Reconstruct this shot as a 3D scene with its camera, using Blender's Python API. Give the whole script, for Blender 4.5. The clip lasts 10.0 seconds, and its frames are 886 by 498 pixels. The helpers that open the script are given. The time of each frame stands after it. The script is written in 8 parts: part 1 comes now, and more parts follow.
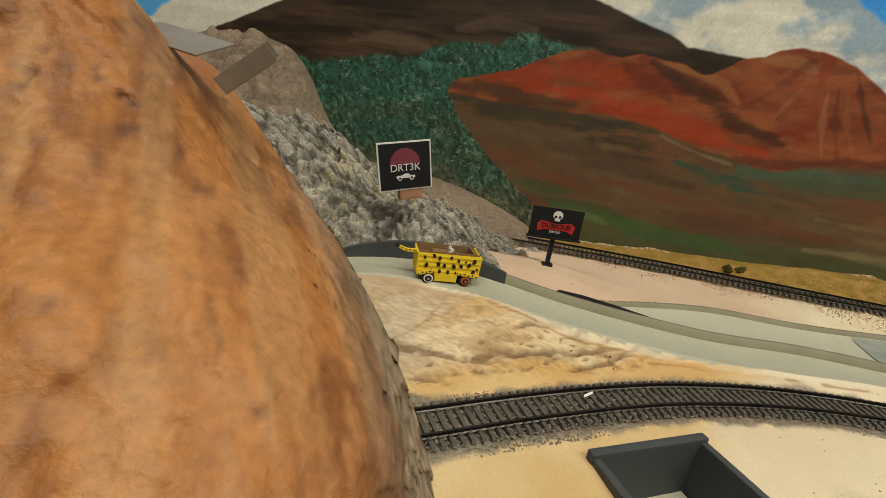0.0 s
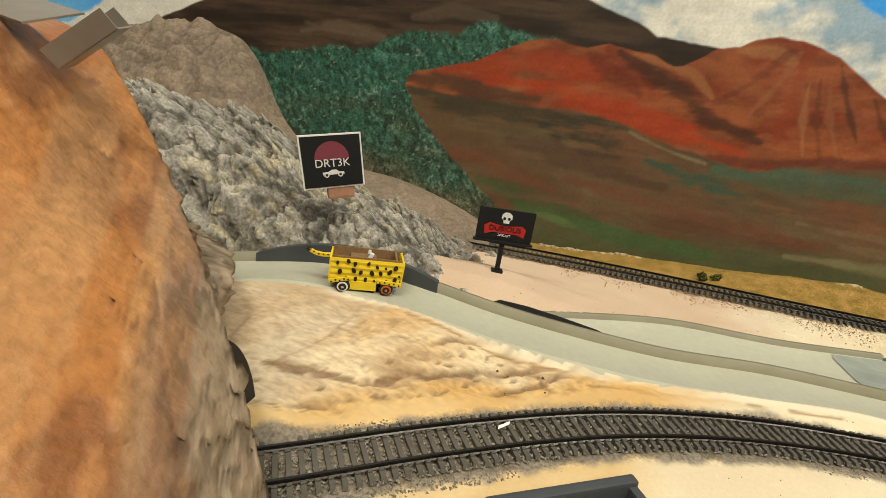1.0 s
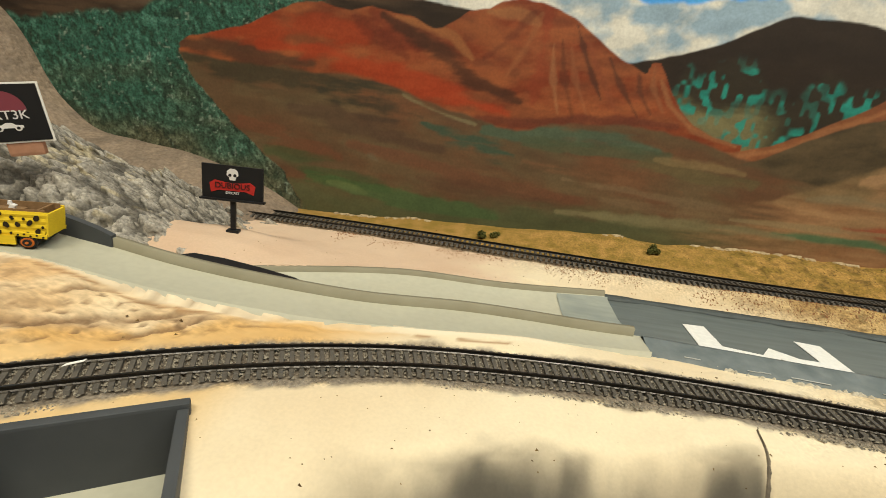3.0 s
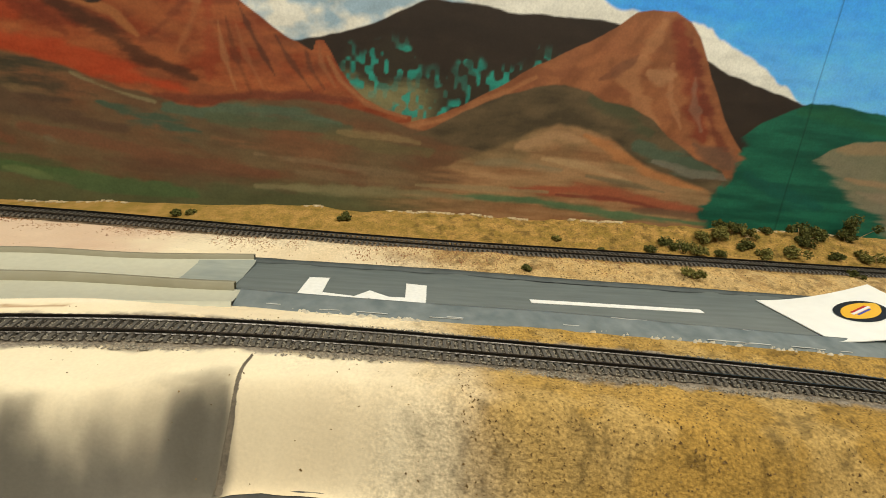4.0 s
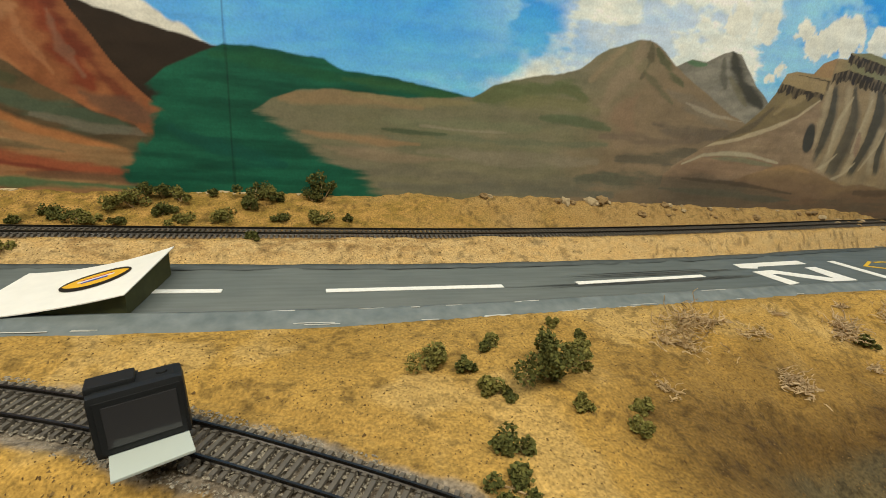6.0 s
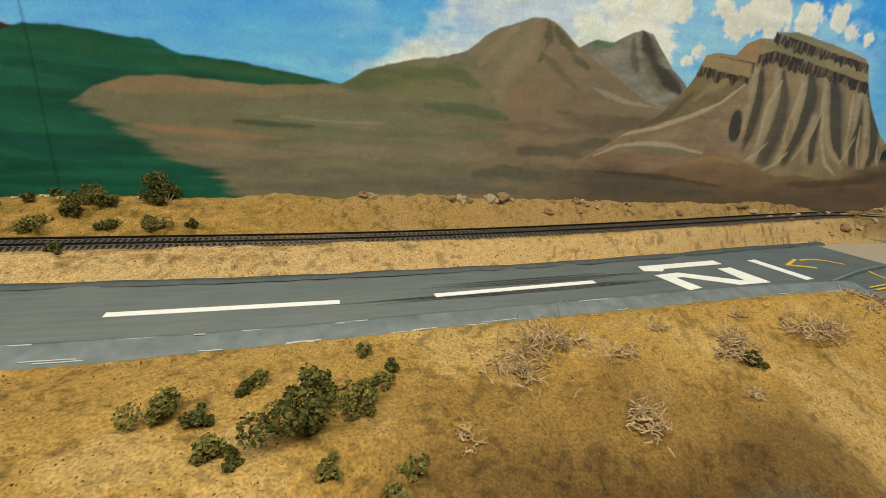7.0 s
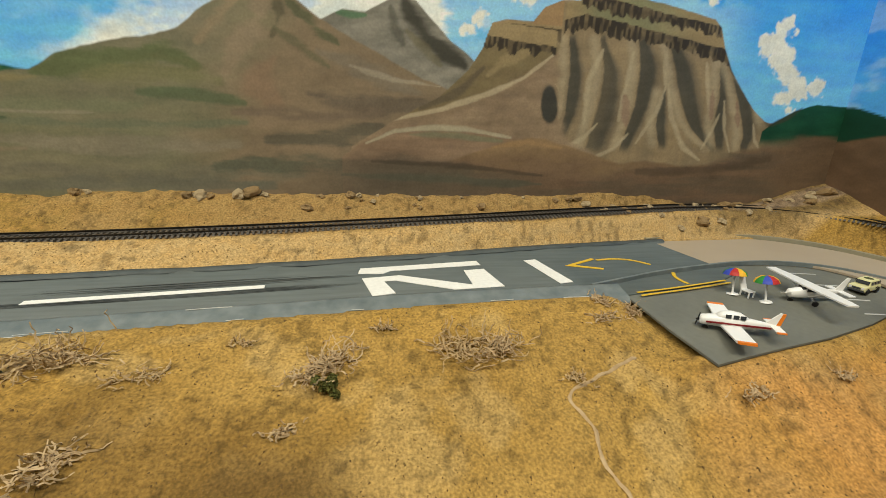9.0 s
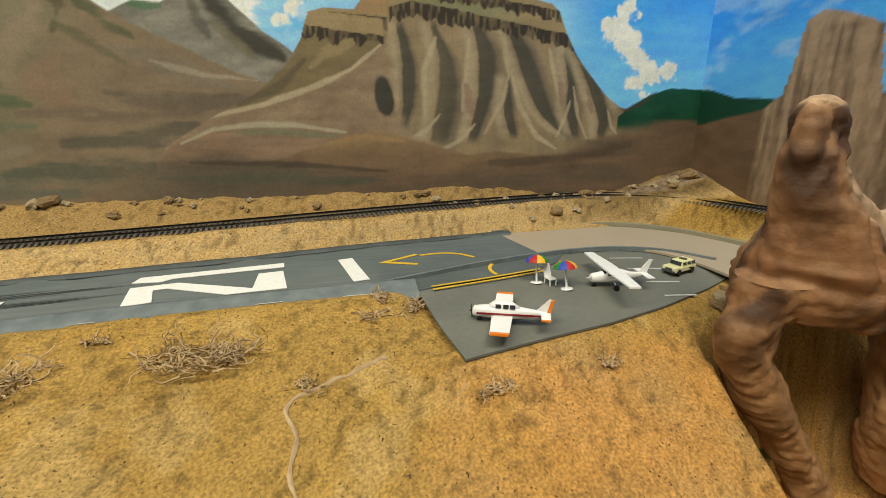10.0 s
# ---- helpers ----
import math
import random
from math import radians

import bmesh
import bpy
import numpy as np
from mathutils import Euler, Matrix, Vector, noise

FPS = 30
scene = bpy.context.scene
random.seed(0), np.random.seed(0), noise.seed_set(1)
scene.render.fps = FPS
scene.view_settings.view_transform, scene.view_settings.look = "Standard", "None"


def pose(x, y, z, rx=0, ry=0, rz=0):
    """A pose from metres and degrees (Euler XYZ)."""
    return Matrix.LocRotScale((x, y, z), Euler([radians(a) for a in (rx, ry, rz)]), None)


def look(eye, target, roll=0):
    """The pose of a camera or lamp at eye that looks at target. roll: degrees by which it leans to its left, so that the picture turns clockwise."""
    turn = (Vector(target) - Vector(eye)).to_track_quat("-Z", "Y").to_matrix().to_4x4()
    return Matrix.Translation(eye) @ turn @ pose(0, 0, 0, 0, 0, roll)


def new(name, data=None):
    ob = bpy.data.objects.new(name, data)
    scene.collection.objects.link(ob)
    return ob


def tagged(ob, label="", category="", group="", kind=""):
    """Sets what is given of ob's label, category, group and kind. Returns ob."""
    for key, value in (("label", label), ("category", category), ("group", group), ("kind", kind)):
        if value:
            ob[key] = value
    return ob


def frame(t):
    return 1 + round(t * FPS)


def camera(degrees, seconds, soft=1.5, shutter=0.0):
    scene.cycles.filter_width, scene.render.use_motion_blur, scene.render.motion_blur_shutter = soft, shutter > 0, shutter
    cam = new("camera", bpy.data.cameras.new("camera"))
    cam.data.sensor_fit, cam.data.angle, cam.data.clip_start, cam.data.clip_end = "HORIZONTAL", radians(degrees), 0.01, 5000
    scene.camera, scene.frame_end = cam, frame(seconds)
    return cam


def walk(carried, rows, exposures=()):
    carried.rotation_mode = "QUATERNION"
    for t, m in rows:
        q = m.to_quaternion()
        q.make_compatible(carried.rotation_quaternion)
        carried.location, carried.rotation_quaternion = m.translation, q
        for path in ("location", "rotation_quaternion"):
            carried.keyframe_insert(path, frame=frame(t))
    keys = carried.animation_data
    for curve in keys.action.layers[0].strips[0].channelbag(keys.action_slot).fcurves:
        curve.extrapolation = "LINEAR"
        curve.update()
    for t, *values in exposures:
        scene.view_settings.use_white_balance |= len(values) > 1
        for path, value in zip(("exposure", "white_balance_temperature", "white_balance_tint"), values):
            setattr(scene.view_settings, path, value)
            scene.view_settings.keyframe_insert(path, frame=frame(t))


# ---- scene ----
U = 1.3  # layout drawing units to metres
PATH = [
    (0.0, (-0.3312, 0.1537, 0.1404), (-0.5093, 1.0862, -0.1739), 7.37),
    (0.5, (-0.3055, 0.1843, 0.1348), (-0.4870, 1.1172, -0.1762), 7.44),
    (1.0, (-0.2910, 0.1944, 0.1374), (-0.4763, 1.1273, -0.1715), 7.61),
    (1.5, (-0.2911, 0.2034, 0.1293), (-0.4714, 1.1378, -0.1778), 7.70),
    (2.0, (-0.2795, 0.2149, 0.1182), (-0.4515, 1.1516, -0.1867), 7.69),
    (2.5, (-0.2281, 0.2219, 0.1149), (-0.3589, 1.1685, -0.1799), 7.63),
    (2.7, (-0.1901, 0.2206, 0.1197), (-0.3030, 1.1693, -0.1756), 7.31),
    (4.0, (0.0819, 0.1913, 0.1265), (0.1910, 1.1446, -0.1550), 5.62),
    (4.5, (0.2362, 0.1852, 0.1227), (0.3917, 1.1306, -0.1638), 5.48),
    (5.0, (0.3790, 0.1859, 0.1197), (0.5959, 1.1155, -0.1781), 5.83),
    (5.5, (0.5058, 0.1807, 0.1297), (0.7458, 1.1030, -0.1732), 5.58),
    (6.0, (0.6044, 0.1651, 0.1371), (0.8562, 1.0849, -0.1637), 4.81),
    (7.3, (0.7705, 0.1918, 0.1391), (1.0421, 1.1028, -0.1713), 4.09),
    (7.5, (0.7990, 0.1894, 0.1297), (1.0606, 1.1092, -0.1628), 3.55),
    (8.0, (0.8694, 0.1946, 0.1211), (1.1173, 1.1204, -0.1643), 2.95),
    (8.5, (0.9512, 0.1874, 0.1225), (1.1669, 1.1205, -0.1652), 2.46),
    (9.0, (1.0335, 0.1758, 0.1299), (1.2220, 1.1108, -0.1704), 1.97),
    (9.5, (1.1059, 0.1710, 0.1252), (1.3134, 1.1041, -0.1686), 1.15),
    (10.0, (1.1805, 0.1656, 0.1160), (1.4159, 1.0957, -0.1660), -0.27),
]
cam = camera(90.0, 10.0, soft=0.8, shutter=0.05)
walk(cam, [(t, look([U * v for v in eye], [U * v for v in target], roll)) for t, eye, target, roll in PATH], exposures=[(0.0, -0.55), (0.5, -0.3), (1.0, -0.1), (2.0, -0.1), (2.7, -0.12), (4.0, -0.12), (6.0, -0.15), (7.5, -0.15), (9.0, -0.1), (10.0, -0.03)])

# ---- light: a low room with large ceiling panels ----
world = bpy.data.worlds.new("room_air")
scene.world = world
world.use_nodes = True
world.node_tree.nodes["Background"].inputs[0].default_value = (1.0, 0.93, 0.79, 1)
world.node_tree.nodes["Background"].inputs[1].default_value = 0.11
scene.view_settings.exposure = 0.0


def ceiling_lamp(x, y, z, sx, sy, watts):
    data = bpy.data.lights.new("ceiling_lamp", "AREA")
    data.shape, data.size, data.size_y, data.energy = "RECTANGLE", sx, sy, watts
    data.color = (1.0, 0.942, 0.775)
    ob = new("ceiling_lamp", data)
    ob.matrix_basis = look((x, y, z), (x, y + 0.45, 0))
    return ob


for lx in (-0.6, 0.6, 1.8):
    ceiling_lamp(lx, -0.30, 1.80, 0.9, 0.4, 27)


# ---- helpers ----
def P3(x, y, z):
    return Vector((x * U, y * U, z * U))


def smooth(a, b, v):
    t = np.clip((v - a) / (b - a), 0, 1)
    return t * t * (3 - 2 * t)


def grain(x, y, scale, seed=0):
    """Smooth value noise on arrays, about -1 to 1."""
    rng = np.random.RandomState(seed)
    table = rng.uniform(-1, 1, (256, 256))
    u, v = np.asarray(x) / scale + 1000.0, np.asarray(y) / scale + 1000.0
    i, j = np.floor(u).astype(int), np.floor(v).astype(int)
    a, b = u - i, v - j
    a, b = a * a * (3 - 2 * a), b * b * (3 - 2 * b)
    i0, i1, j0, j1 = i % 256, (i + 1) % 256, j % 256, (j + 1) % 256
    return (table[i0, j0] * (1 - a) + table[i1, j0] * a) * (1 - b) + (table[i0, j1] * (1 - a) + table[i1, j1] * a) * b


def fractal(x, y, scale, seed=0, steps=4):
    return sum(grain(x, y, scale / 2**n, seed + n) * 0.55**n for n in range(steps))


def relief(x, y, z, scale, ridged=False, octaves=5):
    """Noise in space on arrays: plain about -1 to 1, ridged about 0 to 1."""
    flat_ = np.stack([np.ravel(x), np.ravel(y), np.ravel(z)], -1) / scale
    call = (lambda p: noise.turbulence(p, octaves, True, noise_basis="PERLIN_ORIGINAL")) if ridged else (lambda p: noise.fractal(p, 0.8, 2.0, octaves))
    return np.array([call(Vector(p)) for p in flat_.tolist()]).reshape(np.shape(x))


def curve(points):
    """A smooth function through (x, value) pairs."""
    xs, ys = np.array(points, float).T
    slope = np.gradient(ys, xs)

    def at(x):
        x = np.asarray(x, float)
        k = np.clip(np.searchsorted(xs, x) - 1, 0, len(xs) - 2)
        h = xs[k + 1] - xs[k]
        t = np.clip((x - xs[k]) / h, 0, 1)
        return ((1 + 2 * t) * (1 - t) ** 2 * ys[k] + t * (1 - t) ** 2 * h * slope[k] + t * t * (3 - 2 * t) * ys[k + 1] + t * t * (t - 1) * h * slope[k + 1])

    return at


def path_points(points, step):
    """A smooth way through (x, y) pairs, resampled evenly: arrays of places and of unit directions."""
    p = np.array(points, float)
    d = np.r_[0, np.cumsum(np.hypot(*np.diff(p, axis=0).T))]
    fx, fy = curve(np.c_[d, p[:, 0]]), curve(np.c_[d, p[:, 1]])
    s = np.linspace(0, d[-1], max(2, int(d[-1] / step) + 1))
    q = np.c_[fx(s), fy(s)]
    way = np.gradient(q, axis=0)
    return q, way / np.linalg.norm(way, axis=1)[:, None]


def mesh_of(name, verts, faces, material, smooth_shade=True):
    me = bpy.data.meshes.new(name)
    me.from_pydata([tuple(U * c for c in v) for v in verts], [], faces)
    me.materials.append(material)
    if smooth_shade:
        me.polygons.foreach_set("use_smooth", [True] * len(me.polygons))
    me.update()
    return me


def surface(name, X, Y, Z, material, keep=None, colours=None, grit=None):
    """A sheet from arrays of the same shape; keep masks its cells; colours is an (n, m, 3) array, grit says how grainy it is."""
    n, m = X.shape
    idx = np.arange(n * m).reshape(n, m)
    quads = np.stack([idx[:-1, :-1], idx[1:, :-1], idx[1:, 1:], idx[:-1, 1:]], -1)
    quads = quads[keep] if keep is not None else quads.reshape(-1, 4)
    me = bpy.data.meshes.new(name)
    me.from_pydata((np.stack([X, Y, Z], -1).reshape(-1, 3) * U).tolist(), [], quads.tolist())
    me.materials.append(material)
    me.polygons.foreach_set("use_smooth", [True] * len(me.polygons))
    if colours is not None:
        layer = me.color_attributes.new("paint", "FLOAT_COLOR", "POINT")
        layer.data.foreach_set("color", np.concatenate([colours, (np.ones((n, m)) if grit is None else grit)[..., None]], -1).astype(np.float32).ravel())
    me.update()
    return me


def thing(name, label, category, group="", at=(0, 0, 0), turn=(0, 0, 0)):
    ob = new(name)
    ob.empty_display_size = 0.01
    ob.matrix_basis = pose(at[0] * U, at[1] * U, at[2] * U, *turn)
    return tagged(ob, label, category, group)


def part(name, bm, material, parent, label=""):
    """Links a bmesh, in layout units, as one mesh under a thing or a part."""
    if isinstance(bm, bmesh.types.BMesh):
        me = bpy.data.meshes.new(name)
        bmesh.ops.scale(bm, vec=(U, U, U), verts=bm.verts)
        bm.to_mesh(me)
        bm.free()
        me.materials.append(material)
    else:
        me = bm
    ob = new(name, me)
    ob.parent = parent
    return tagged(ob, label)


def box(sx, sy, sz, at=(0, 0, 0), bevel=0.0, turn=(0, 0, 0), into=None, taper=None):
    bm = into or bmesh.new()
    made = bmesh.ops.create_cube(bm, size=1)["verts"]
    for v in made:
        v.co.x *= sx
        v.co.y *= sy
        v.co.z *= sz
        if taper and v.co.z > 0:
            v.co.x *= taper
            v.co.y *= taper
    if bevel:
        edges = list({e for v in made for e in v.link_edges})
        made = list({v for f in bmesh.ops.bevel(bm, geom=edges, offset=bevel, segments=2, affect="EDGES", profile=0.7)["faces"] for v in f.verts} | {v for v in made if v.is_valid})
    bmesh.ops.transform(bm, matrix=pose(*at, *turn), verts=[v for v in made if v.is_valid])
    return bm


def tube(r1, r2, h, at=(0, 0, 0), turn=(0, 0, 0), sides=20, into=None, bevel=0.0):
    bm = into or bmesh.new()
    made = bmesh.ops.create_cone(bm, cap_ends=True, segments=sides, radius1=r1, radius2=r2, depth=h)["verts"]
    if bevel:
        rims = list({e for v in made for e in v.link_edges if len(e.link_faces) == 2 and min(len(f.verts) for f in e.link_faces) != max(len(f.verts) for f in e.link_faces)})
        made = list({v for f in bmesh.ops.bevel(bm, geom=rims, offset=bevel, segments=2, affect="EDGES")["faces"] for v in f.verts} | {v for v in made if v.is_valid})
    bmesh.ops.transform(bm, matrix=pose(*at, *turn), verts=[v for v in made if v.is_valid])
    return bm


def plate(outline, thick, at=(0, 0, 0), turn=(0, 0, 0), into=None):
    """A flat piece of an (x, y) outline, thick upwards."""
    bm = into or bmesh.new()
    low = [bm.verts.new((x, y, 0)) for x, y in outline]
    face = bm.faces.new(low)
    top = bmesh.ops.extrude_face_region(bm, geom=[face])["geom"]
    made = [g for g in top if isinstance(g, bmesh.types.BMVert)]
    bmesh.ops.translate(bm, vec=(0, 0, thick), verts=made)
    bmesh.ops.recalc_face_normals(bm, faces=bm.faces)
    bmesh.ops.transform(bm, matrix=pose(*at, *turn), verts=low + made)
    return bm


# ---- materials ----
def material(name, colour, rough=0.8, metal=0.0, second=None, grain_size=0.01, amount=0.5, bump=0.0, bump_size=0.002, fine=None, attribute=None, spec=0.3, ridged=False, bump_stretch=None):
    """A painted or natural surface: two colours mixed by broad noise, a finer grain over it, and relief."""
    mat = bpy.data.materials.new(name)
    mat.use_nodes = True
    nt = mat.node_tree
    bsdf = nt.nodes["Principled BSDF"]
    bsdf.inputs["Roughness"].default_value, bsdf.inputs["Metallic"].default_value = rough, metal
    bsdf.inputs["Specular IOR Level"].default_value = spec
    co = nt.nodes.new("ShaderNodeTexCoord")

    def noise_of(size, detail=5.0, stretch=None):
        n = nt.nodes.new("ShaderNodeTexNoise")
        n.inputs["Scale"].default_value, n.inputs["Detail"].default_value = 1 / (size * U), detail
        src = co.outputs["Object"]
        if stretch:
            mp = nt.nodes.new("ShaderNodeMapping")
            mp.inputs["Scale"].default_value = stretch
            nt.links.new(src, mp.inputs[0])
            src = mp.outputs[0]
        nt.links.new(src, n.inputs["Vector"])
        return n.outputs["Fac"]

    def ramp(fac, a, b):
        r = nt.nodes.new("ShaderNodeMapRange")
        r.inputs["From Min"].default_value, r.inputs["From Max"].default_value = a, b
        nt.links.new(fac, r.inputs["Value"])
        return r.outputs["Result"]

    def mix(kind, fac, a, b):
        m = nt.nodes.new("ShaderNodeMix")
        m.data_type, m.blend_type = "RGBA", kind
        for sock, val in ((m.inputs["Factor"], fac), (m.inputs[6], a), (m.inputs[7], b)):
            if isinstance(val, (int, float)):
                sock.default_value = val
            elif isinstance(val, tuple):
                sock.default_value = (*val, 1)
            else:
                nt.links.new(val, sock)
        return m.outputs[2]

    if attribute:
        at = nt.nodes.new("ShaderNodeAttribute")
        at.attribute_name = attribute
        out = at.outputs["Color"]
    else:
        out = colour
    if second:
        out = mix("MIX", ramp(noise_of(grain_size), 0.5 - 0.25 / max(amount, 0.05) * 0.5, 0.5 + 0.25 / max(amount, 0.05) * 0.5), out, second)
    if fine:
        size, strength, stretch = fine
        g = ramp(noise_of(size, 3.0, stretch), 0.3, 0.7)
        v = nt.nodes.new("ShaderNodeMapRange")
        v.inputs["To Min"].default_value, v.inputs["To Max"].default_value = 1 - strength, 1 + strength
        nt.links.new(g, v.inputs["Value"])
        comb = nt.nodes.new("ShaderNodeCombineColor")
        for n in range(3):
            nt.links.new(v.outputs["Result"], comb.inputs[n])
        out = mix("MULTIPLY", at.outputs["Alpha"] if attribute else 1.0, out, comb.outputs[0])
    if isinstance(out, tuple):
        bsdf.inputs["Base Color"].default_value = (*out, 1)
    else:
        nt.links.new(out, bsdf.inputs["Base Color"])
    if bump:
        b = nt.nodes.new("ShaderNodeBump")
        b.inputs["Strength"].default_value, b.inputs["Distance"].default_value = 1.0, bump * U
        high = noise_of(bump_size, 6.0, bump_stretch)
        if ridged:
            high.node.noise_type = "RIDGED_MULTIFRACTAL"
        nt.links.new(high, b.inputs["Height"])
        if attribute:
            nt.links.new(at.outputs["Alpha"], b.inputs["Strength"])
        nt.links.new(b.outputs[0], bsdf.inputs["Normal"])
    return mat


M_MURAL = material("mural_paint", (0.5, 0.5, 0.5), 0.55, attribute="paint", fine=(0.0024, 0.85, None), bump=0.0006, bump_size=0.003)
M_GROUND = material("scenery_ground", (0.6, 0.45, 0.28), 0.95, attribute="paint", fine=(0.0016, 0.36, None), bump=0.0016, bump_size=0.0034)
M_ROCK = material("painted_plaster_rock", (0.5, 0.3, 0.12), 0.75, attribute="paint", fine=(0.003, 0.22, None), bump=0.0022, bump_size=0.0055)
M_OUTCROP = material("tan_plaster_outcrop", (0.6, 0.45, 0.28), 0.85, attribute="paint", fine=(0.0022, 0.28, (0.4, 1, 1)), bump=0.0036, bump_size=0.010, ridged=True, bump_stretch=(0.30, 1, 1.2))
M_CRAG = material("grey_plaster_crag", (0.4, 0.38, 0.33), 0.9, attribute="paint", fine=(0.0018, 0.35, None), bump=0.0020, bump_size=0.006, ridged=True)
M_SMOOTH_ROCK = material("smooth_painted_plaster", (0.4, 0.2, 0.08), 0.50, attribute="paint", fine=(0.0040, 0.14, None), bump=0.0022, bump_size=0.009)
M_RUNWAY = material("runway_paint", (0.086, 0.105, 0.104), 0.50, second=(0.112, 0.130, 0.126), grain_size=0.05, amount=0.5, fine=(0.005, 0.12, (0.10, 1, 1)), bump=0.00015, bump_size=0.004)
M_KERB = material("grey_kerb_paint", (0.098, 0.122, 0.126), 0.6, second=(0.19, 0.215, 0.215), grain_size=0.012, amount=0.5, bump=0.0004, bump_size=0.005)
M_WHITE = material("white_line_paint", (0.78, 0.78, 0.74), 0.6, fine=(0.003, 0.06, None))
M_YELLOW_LINE = material("yellow_line_paint", (0.66, 0.42, 0.035), 0.6, fine=(0.003, 0.1, None))
M_LANE = material("pale_lane_paint", (0.50, 0.49, 0.38), 0.6, second=(0.44, 0.43, 0.34), grain_size=0.03, amount=0.3, fine=(0.004, 0.04, None), bump=0.0001, bump_size=0.01)
M_LANE_KERB = material("olive_lane_edge", (0.23, 0.21, 0.14), 0.7, second=(0.30, 0.28, 0.2), grain_size=0.02, amount=0.4)
M_DARK = material("dark_grey_paint", (0.045, 0.05, 0.055), 0.6, second=(0.07, 0.075, 0.08), grain_size=0.02, amount=0.3)
M_EDGE = material("blue_grey_edge_paint", (0.050, 0.062, 0.064), 0.6, second=(0.085, 0.10, 0.10), grain_size=0.015, amount=0.5)
M_LANE_FADE = material("thin_grey_over_cream", (0.24, 0.27, 0.25), 0.6, second=(0.33, 0.35, 0.30), grain_size=0.02, amount=0.5, fine=(0.004, 0.06, (0.15, 1, 1)))
M_BLACK = material("black_card", (0.012, 0.012, 0.013), 0.5)
M_RAIL = material("blackened_rail_steel", (0.10, 0.095, 0.09), 0.32, 0.9, second=(0.03, 0.025, 0.02), grain_size=0.03, amount=0.3)
M_SLEEPER = material("dark_plastic_sleeper", (0.075, 0.068, 0.058), 0.7, second=(0.12, 0.105, 0.085), grain_size=0.01, amount=0.4)
M_BALLAST = material("grey_ballast", (0.40, 0.36, 0.28), 0.95, second=(0.13, 0.115, 0.095), grain_size=0.0012, amount=0.8, bump=0.0012, bump_size=0.0014)
M_FASCIA = material("grey_fascia_board", (0.095, 0.092, 0.085), 0.7, second=(0.06, 0.06, 0.058), grain_size=0.06, amount=0.4, fine=(0.004, 0.1, None), bump=0.0003, bump_size=0.01)
M_CEIL = material("white_ceiling_paint", (0.75, 0.73, 0.7), 0.9, fine=(0.02, 0.05, None))
M_FLOOR = material("brown_floor", (0.12, 0.10, 0.085), 0.8, second=(0.16, 0.13, 0.1), grain_size=0.1, amount=0.4)

# ---- plan: lines along the layout ----
near_edge = curve([(-0.40, 0.470), (-0.03, 0.468), (0.10, 0.460), (0.20, 0.456), (0.32, 0.444), (0.40, 0.437), (0.55, 0.431), (0.69, 0.431), (0.82, 0.439), (0.95, 0.446), (1.09, 0.454), (1.24, 0.455), (1.6, 0.455)])
far_edge = curve([(-0.40, 0.549), (-0.03, 0.548), (0.10, 0.547), (0.32, 0.539), (0.60, 0.531), (0.78, 0.534), (0.92, 0.541), (1.08, 0.556), (1.20, 0.572), (1.38, 0.586), (1.5, 0.586), (1.64, 0.575)])
wall_foot = curve([(-1.1, 0.02), (-0.35, 0.012), (-0.28, 0.013), (-0.15, 0.020), (0.03, 0.026), (0.16, 0.029), (0.37, 0.034), (0.62, 0.039), (0.90, 0.041), (1.2, 0.038), (1.45, 0.042), (1.64, 0.056)])
BACK_TRACK = [(-1.0, 0.585), (-0.70, 0.60), (-0.50, 0.605), (-0.37, 0.609), (-0.20, 0.607), (-0.05, 0.596), (0.08, 0.588), (0.30, 0.587), (0.55, 0.584), (0.75, 0.584), (0.95, 0.592), (1.20, 0.607), (1.33, 0.622), (1.42, 0.632), (1.49, 0.632), (1.55, 0.612), (1.59, 0.578), (1.612, 0.53), (1.622, 0.47), (1.622, 0.42)]
back_y = curve([(x, y) for x, y in BACK_TRACK if x < 1.5] + [(1.64, 0.632)])
back_z = curve([(-1.0, 0.013), (-0.4, 0.013), (0.1, 0.014), (0.5, 0.016), (0.9, 0.020), (1.3, 0.028), (1.45, 0.028), (1.64, 0.024)])
FRONT_TRACK = [(-0.50, 0.205), (-0.44, 0.255), (-0.40, 0.284), (-0.362, 0.308), (-0.310, 0.342), (-0.233, 0.385), (-0.15, 0.415), (-0.077, 0.427), (0.0, 0.430), (0.059, 0.428), (0.14, 0.422), (0.28, 0.408), (0.405, 0.389), (0.51, 0.355), (0.605, 0.308), (0.70, 0.250), (0.79, 0.190)]
front_z = curve([(-0.5, 0.008), (-0.25, 0.006), (-0.1, 0.001), (0.1, -0.001), (0.4, -0.002), (0.8, -0.008)])
INNER = [(1.215, 0.4735), (1.25, 0.484), (1.287, 0.495), (1.347, 0.507), (1.39, 0.512), (1.437, 0.507), (1.472, 0.487), (1.492, 0.455)]
inner_edge = curve([(-0.4, 0.40), (1.19, 0.462)] + INNER[:5])
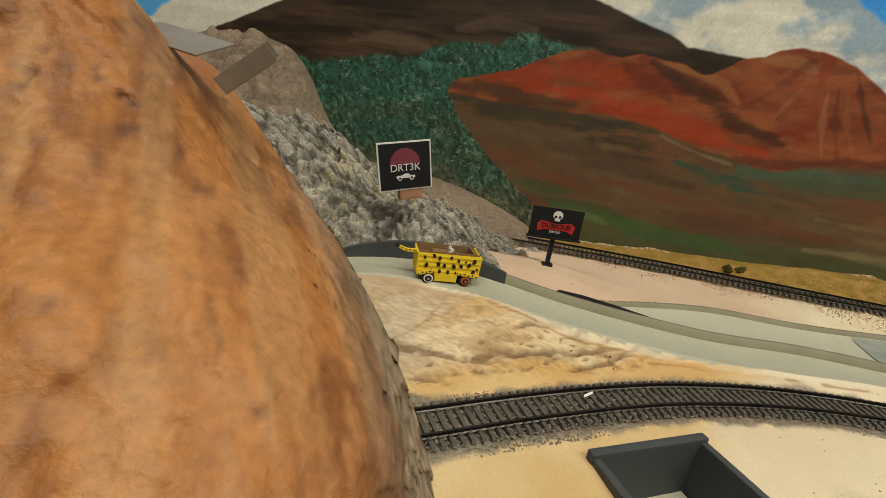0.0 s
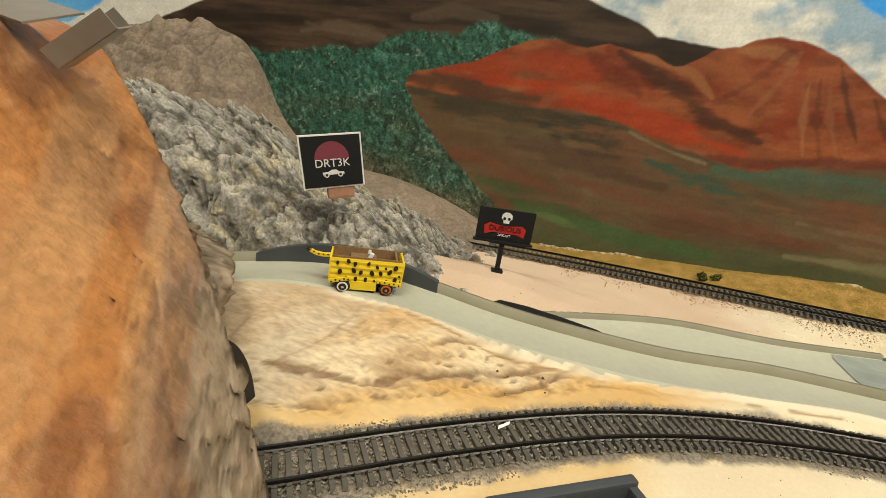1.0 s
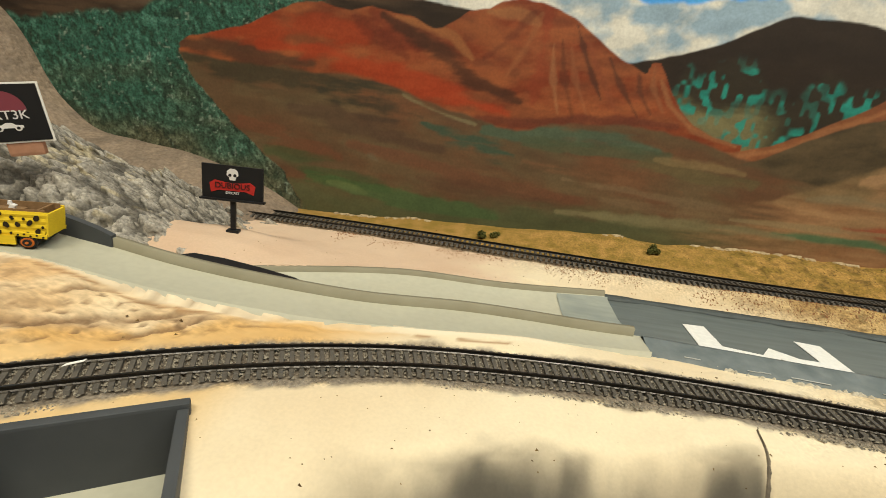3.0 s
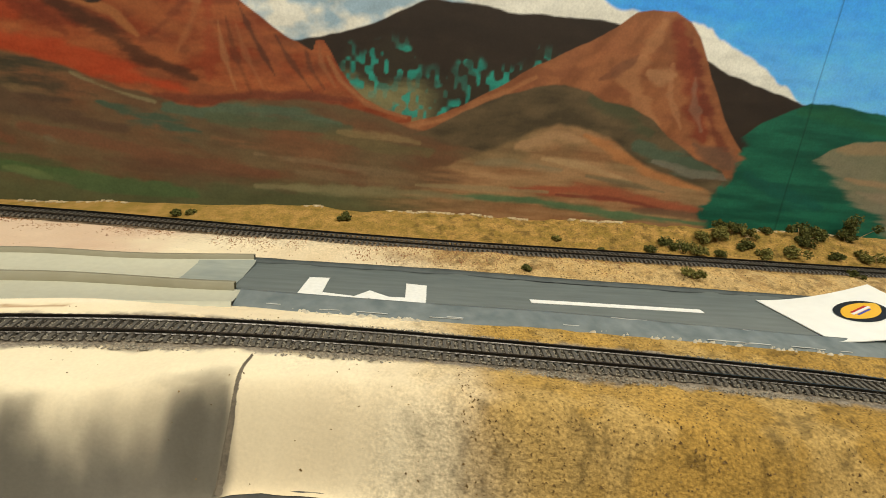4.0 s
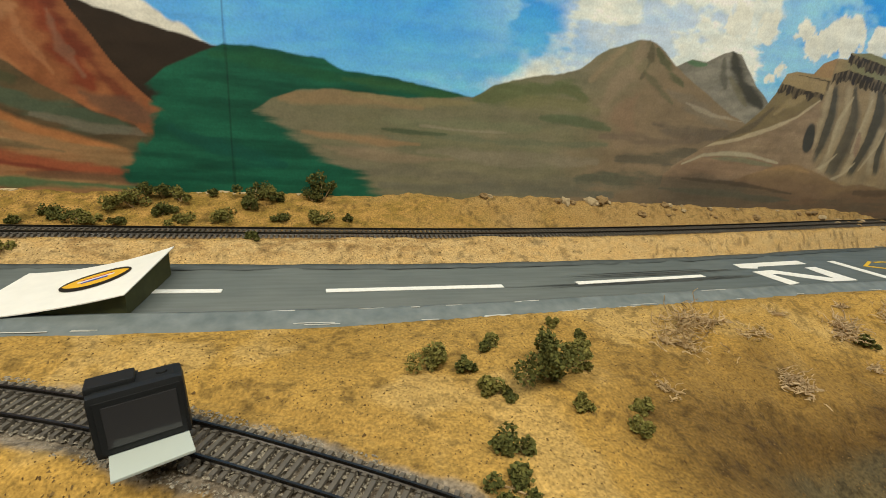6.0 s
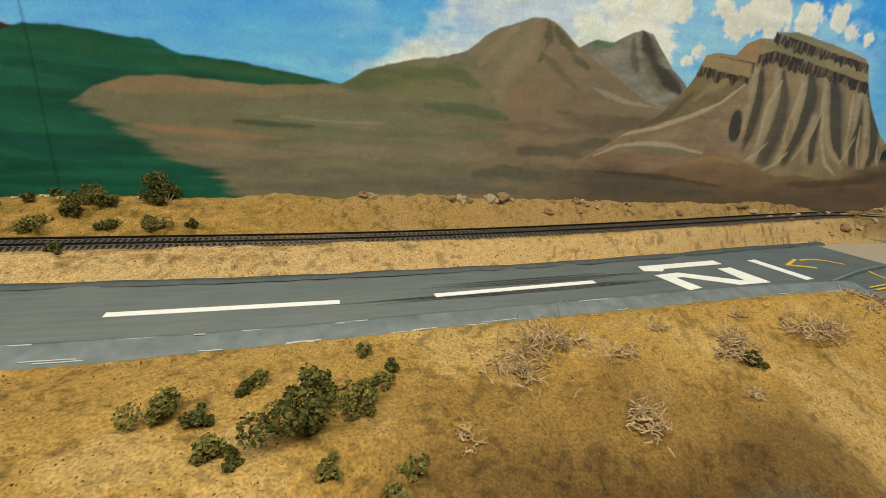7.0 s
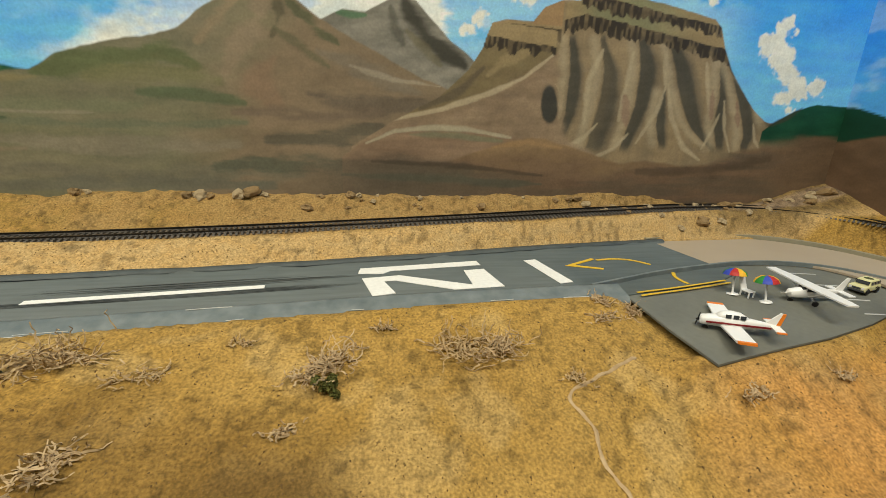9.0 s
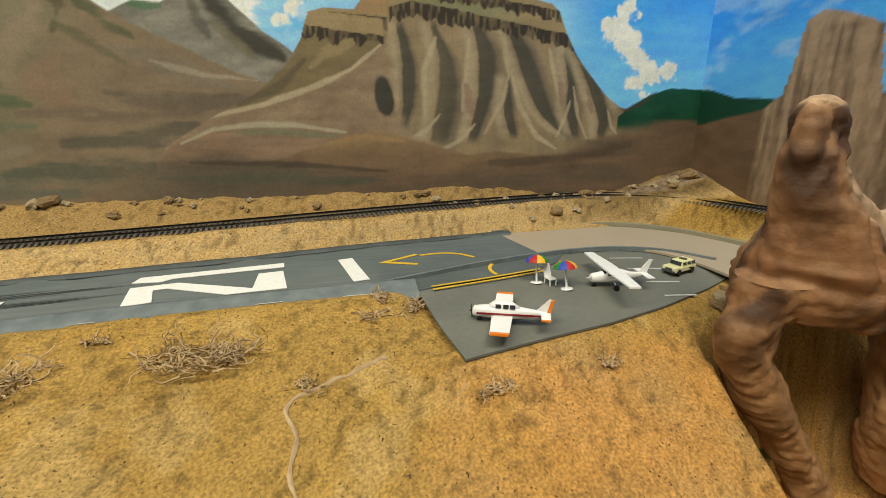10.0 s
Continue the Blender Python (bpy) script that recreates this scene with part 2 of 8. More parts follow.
front_lip = curve([(-1.1, 0.16), (-0.50, 0.20), (-0.40, 0.225), (-0.30, 0.27), (-0.20, 0.312), (-0.15, 0.330), (-0.10, 0.348), (-0.05, 0.358), (0.0, 0.368), (0.03, 0.370), (0.085, 0.364), (0.137, 0.353), (0.22, 0.342), (0.30, 0.335), (0.40, 0.326), (0.50, 0.308), (0.57, 0.286), (0.68, 0.22), (0.78, 0.12), (0.90, 0.03), (1.2, 0.0), (1.64, 0.0)])

# ---- painted backdrop ----
WALL_Y, WALL_X, TOP = 0.65, 1.635, 0.50


def lay(base, colour, mask):
    return base * (1 - mask[..., None]) + np.asarray(colour) * mask[..., None]


def below(x, z, ridge, soft=0.0012, rough=0.0, seed=0):
    """A mask of the part of the picture under a ridge line."""
    xs, zs = np.array(ridge).T
    line = np.interp(x, xs, zs, left=-1, right=-1)
    if rough:
        line = line + rough * fractal(x, x * 0 + seed, 0.02, seed, 3)
    return smooth(-soft, soft, line - z)


def blend(a, b, t):
    return np.asarray(a) * (1 - t[..., None]) + np.asarray(b) * t[..., None]


def stroke(img, x, z, pts, wide, colour, much=0.8, ragged=0.35, grain_=None, taper=True):
    """A tapering brush stroke along a line of (x, z) points."""
    p = np.array(pts, float)
    i0, i1 = np.searchsorted(x[:, 0], [p[:, 0].min() - 1.6 * wide, p[:, 0].max() + 1.6 * wide])
    if i1 <= i0:
        return img
    X, Z = x[i0:i1], z[i0:i1]
    best, along = np.full(X.shape, 9.0), np.zeros(X.shape)
    steps = np.r_[0, np.cumsum(np.hypot(*np.diff(p, axis=0).T))]
    for k in range(len(p) - 1):
        d = p[k + 1] - p[k]
        t = np.clip(((X - p[k, 0]) * d[0] + (Z - p[k, 1]) * d[1]) / (d @ d), 0, 1)
        gap = np.hypot(X - p[k, 0] - t * d[0], Z - p[k, 1] - t * d[1])
        nearer = gap < best
        best = np.where(nearer, gap, best)
        along = np.where(nearer, (steps[k] + t * math.sqrt(d @ d)) / steps[-1], along)
    w = wide * (0.35 + 0.65 * np.sin(np.pi * np.clip(along, 0.02, 0.98)) ** 0.6) if taper else wide
    rough = 0 if grain_ is None else ragged * grain_[i0:i1]
    mask = smooth(1.05, 0.25, best / w + rough) * much
    img[i0:i1] = img[i0:i1] * (1 - mask[..., None]) + np.asarray(colour) * mask[..., None]
    return img


def paint_long_wall(x, z):
    n1, n2 = fractal(x, z * 2.5, 0.08, 11), fractal(x, z * 3.0, 0.03, 23)
    n3, n4 = fractal(x * 0.35, z * 3.0, 0.022, 37, 5), fractal(x, z, 0.006, 41, 2)
    slant = fractal(x * 0.5 + 0.8 * z, z * 1.6 - 0.5 * x, 0.020, 43, 5)
    t1, t2, t3 = (np.clip(0.5 + 0.55 * n, 0, 1) for n in (n1, n2, n3))
    brush_ = 0.6 * n3 + 0.6 * n2
    # sky and clouds
    img = blend((0.17, 0.51, 0.95), (0.045, 0.33, 0.90), smooth(0.14, 0.27, z + 0.02 * n1))
    puff = fractal(x * 0.8, z * 1.5, 0.055, 5, 5)
    west_side = x - np.interp(z, [0.14, 0.168, 0.185, 0.21, 0.235, 0.30], [0.765, 0.765, 0.80, 0.835, 0.815, 0.80])
    east_side = np.interp(z, [0.20, 0.235, 0.25, 0.265, 0.30], [1.122, 1.125, 1.132, 1.146, 1.138]) - x
    bank = smooth(-0.02, 0.05, west_side + 0.035 * puff) * smooth(-0.004, 0.010, east_side + 0.012 * n2)
    img = lay(img, (0.34, 0.62, 0.90), smooth(-0.2, 0.5, puff + 0.4) * smooth(-0.11, 0.02, west_side) * smooth(1.5, 1.4, x) * 0.8)
    img = lay(img, blend((0.68, 0.72, 0.70), (0.88, 0.86, 0.78), t2), bank * (1 - 0.35 * smooth(0.1, 0.5, -puff)))
    for cx, cz, r, s in ((1.503, 0.214, 0.017, 3), (1.518, 0.232, 0.014, 31), (1.520, 0.200, 0.020, 4), (1.535, 0.182, 0.018, 6), (1.556, 0.166, 0.017, 8), (1.578, 0.169, 0.014, 9), (1.540, 0.156, 0.014, 15), (1.551, 0.142, 0.009, 16), (1.36, 0.275, 0.022, 10), (1.31, 0.268, 0.024, 14), (1.16, 0.218, 0.009, 12), (1.148, 0.208, 0.007, 17), (1.39, 0.262, 0.012, 18), (1.42, 0.255, 0.009, 19), (1.255, 0.270, 0.030, 20), (1.205, 0.250, 0.020, 21), (1.225, 0.262, 0.022, 22), (1.18, 0.268, 0.016, 23), (1.125, 0.262, 0.020, 24), (1.08, 0.265, 0.022, 25)):
        d = np.hypot((x - cx), (z - cz) * 1.1) + 0.006 * fractal(x, z, 0.012, 50 + s, 4)
        img = lay(img, (0.80, 0.77, 0.68), smooth(r, r - 0.004, d))
        img = lay(img, (0.60, 0.62, 0.60), smooth(r * 0.8, r * 0.3, np.hypot(x - cx - 0.2 * r, (z - cz + 0.35 * r) * 1.3) + 0.004 * n2) * 0.35)
    # white cloud and the great dark mountain
    snow = below(x, z, [(-1.1, 0.06), (-0.88, 0.165), (-0.81, 0.198), (-0.75, 0.240), (-0.60, 0.36), (-0.30, 0.36), (-0.14, 0.31), (-0.085, 0.258), (-0.06, 0.245), (-0.03, 0.235), (0.02, 0.233), (0.08, 0.245), (0.15, 0.251), (0.25, 0.248), (0.29, 0.243), (0.33, 0.24), (0.373, 0.235), (0.41, 0.224), (0.445, 0.208), (0.484, 0.184), (0.505, 0.176)], 0.002, 0.003, 3)
    scud = np.clip(0.5 + 0.9 * fractal(x * 0.7 + 0.4 * z, z - 0.3 * x, 0.03, 47, 5), 0, 1)
    img = lay(img, blend((0.74, 0.72, 0.64), (0.30, 0.42, 0.52), np.clip(scud * 1.5 - 0.45, 0, 1) * smooth(-0.33, -0.22, x) * smooth(0.30, 0.1, x)), snow)
    dark = below(x, z, [(-1.1, 0.10), (-0.79, 0.172), (-0.75, 0.182), (-0.72, 0.193), (-0.677, 0.21), (-0.62, 0.235), (-0.50, 0.275), (-0.40, 0.275), (-0.33, 0.258), (-0.282, 0.24), (-0.25, 0.231), (-0.23, 0.224), (-0.217, 0.216), (-0.176, 0.213), (-0.10, 0.206), (-0.06, 0.190), (-0.03, 0.182), (0.0, 0.187), (0.05, 0.205), (0.10, 0.232), (0.152, 0.231), (0.174, 0.228), (0.207, 0.230), (0.263, 0.232), (0.30, 0.23), (0.38, 0.210), (0.41, 0.197), (0.45, 0.188), (0.497, 0.178), (0.53, 0.17), (0.56, 0.15)], 0.0010, 0.0010, 7)
    img = lay(img, blend((0.022, 0.014, 0.009), (0.070, 0.042, 0.024), np.clip(t3 * 1.1 - 0.25, 0, 1) * smooth(0.0, -0.35, x) + 0.12 * t2), dark)
    img = stroke(img, x, z, [(-0.56, 0.190), (-0.52, 0.196), (-0.47, 0.192)], 0.012, (0.16, 0.11, 0.07), 0.55, 0.6, brush_)
    img = stroke(img, x, z, [(-0.44, 0.214), (-0.40, 0.222), (-0.36, 0.219)], 0.008, (0.12, 0.08, 0.05), 0.5, 0.6, brush_)
    # woods dabbed with a stiff brush
    wood = below(x, z, [(-1.1, 0.16), (-0.70, 0.165), (-0.633, 0.169), (-0.602, 0.168), (-0.555, 0.172), (-0.517, 0.176), (-0.481, 0.185), (-0.457, 0.194), (-0.423, 0.201), (-0.401, 0.206), (-0.364, 0.213), (-0.321, 0.209), (-0.29, 0.200), (-0.25, 0.1)], 0.003, 0.004, 9)
    spots_ = grain(x + 0.4 * z, z * 0.75, 0.0034, 61)
    dots = smooth(0.10, 0.55, spots_) * np.clip(0.6 + 0.7 * grain(x, z, 0.007, 62) + 0.35 * grain(x, z, 0.03, 63), 0.05, 1)
    pits = smooth(-0.15, -0.6, spots_)
    low = smooth(0.145, 0.045, z + 0.03 * n1 + 0.25 * (x + 0.45) * smooth(-0.5, -0.4, x))
    leaf = blend(blend((0.030, 0.105, 0.070), (0.085, 0.088, 0.050), low), blend((0.085, 0.22, 0.16), (0.20, 0.21, 0.13), low), np.clip(dots, 0, 1) * 0.85)
    leaf = blend(leaf, (0.020, 0.038, 0.024), pits * 0.75)
    img = lay(img, leaf * 0.85, wood)
    glint = smooth(0.55, 0.85, grain(x, z, 0.0026, 64)) * smooth(0.0, 0.4, grain(x, z, 0.02, 65) + 0.25)
    img = lay(img, (0.26, 0.32, 0.25), wood * glint * 0.6)
    teal = below(x, z, [(0.015, 0.150), (0.025, 0.175), (0.06, 0.188), (0.09, 0.186), (0.12, 0.176), (0.17, 0.184), (0.22, 0.196), (0.26, 0.205)], 0.006, 0.008, 13) * smooth(0.012, 0.022, x)
    khaki = smooth(0.165, 0.145, z + 0.006 * n2) * smooth(0.13, 0.09, x)
    img = lay(img, blend((0.045, 0.042, 0.022), (0.17, 0.15, 0.07), khaki), teal * np.clip(khaki + 0.25, 0, 1))
    clump = smooth(-0.15, 0.25, fractal(x, z, 0.022, 66, 3))
    img = lay(img, blend((0.010, 0.15, 0.12), (0.02, 0.28, 0.22), t2), teal * np.clip(smooth(0.05, 0.4, grain(x, z * 0.6, 0.0045, 67)) * (0.35 + 0.65 * clump), 0, 1) * 0.9)
    # western red mountains
    west = smooth(-0.0012, 0.0012, x - np.interp(z, [0.0, 0.041, 0.049, 0.061, 0.076, 0.093, 0.113, 0.131, 0.143, 0.159, 0.17], [-0.31, -0.330, -0.337, -0.354, -0.371, -0.392, -0.413, -0.430, -0.439, -0.441, -0.425]) - 0.002 * n2)
    red = below(x, z, [(-0.45, 0.153), (-0.441, 0.159), (-0.431, 0.166), (-0.397, 0.174), (-0.37, 0.182), (-0.345, 0.195), (-0.325, 0.203), (-0.302, 0.207), (-0.289, 0.204), (-0.274, 0.202), (-0.255, 0.206), (-0.235, 0.203), (-0.215, 0.201), (-0.199, 0.195), (-0.190, 0.195), (-0.176, 0.204), (-0.167, 0.211), (-0.150, 0.215), (-0.139, 0.221), (-0.123, 0.225), (-0.106, 0.224), (-0.092, 0.220), (-0.075, 0.214), (-0.060, 0.204), (-0.045, 0.195), (-0.030, 0.186), (-0.015, 0.180), (-0.006, 0.176), (-0.003, 0.185), (0.004, 0.186), (0.010, 0.178), (0.018, 0.165), (0.030, 0.150), (0.045, 0.138), (0.065, 0.130), (0.090, 0.125)], 0.0008, 0.0008, 17)
    reds = blend(blend((0.27, 0.050, 0.016), (0.36, 0.105, 0.036), np.clip(0.5 + 0.7 * slant, 0, 1)), (0.13, 0.040, 0.020), np.clip(0.30 + 0.8 * n2, 0, 1) * 0.5)
    for pts, wide, colour, much in (
        (((-0.44, 0.158), (-0.40, 0.160), (-0.36, 0.157), (-0.31, 0.153)), 0.012, (0.085, 0.050, 0.028), 0.9),
        (((-0.415, 0.172), (-0.36, 0.178), (-0.30, 0.186), (-0.26, 0.182)), 0.013, (0.42, 0.062, 0.018), 0.85),
        (((-0.36, 0.164), (-0.30, 0.166), (-0.24, 0.154), (-0.18, 0.140), (-0.12, 0.128)), 0.012, (0.45, 0.058, 0.016), 0.95),
        (((-0.255, 0.204), (-0.235, 0.188), (-0.210, 0.176)), 0.010, (0.20, 0.035, 0.015), 0.8),
        (((-0.27, 0.197), (-0.255, 0.188), (-0.22, 0.168)), 0.008, (0.16, 0.030, 0.014), 0.7),
        (((-0.244, 0.200), (-0.211, 0.186), (-0.189, 0.174), (-0.155, 0.154), (-0.112, 0.140)), 0.0095, (0.060, 0.026, 0.014), 0.95),
        (((-0.232, 0.201), (-0.205, 0.196), (-0.180, 0.190), (-0.160, 0.172)), 0.005, (0.42, 0.17, 0.06), 0.8),
        (((-0.175, 0.200), (-0.150, 0.196), (-0.120, 0.178)), 0.012, (0.34, 0.105, 0.035), 0.8),
        (((-0.150, 0.212), (-0.125, 0.214), (-0.105, 0.206)), 0.006, (0.42, 0.18, 0.07), 0.8),
        (((-0.110, 0.216), (-0.125, 0.196), (-0.150, 0.172)), 0.005, (0.18, 0.045, 0.020), 0.7),
        (((-0.104, 0.214), (-0.112, 0.190), (-0.128, 0.160)), 0.0045, (0.36, 0.13, 0.05), 0.7),
        (((-0.098, 0.216), (-0.098, 0.180), (-0.100, 0.140)), 0.008, (0.30, 0.055, 0.020), 0.8),
        (((-0.090, 0.192), (-0.086, 0.165), (-0.076, 0.134)), 0.0030, (0.44, 0.22, 0.10), 0.5),
        (((-0.083, 0.196), (-0.076, 0.165), (-0.062, 0.132)), 0.0035, (0.070, 0.028, 0.016), 0.5),
        (((-0.074, 0.190), (-0.066, 0.165), (-0.050, 0.136)), 0.0030, (0.38, 0.15, 0.065), 0.5),
        (((-0.072, 0.208), (-0.058, 0.180), (-0.040, 0.150)), 0.0035, (0.080, 0.030, 0.018), 0.9),
        (((-0.060, 0.196), (-0.046, 0.172), (-0.026, 0.142)), 0.0040, (0.28, 0.075, 0.030), 0.9),
        (((-0.040, 0.186), (-0.026, 0.164), (-0.006, 0.140)), 0.0030, (0.085, 0.034, 0.020), 0.8),
        (((0.000, 0.182), (0.002, 0.165), (0.016, 0.145)), 0.0030, (0.34, 0.13, 0.055), 0.8),
        (((-0.012, 0.176), (-0.008, 0.160), (0.006, 0.142)), 0.0030, (0.11, 0.040, 0.022), 0.8),
        (((0.008, 0.172), (0.020, 0.152), (0.045, 0.134), (0.085, 0.124)), 0.0030, (0.40, 0.17, 0.07), 0.8),
        (((-0.15, 0.122), (-0.09, 0.124), (-0.03, 0.134), (0.03, 0.136)), 0.008, (0.16, 0.045, 0.025), 0.8)):
        reds = stroke(reds, x, z, pts, wide * 1.15, colour, much * 0.85, 0.55, 0.5 * brush_ + 0.7 * slant)
    img = lay(img, reds * 0.78, red * west)
    # eastern red mountain
    red2 = below(x, z, [(0.055, 0.116), (0.085, 0.119), (0.113, 0.128), (0.135, 0.138), (0.155, 0.150), (0.180, 0.165), (0.209, 0.185), (0.235, 0.199), (0.262, 0.214), (0.282, 0.226), (0.300, 0.241), (0.317, 0.246), (0.340, 0.247), (0.357, 0.240), (0.370, 0.228), (0.383, 0.208), (0.392, 0.191), (0.405, 0.173), (0.418, 0.153), (0.435, 0.134), (0.452, 0.118), (0.475, 0.105), (0.478, 0.06), (0.485, 0.03)], 0.0009, 0.0008, 21)
    rock_ = blend(blend((0.235, 0.082, 0.030), (0.33, 0.125, 0.050), np.clip(0.5 + 0.7 * fractal(x - 0.55 * z, z * 0.4, 0.022, 91, 4), 0, 1)), (0.17, 0.050, 0.022), np.clip(0.2 + 0.7 * n2, 0, 1) * 0.5)
    for pts, wide, colour, much in (
        (((0.345, 0.235), (0.365, 0.205), (0.385, 0.165), (0.400, 0.130)), 0.016, (0.20, 0.034, 0.014), 0.9),
        (((0.362, 0.222), (0.385, 0.180), (0.410, 0.140), (0.435, 0.112)), 0.008, (0.14, 0.030, 0.015), 0.85),
        (((0.330, 0.236), (0.320, 0.210), (0.300, 0.185), (0.320, 0.165), (0.345, 0.140)), 0.010, (0.40, 0.175, 0.075), 0.8),
        (((0.325, 0.190), (0.338, 0.185), (0.352, 0.190)), 0.008, (0.42, 0.21, 0.10), 0.7),
        (((0.300, 0.232), (0.285, 0.210), (0.255, 0.190)), 0.008, (0.34, 0.12, 0.048), 0.7),
        (((0.310, 0.205), (0.295, 0.190), (0.275, 0.178)), 0.005, (0.15, 0.052, 0.026), 0.7),
        (((0.348, 0.200), (0.352, 0.170), (0.372, 0.140)), 0.004, (0.42, 0.19, 0.09), 0.6),
        (((0.375, 0.190), (0.380, 0.165), (0.395, 0.140)), 0.005, (0.25, 0.14, 0.09), 0.6),
        (((0.09, 0.116), (0.13, 0.128), (0.17, 0.150), (0.21, 0.174)), 0.005, (0.36, 0.15, 0.062), 0.8),
        (((0.39, 0.125), (0.42, 0.115), (0.46, 0.104)), 0.010, (0.13, 0.075, 0.048), 0.8)):
        rock_ = stroke(rock_, x, z, pts, wide * 1.1, colour, much * 0.9, 0.55, 0.5 * brush_ + 0.7 * slant)
    img = lay(img, rock_ * 0.88, red2)
    # fields below them
    plain = below(x, z, [(-0.45, 0.152), (-0.393, 0.147), (-0.337, 0.148), (-0.304, 0.146), (-0.261, 0.146), (-0.229, 0.140), (-0.202, 0.132), (-0.176, 0.127), (-0.150, 0.121), (-0.124, 0.116), (-0.10, 0.118), (-0.07, 0.125), (-0.045, 0.129), (-0.01, 0.131), (0.02, 0.130), (0.05, 0.124), (0.075, 0.118), (0.11, 0.112), (0.20, 0.10), (0.50, 0.09)], 0.0018, 0.0015, 19)
    streaks = np.clip(0.5 + 0.8 * fractal(x * 0.28, z + 0.14 * x, 0.016, 81, 5), 0, 1)
    fields = blend(blend((0.115, 0.066, 0.034), (0.185, 0.082, 0.038), t1), (0.16, 0.125, 0.062), streaks * 0.6)
    for pts, wide, colour, much in (
        (((-0.435, 0.146), (-0.37, 0.138), (-0.30, 0.137), (-0.25, 0.130)), 0.013, (0.058, 0.050, 0.028), 0.9),
        (((-0.30, 0.132), (-0.25, 0.128), (-0.20, 0.116)), 0.013, (0.045, 0.042, 0.026), 0.85),
        (((-0.42, 0.125), (-0.37, 0.108), (-0.31, 0.096)), 0.012, (0.15, 0.085, 0.042), 0.8),
        (((-0.38, 0.095), (-0.33, 0.078), (-0.28, 0.070)), 0.010, (0.20, 0.075, 0.036), 0.8),
        (((-0.33, 0.112), (-0.26, 0.102), (-0.18, 0.088)), 0.012, (0.105, 0.060, 0.036), 0.8),
        (((-0.355, 0.066), (-0.30, 0.056), (-0.23, 0.044)), 0.010, (0.075, 0.105, 0.040), 0.8),
        (((-0.31, 0.048), (-0.26, 0.040), (-0.19, 0.033), (-0.12, 0.030)), 0.010, (0.080, 0.150, 0.048), 0.9),
        (((-0.29, 0.043), (-0.25, 0.037)), 0.004, (0.20, 0.24, 0.085), 0.7),
        (((-0.20, 0.112), (-0.155, 0.098), (-0.11, 0.092)), 0.009, (0.035, 0.100, 0.066), 0.85),
        (((-0.14, 0.112), (-0.09, 0.115), (-0.03, 0.118), (0.02, 0.112)), 0.008, (0.085, 0.140, 0.088), 0.9),
        (((-0.10, 0.106), (-0.04, 0.104), (0.03, 0.108)), 0.008, (0.095, 0.115, 0.060), 0.85),
        (((-0.27, 0.084), (-0.20, 0.074), (-0.12, 0.062), (-0.04, 0.058)), 0.010, (0.190, 0.075, 0.038), 0.8),
        (((-0.20, 0.060), (-0.13, 0.050), (-0.05, 0.046)), 0.007, (0.13, 0.062, 0.034), 0.7),
        (((-0.10, 0.088), (-0.03, 0.084), (0.05, 0.078)), 0.008, (0.225, 0.110, 0.052), 0.8),
        (((-0.06, 0.076), (0.02, 0.070), (0.10, 0.066)), 0.005, (0.24, 0.16, 0.085), 0.7),
        (((0.00, 0.098), (0.05, 0.094), (0.11, 0.090)), 0.008, (0.150, 0.120, 0.052), 0.85),
        (((-0.02, 0.062), (0.05, 0.058), (0.13, 0.056)), 0.006, (0.21, 0.135, 0.070), 0.8),
        (((0.02, 0.105), (0.06, 0.104), (0.10, 0.100)), 0.004, (0.28, 0.19, 0.085), 0.7),
        (((-0.22, 0.134), (-0.19, 0.124), (-0.15, 0.116)), 0.0035, (0.26, 0.23, 0.12), 0.7),
        (((-0.25, 0.075), (-0.24, 0.070)), 0.004, (0.17, 0.16, 0.10), 0.4)):
        fields = stroke(fields, x, z, pts, wide * 1.15, colour, much * 0.9, 0.8, brush_)
    fields = blend(fields, (0.085, 0.135, 0.055), smooth(0.052, 0.036, z - 0.03 * (x + 0.1) + 0.006 * n2) * 0.55 * smooth(0.3, 0.1, x))
    img = lay(img, fields * 0.80, plain * west)
    # olive shoulder and orange dune
    olive = below(x, z, [(0.09, 0.108), (0.114, 0.118), (0.145, 0.136), (0.180, 0.155), (0.21, 0.165), (0.24, 0.171), (0.265, 0.167), (0.285, 0.159), (0.315, 0.154), (0.34, 0.145), (0.36, 0.130), (0.395, 0.112), (0.43, 0.10), (0.47, 0.06)], 0.0013, 0.001, 25)
    shoulder = blend((0.062, 0.044, 0.022), (0.105, 0.072, 0.036), np.clip(0.5 + 0.6 * slant, 0, 1))
    shoulder = stroke(shoulder, x, z, [(0.27, 0.160), (0.31, 0.148), (0.34, 0.132)], 0.014, (0.060, 0.066, 0.032), 0.8, 0.5, brush_)
    shoulder = stroke(shoulder, x, z, [(0.33, 0.118), (0.37, 0.108), (0.42, 0.096)], 0.014, (0.060, 0.095, 0.060), 0.8, 0.6, brush_)
    shoulder = stroke(shoulder, x, z, [(0.35, 0.104), (0.40, 0.094), (0.45, 0.092)], 0.005, (0.19, 0.16, 0.12), 0.6, 0.7, brush_)
    img = lay(img, shoulder, olive * smooth(-0.002, 0.002, z - np.interp(x, [0.085, 0.13, 0.17, 0.20], [0.112, 0.103, 0.097, 0.0]) - 0.002 * n2))
    dune = below(x, z, [(0.02, 0.055), (0.08, 0.068), (0.13, 0.080), (0.17, 0.098), (0.205, 0.118), (0.24, 0.132), (0.266, 0.131), (0.298, 0.123), (0.325, 0.106), (0.36, 0.094), (0.40, 0.083), (0.432, 0.074), (0.46, 0.05)], 0.003, 0.0012, 27)
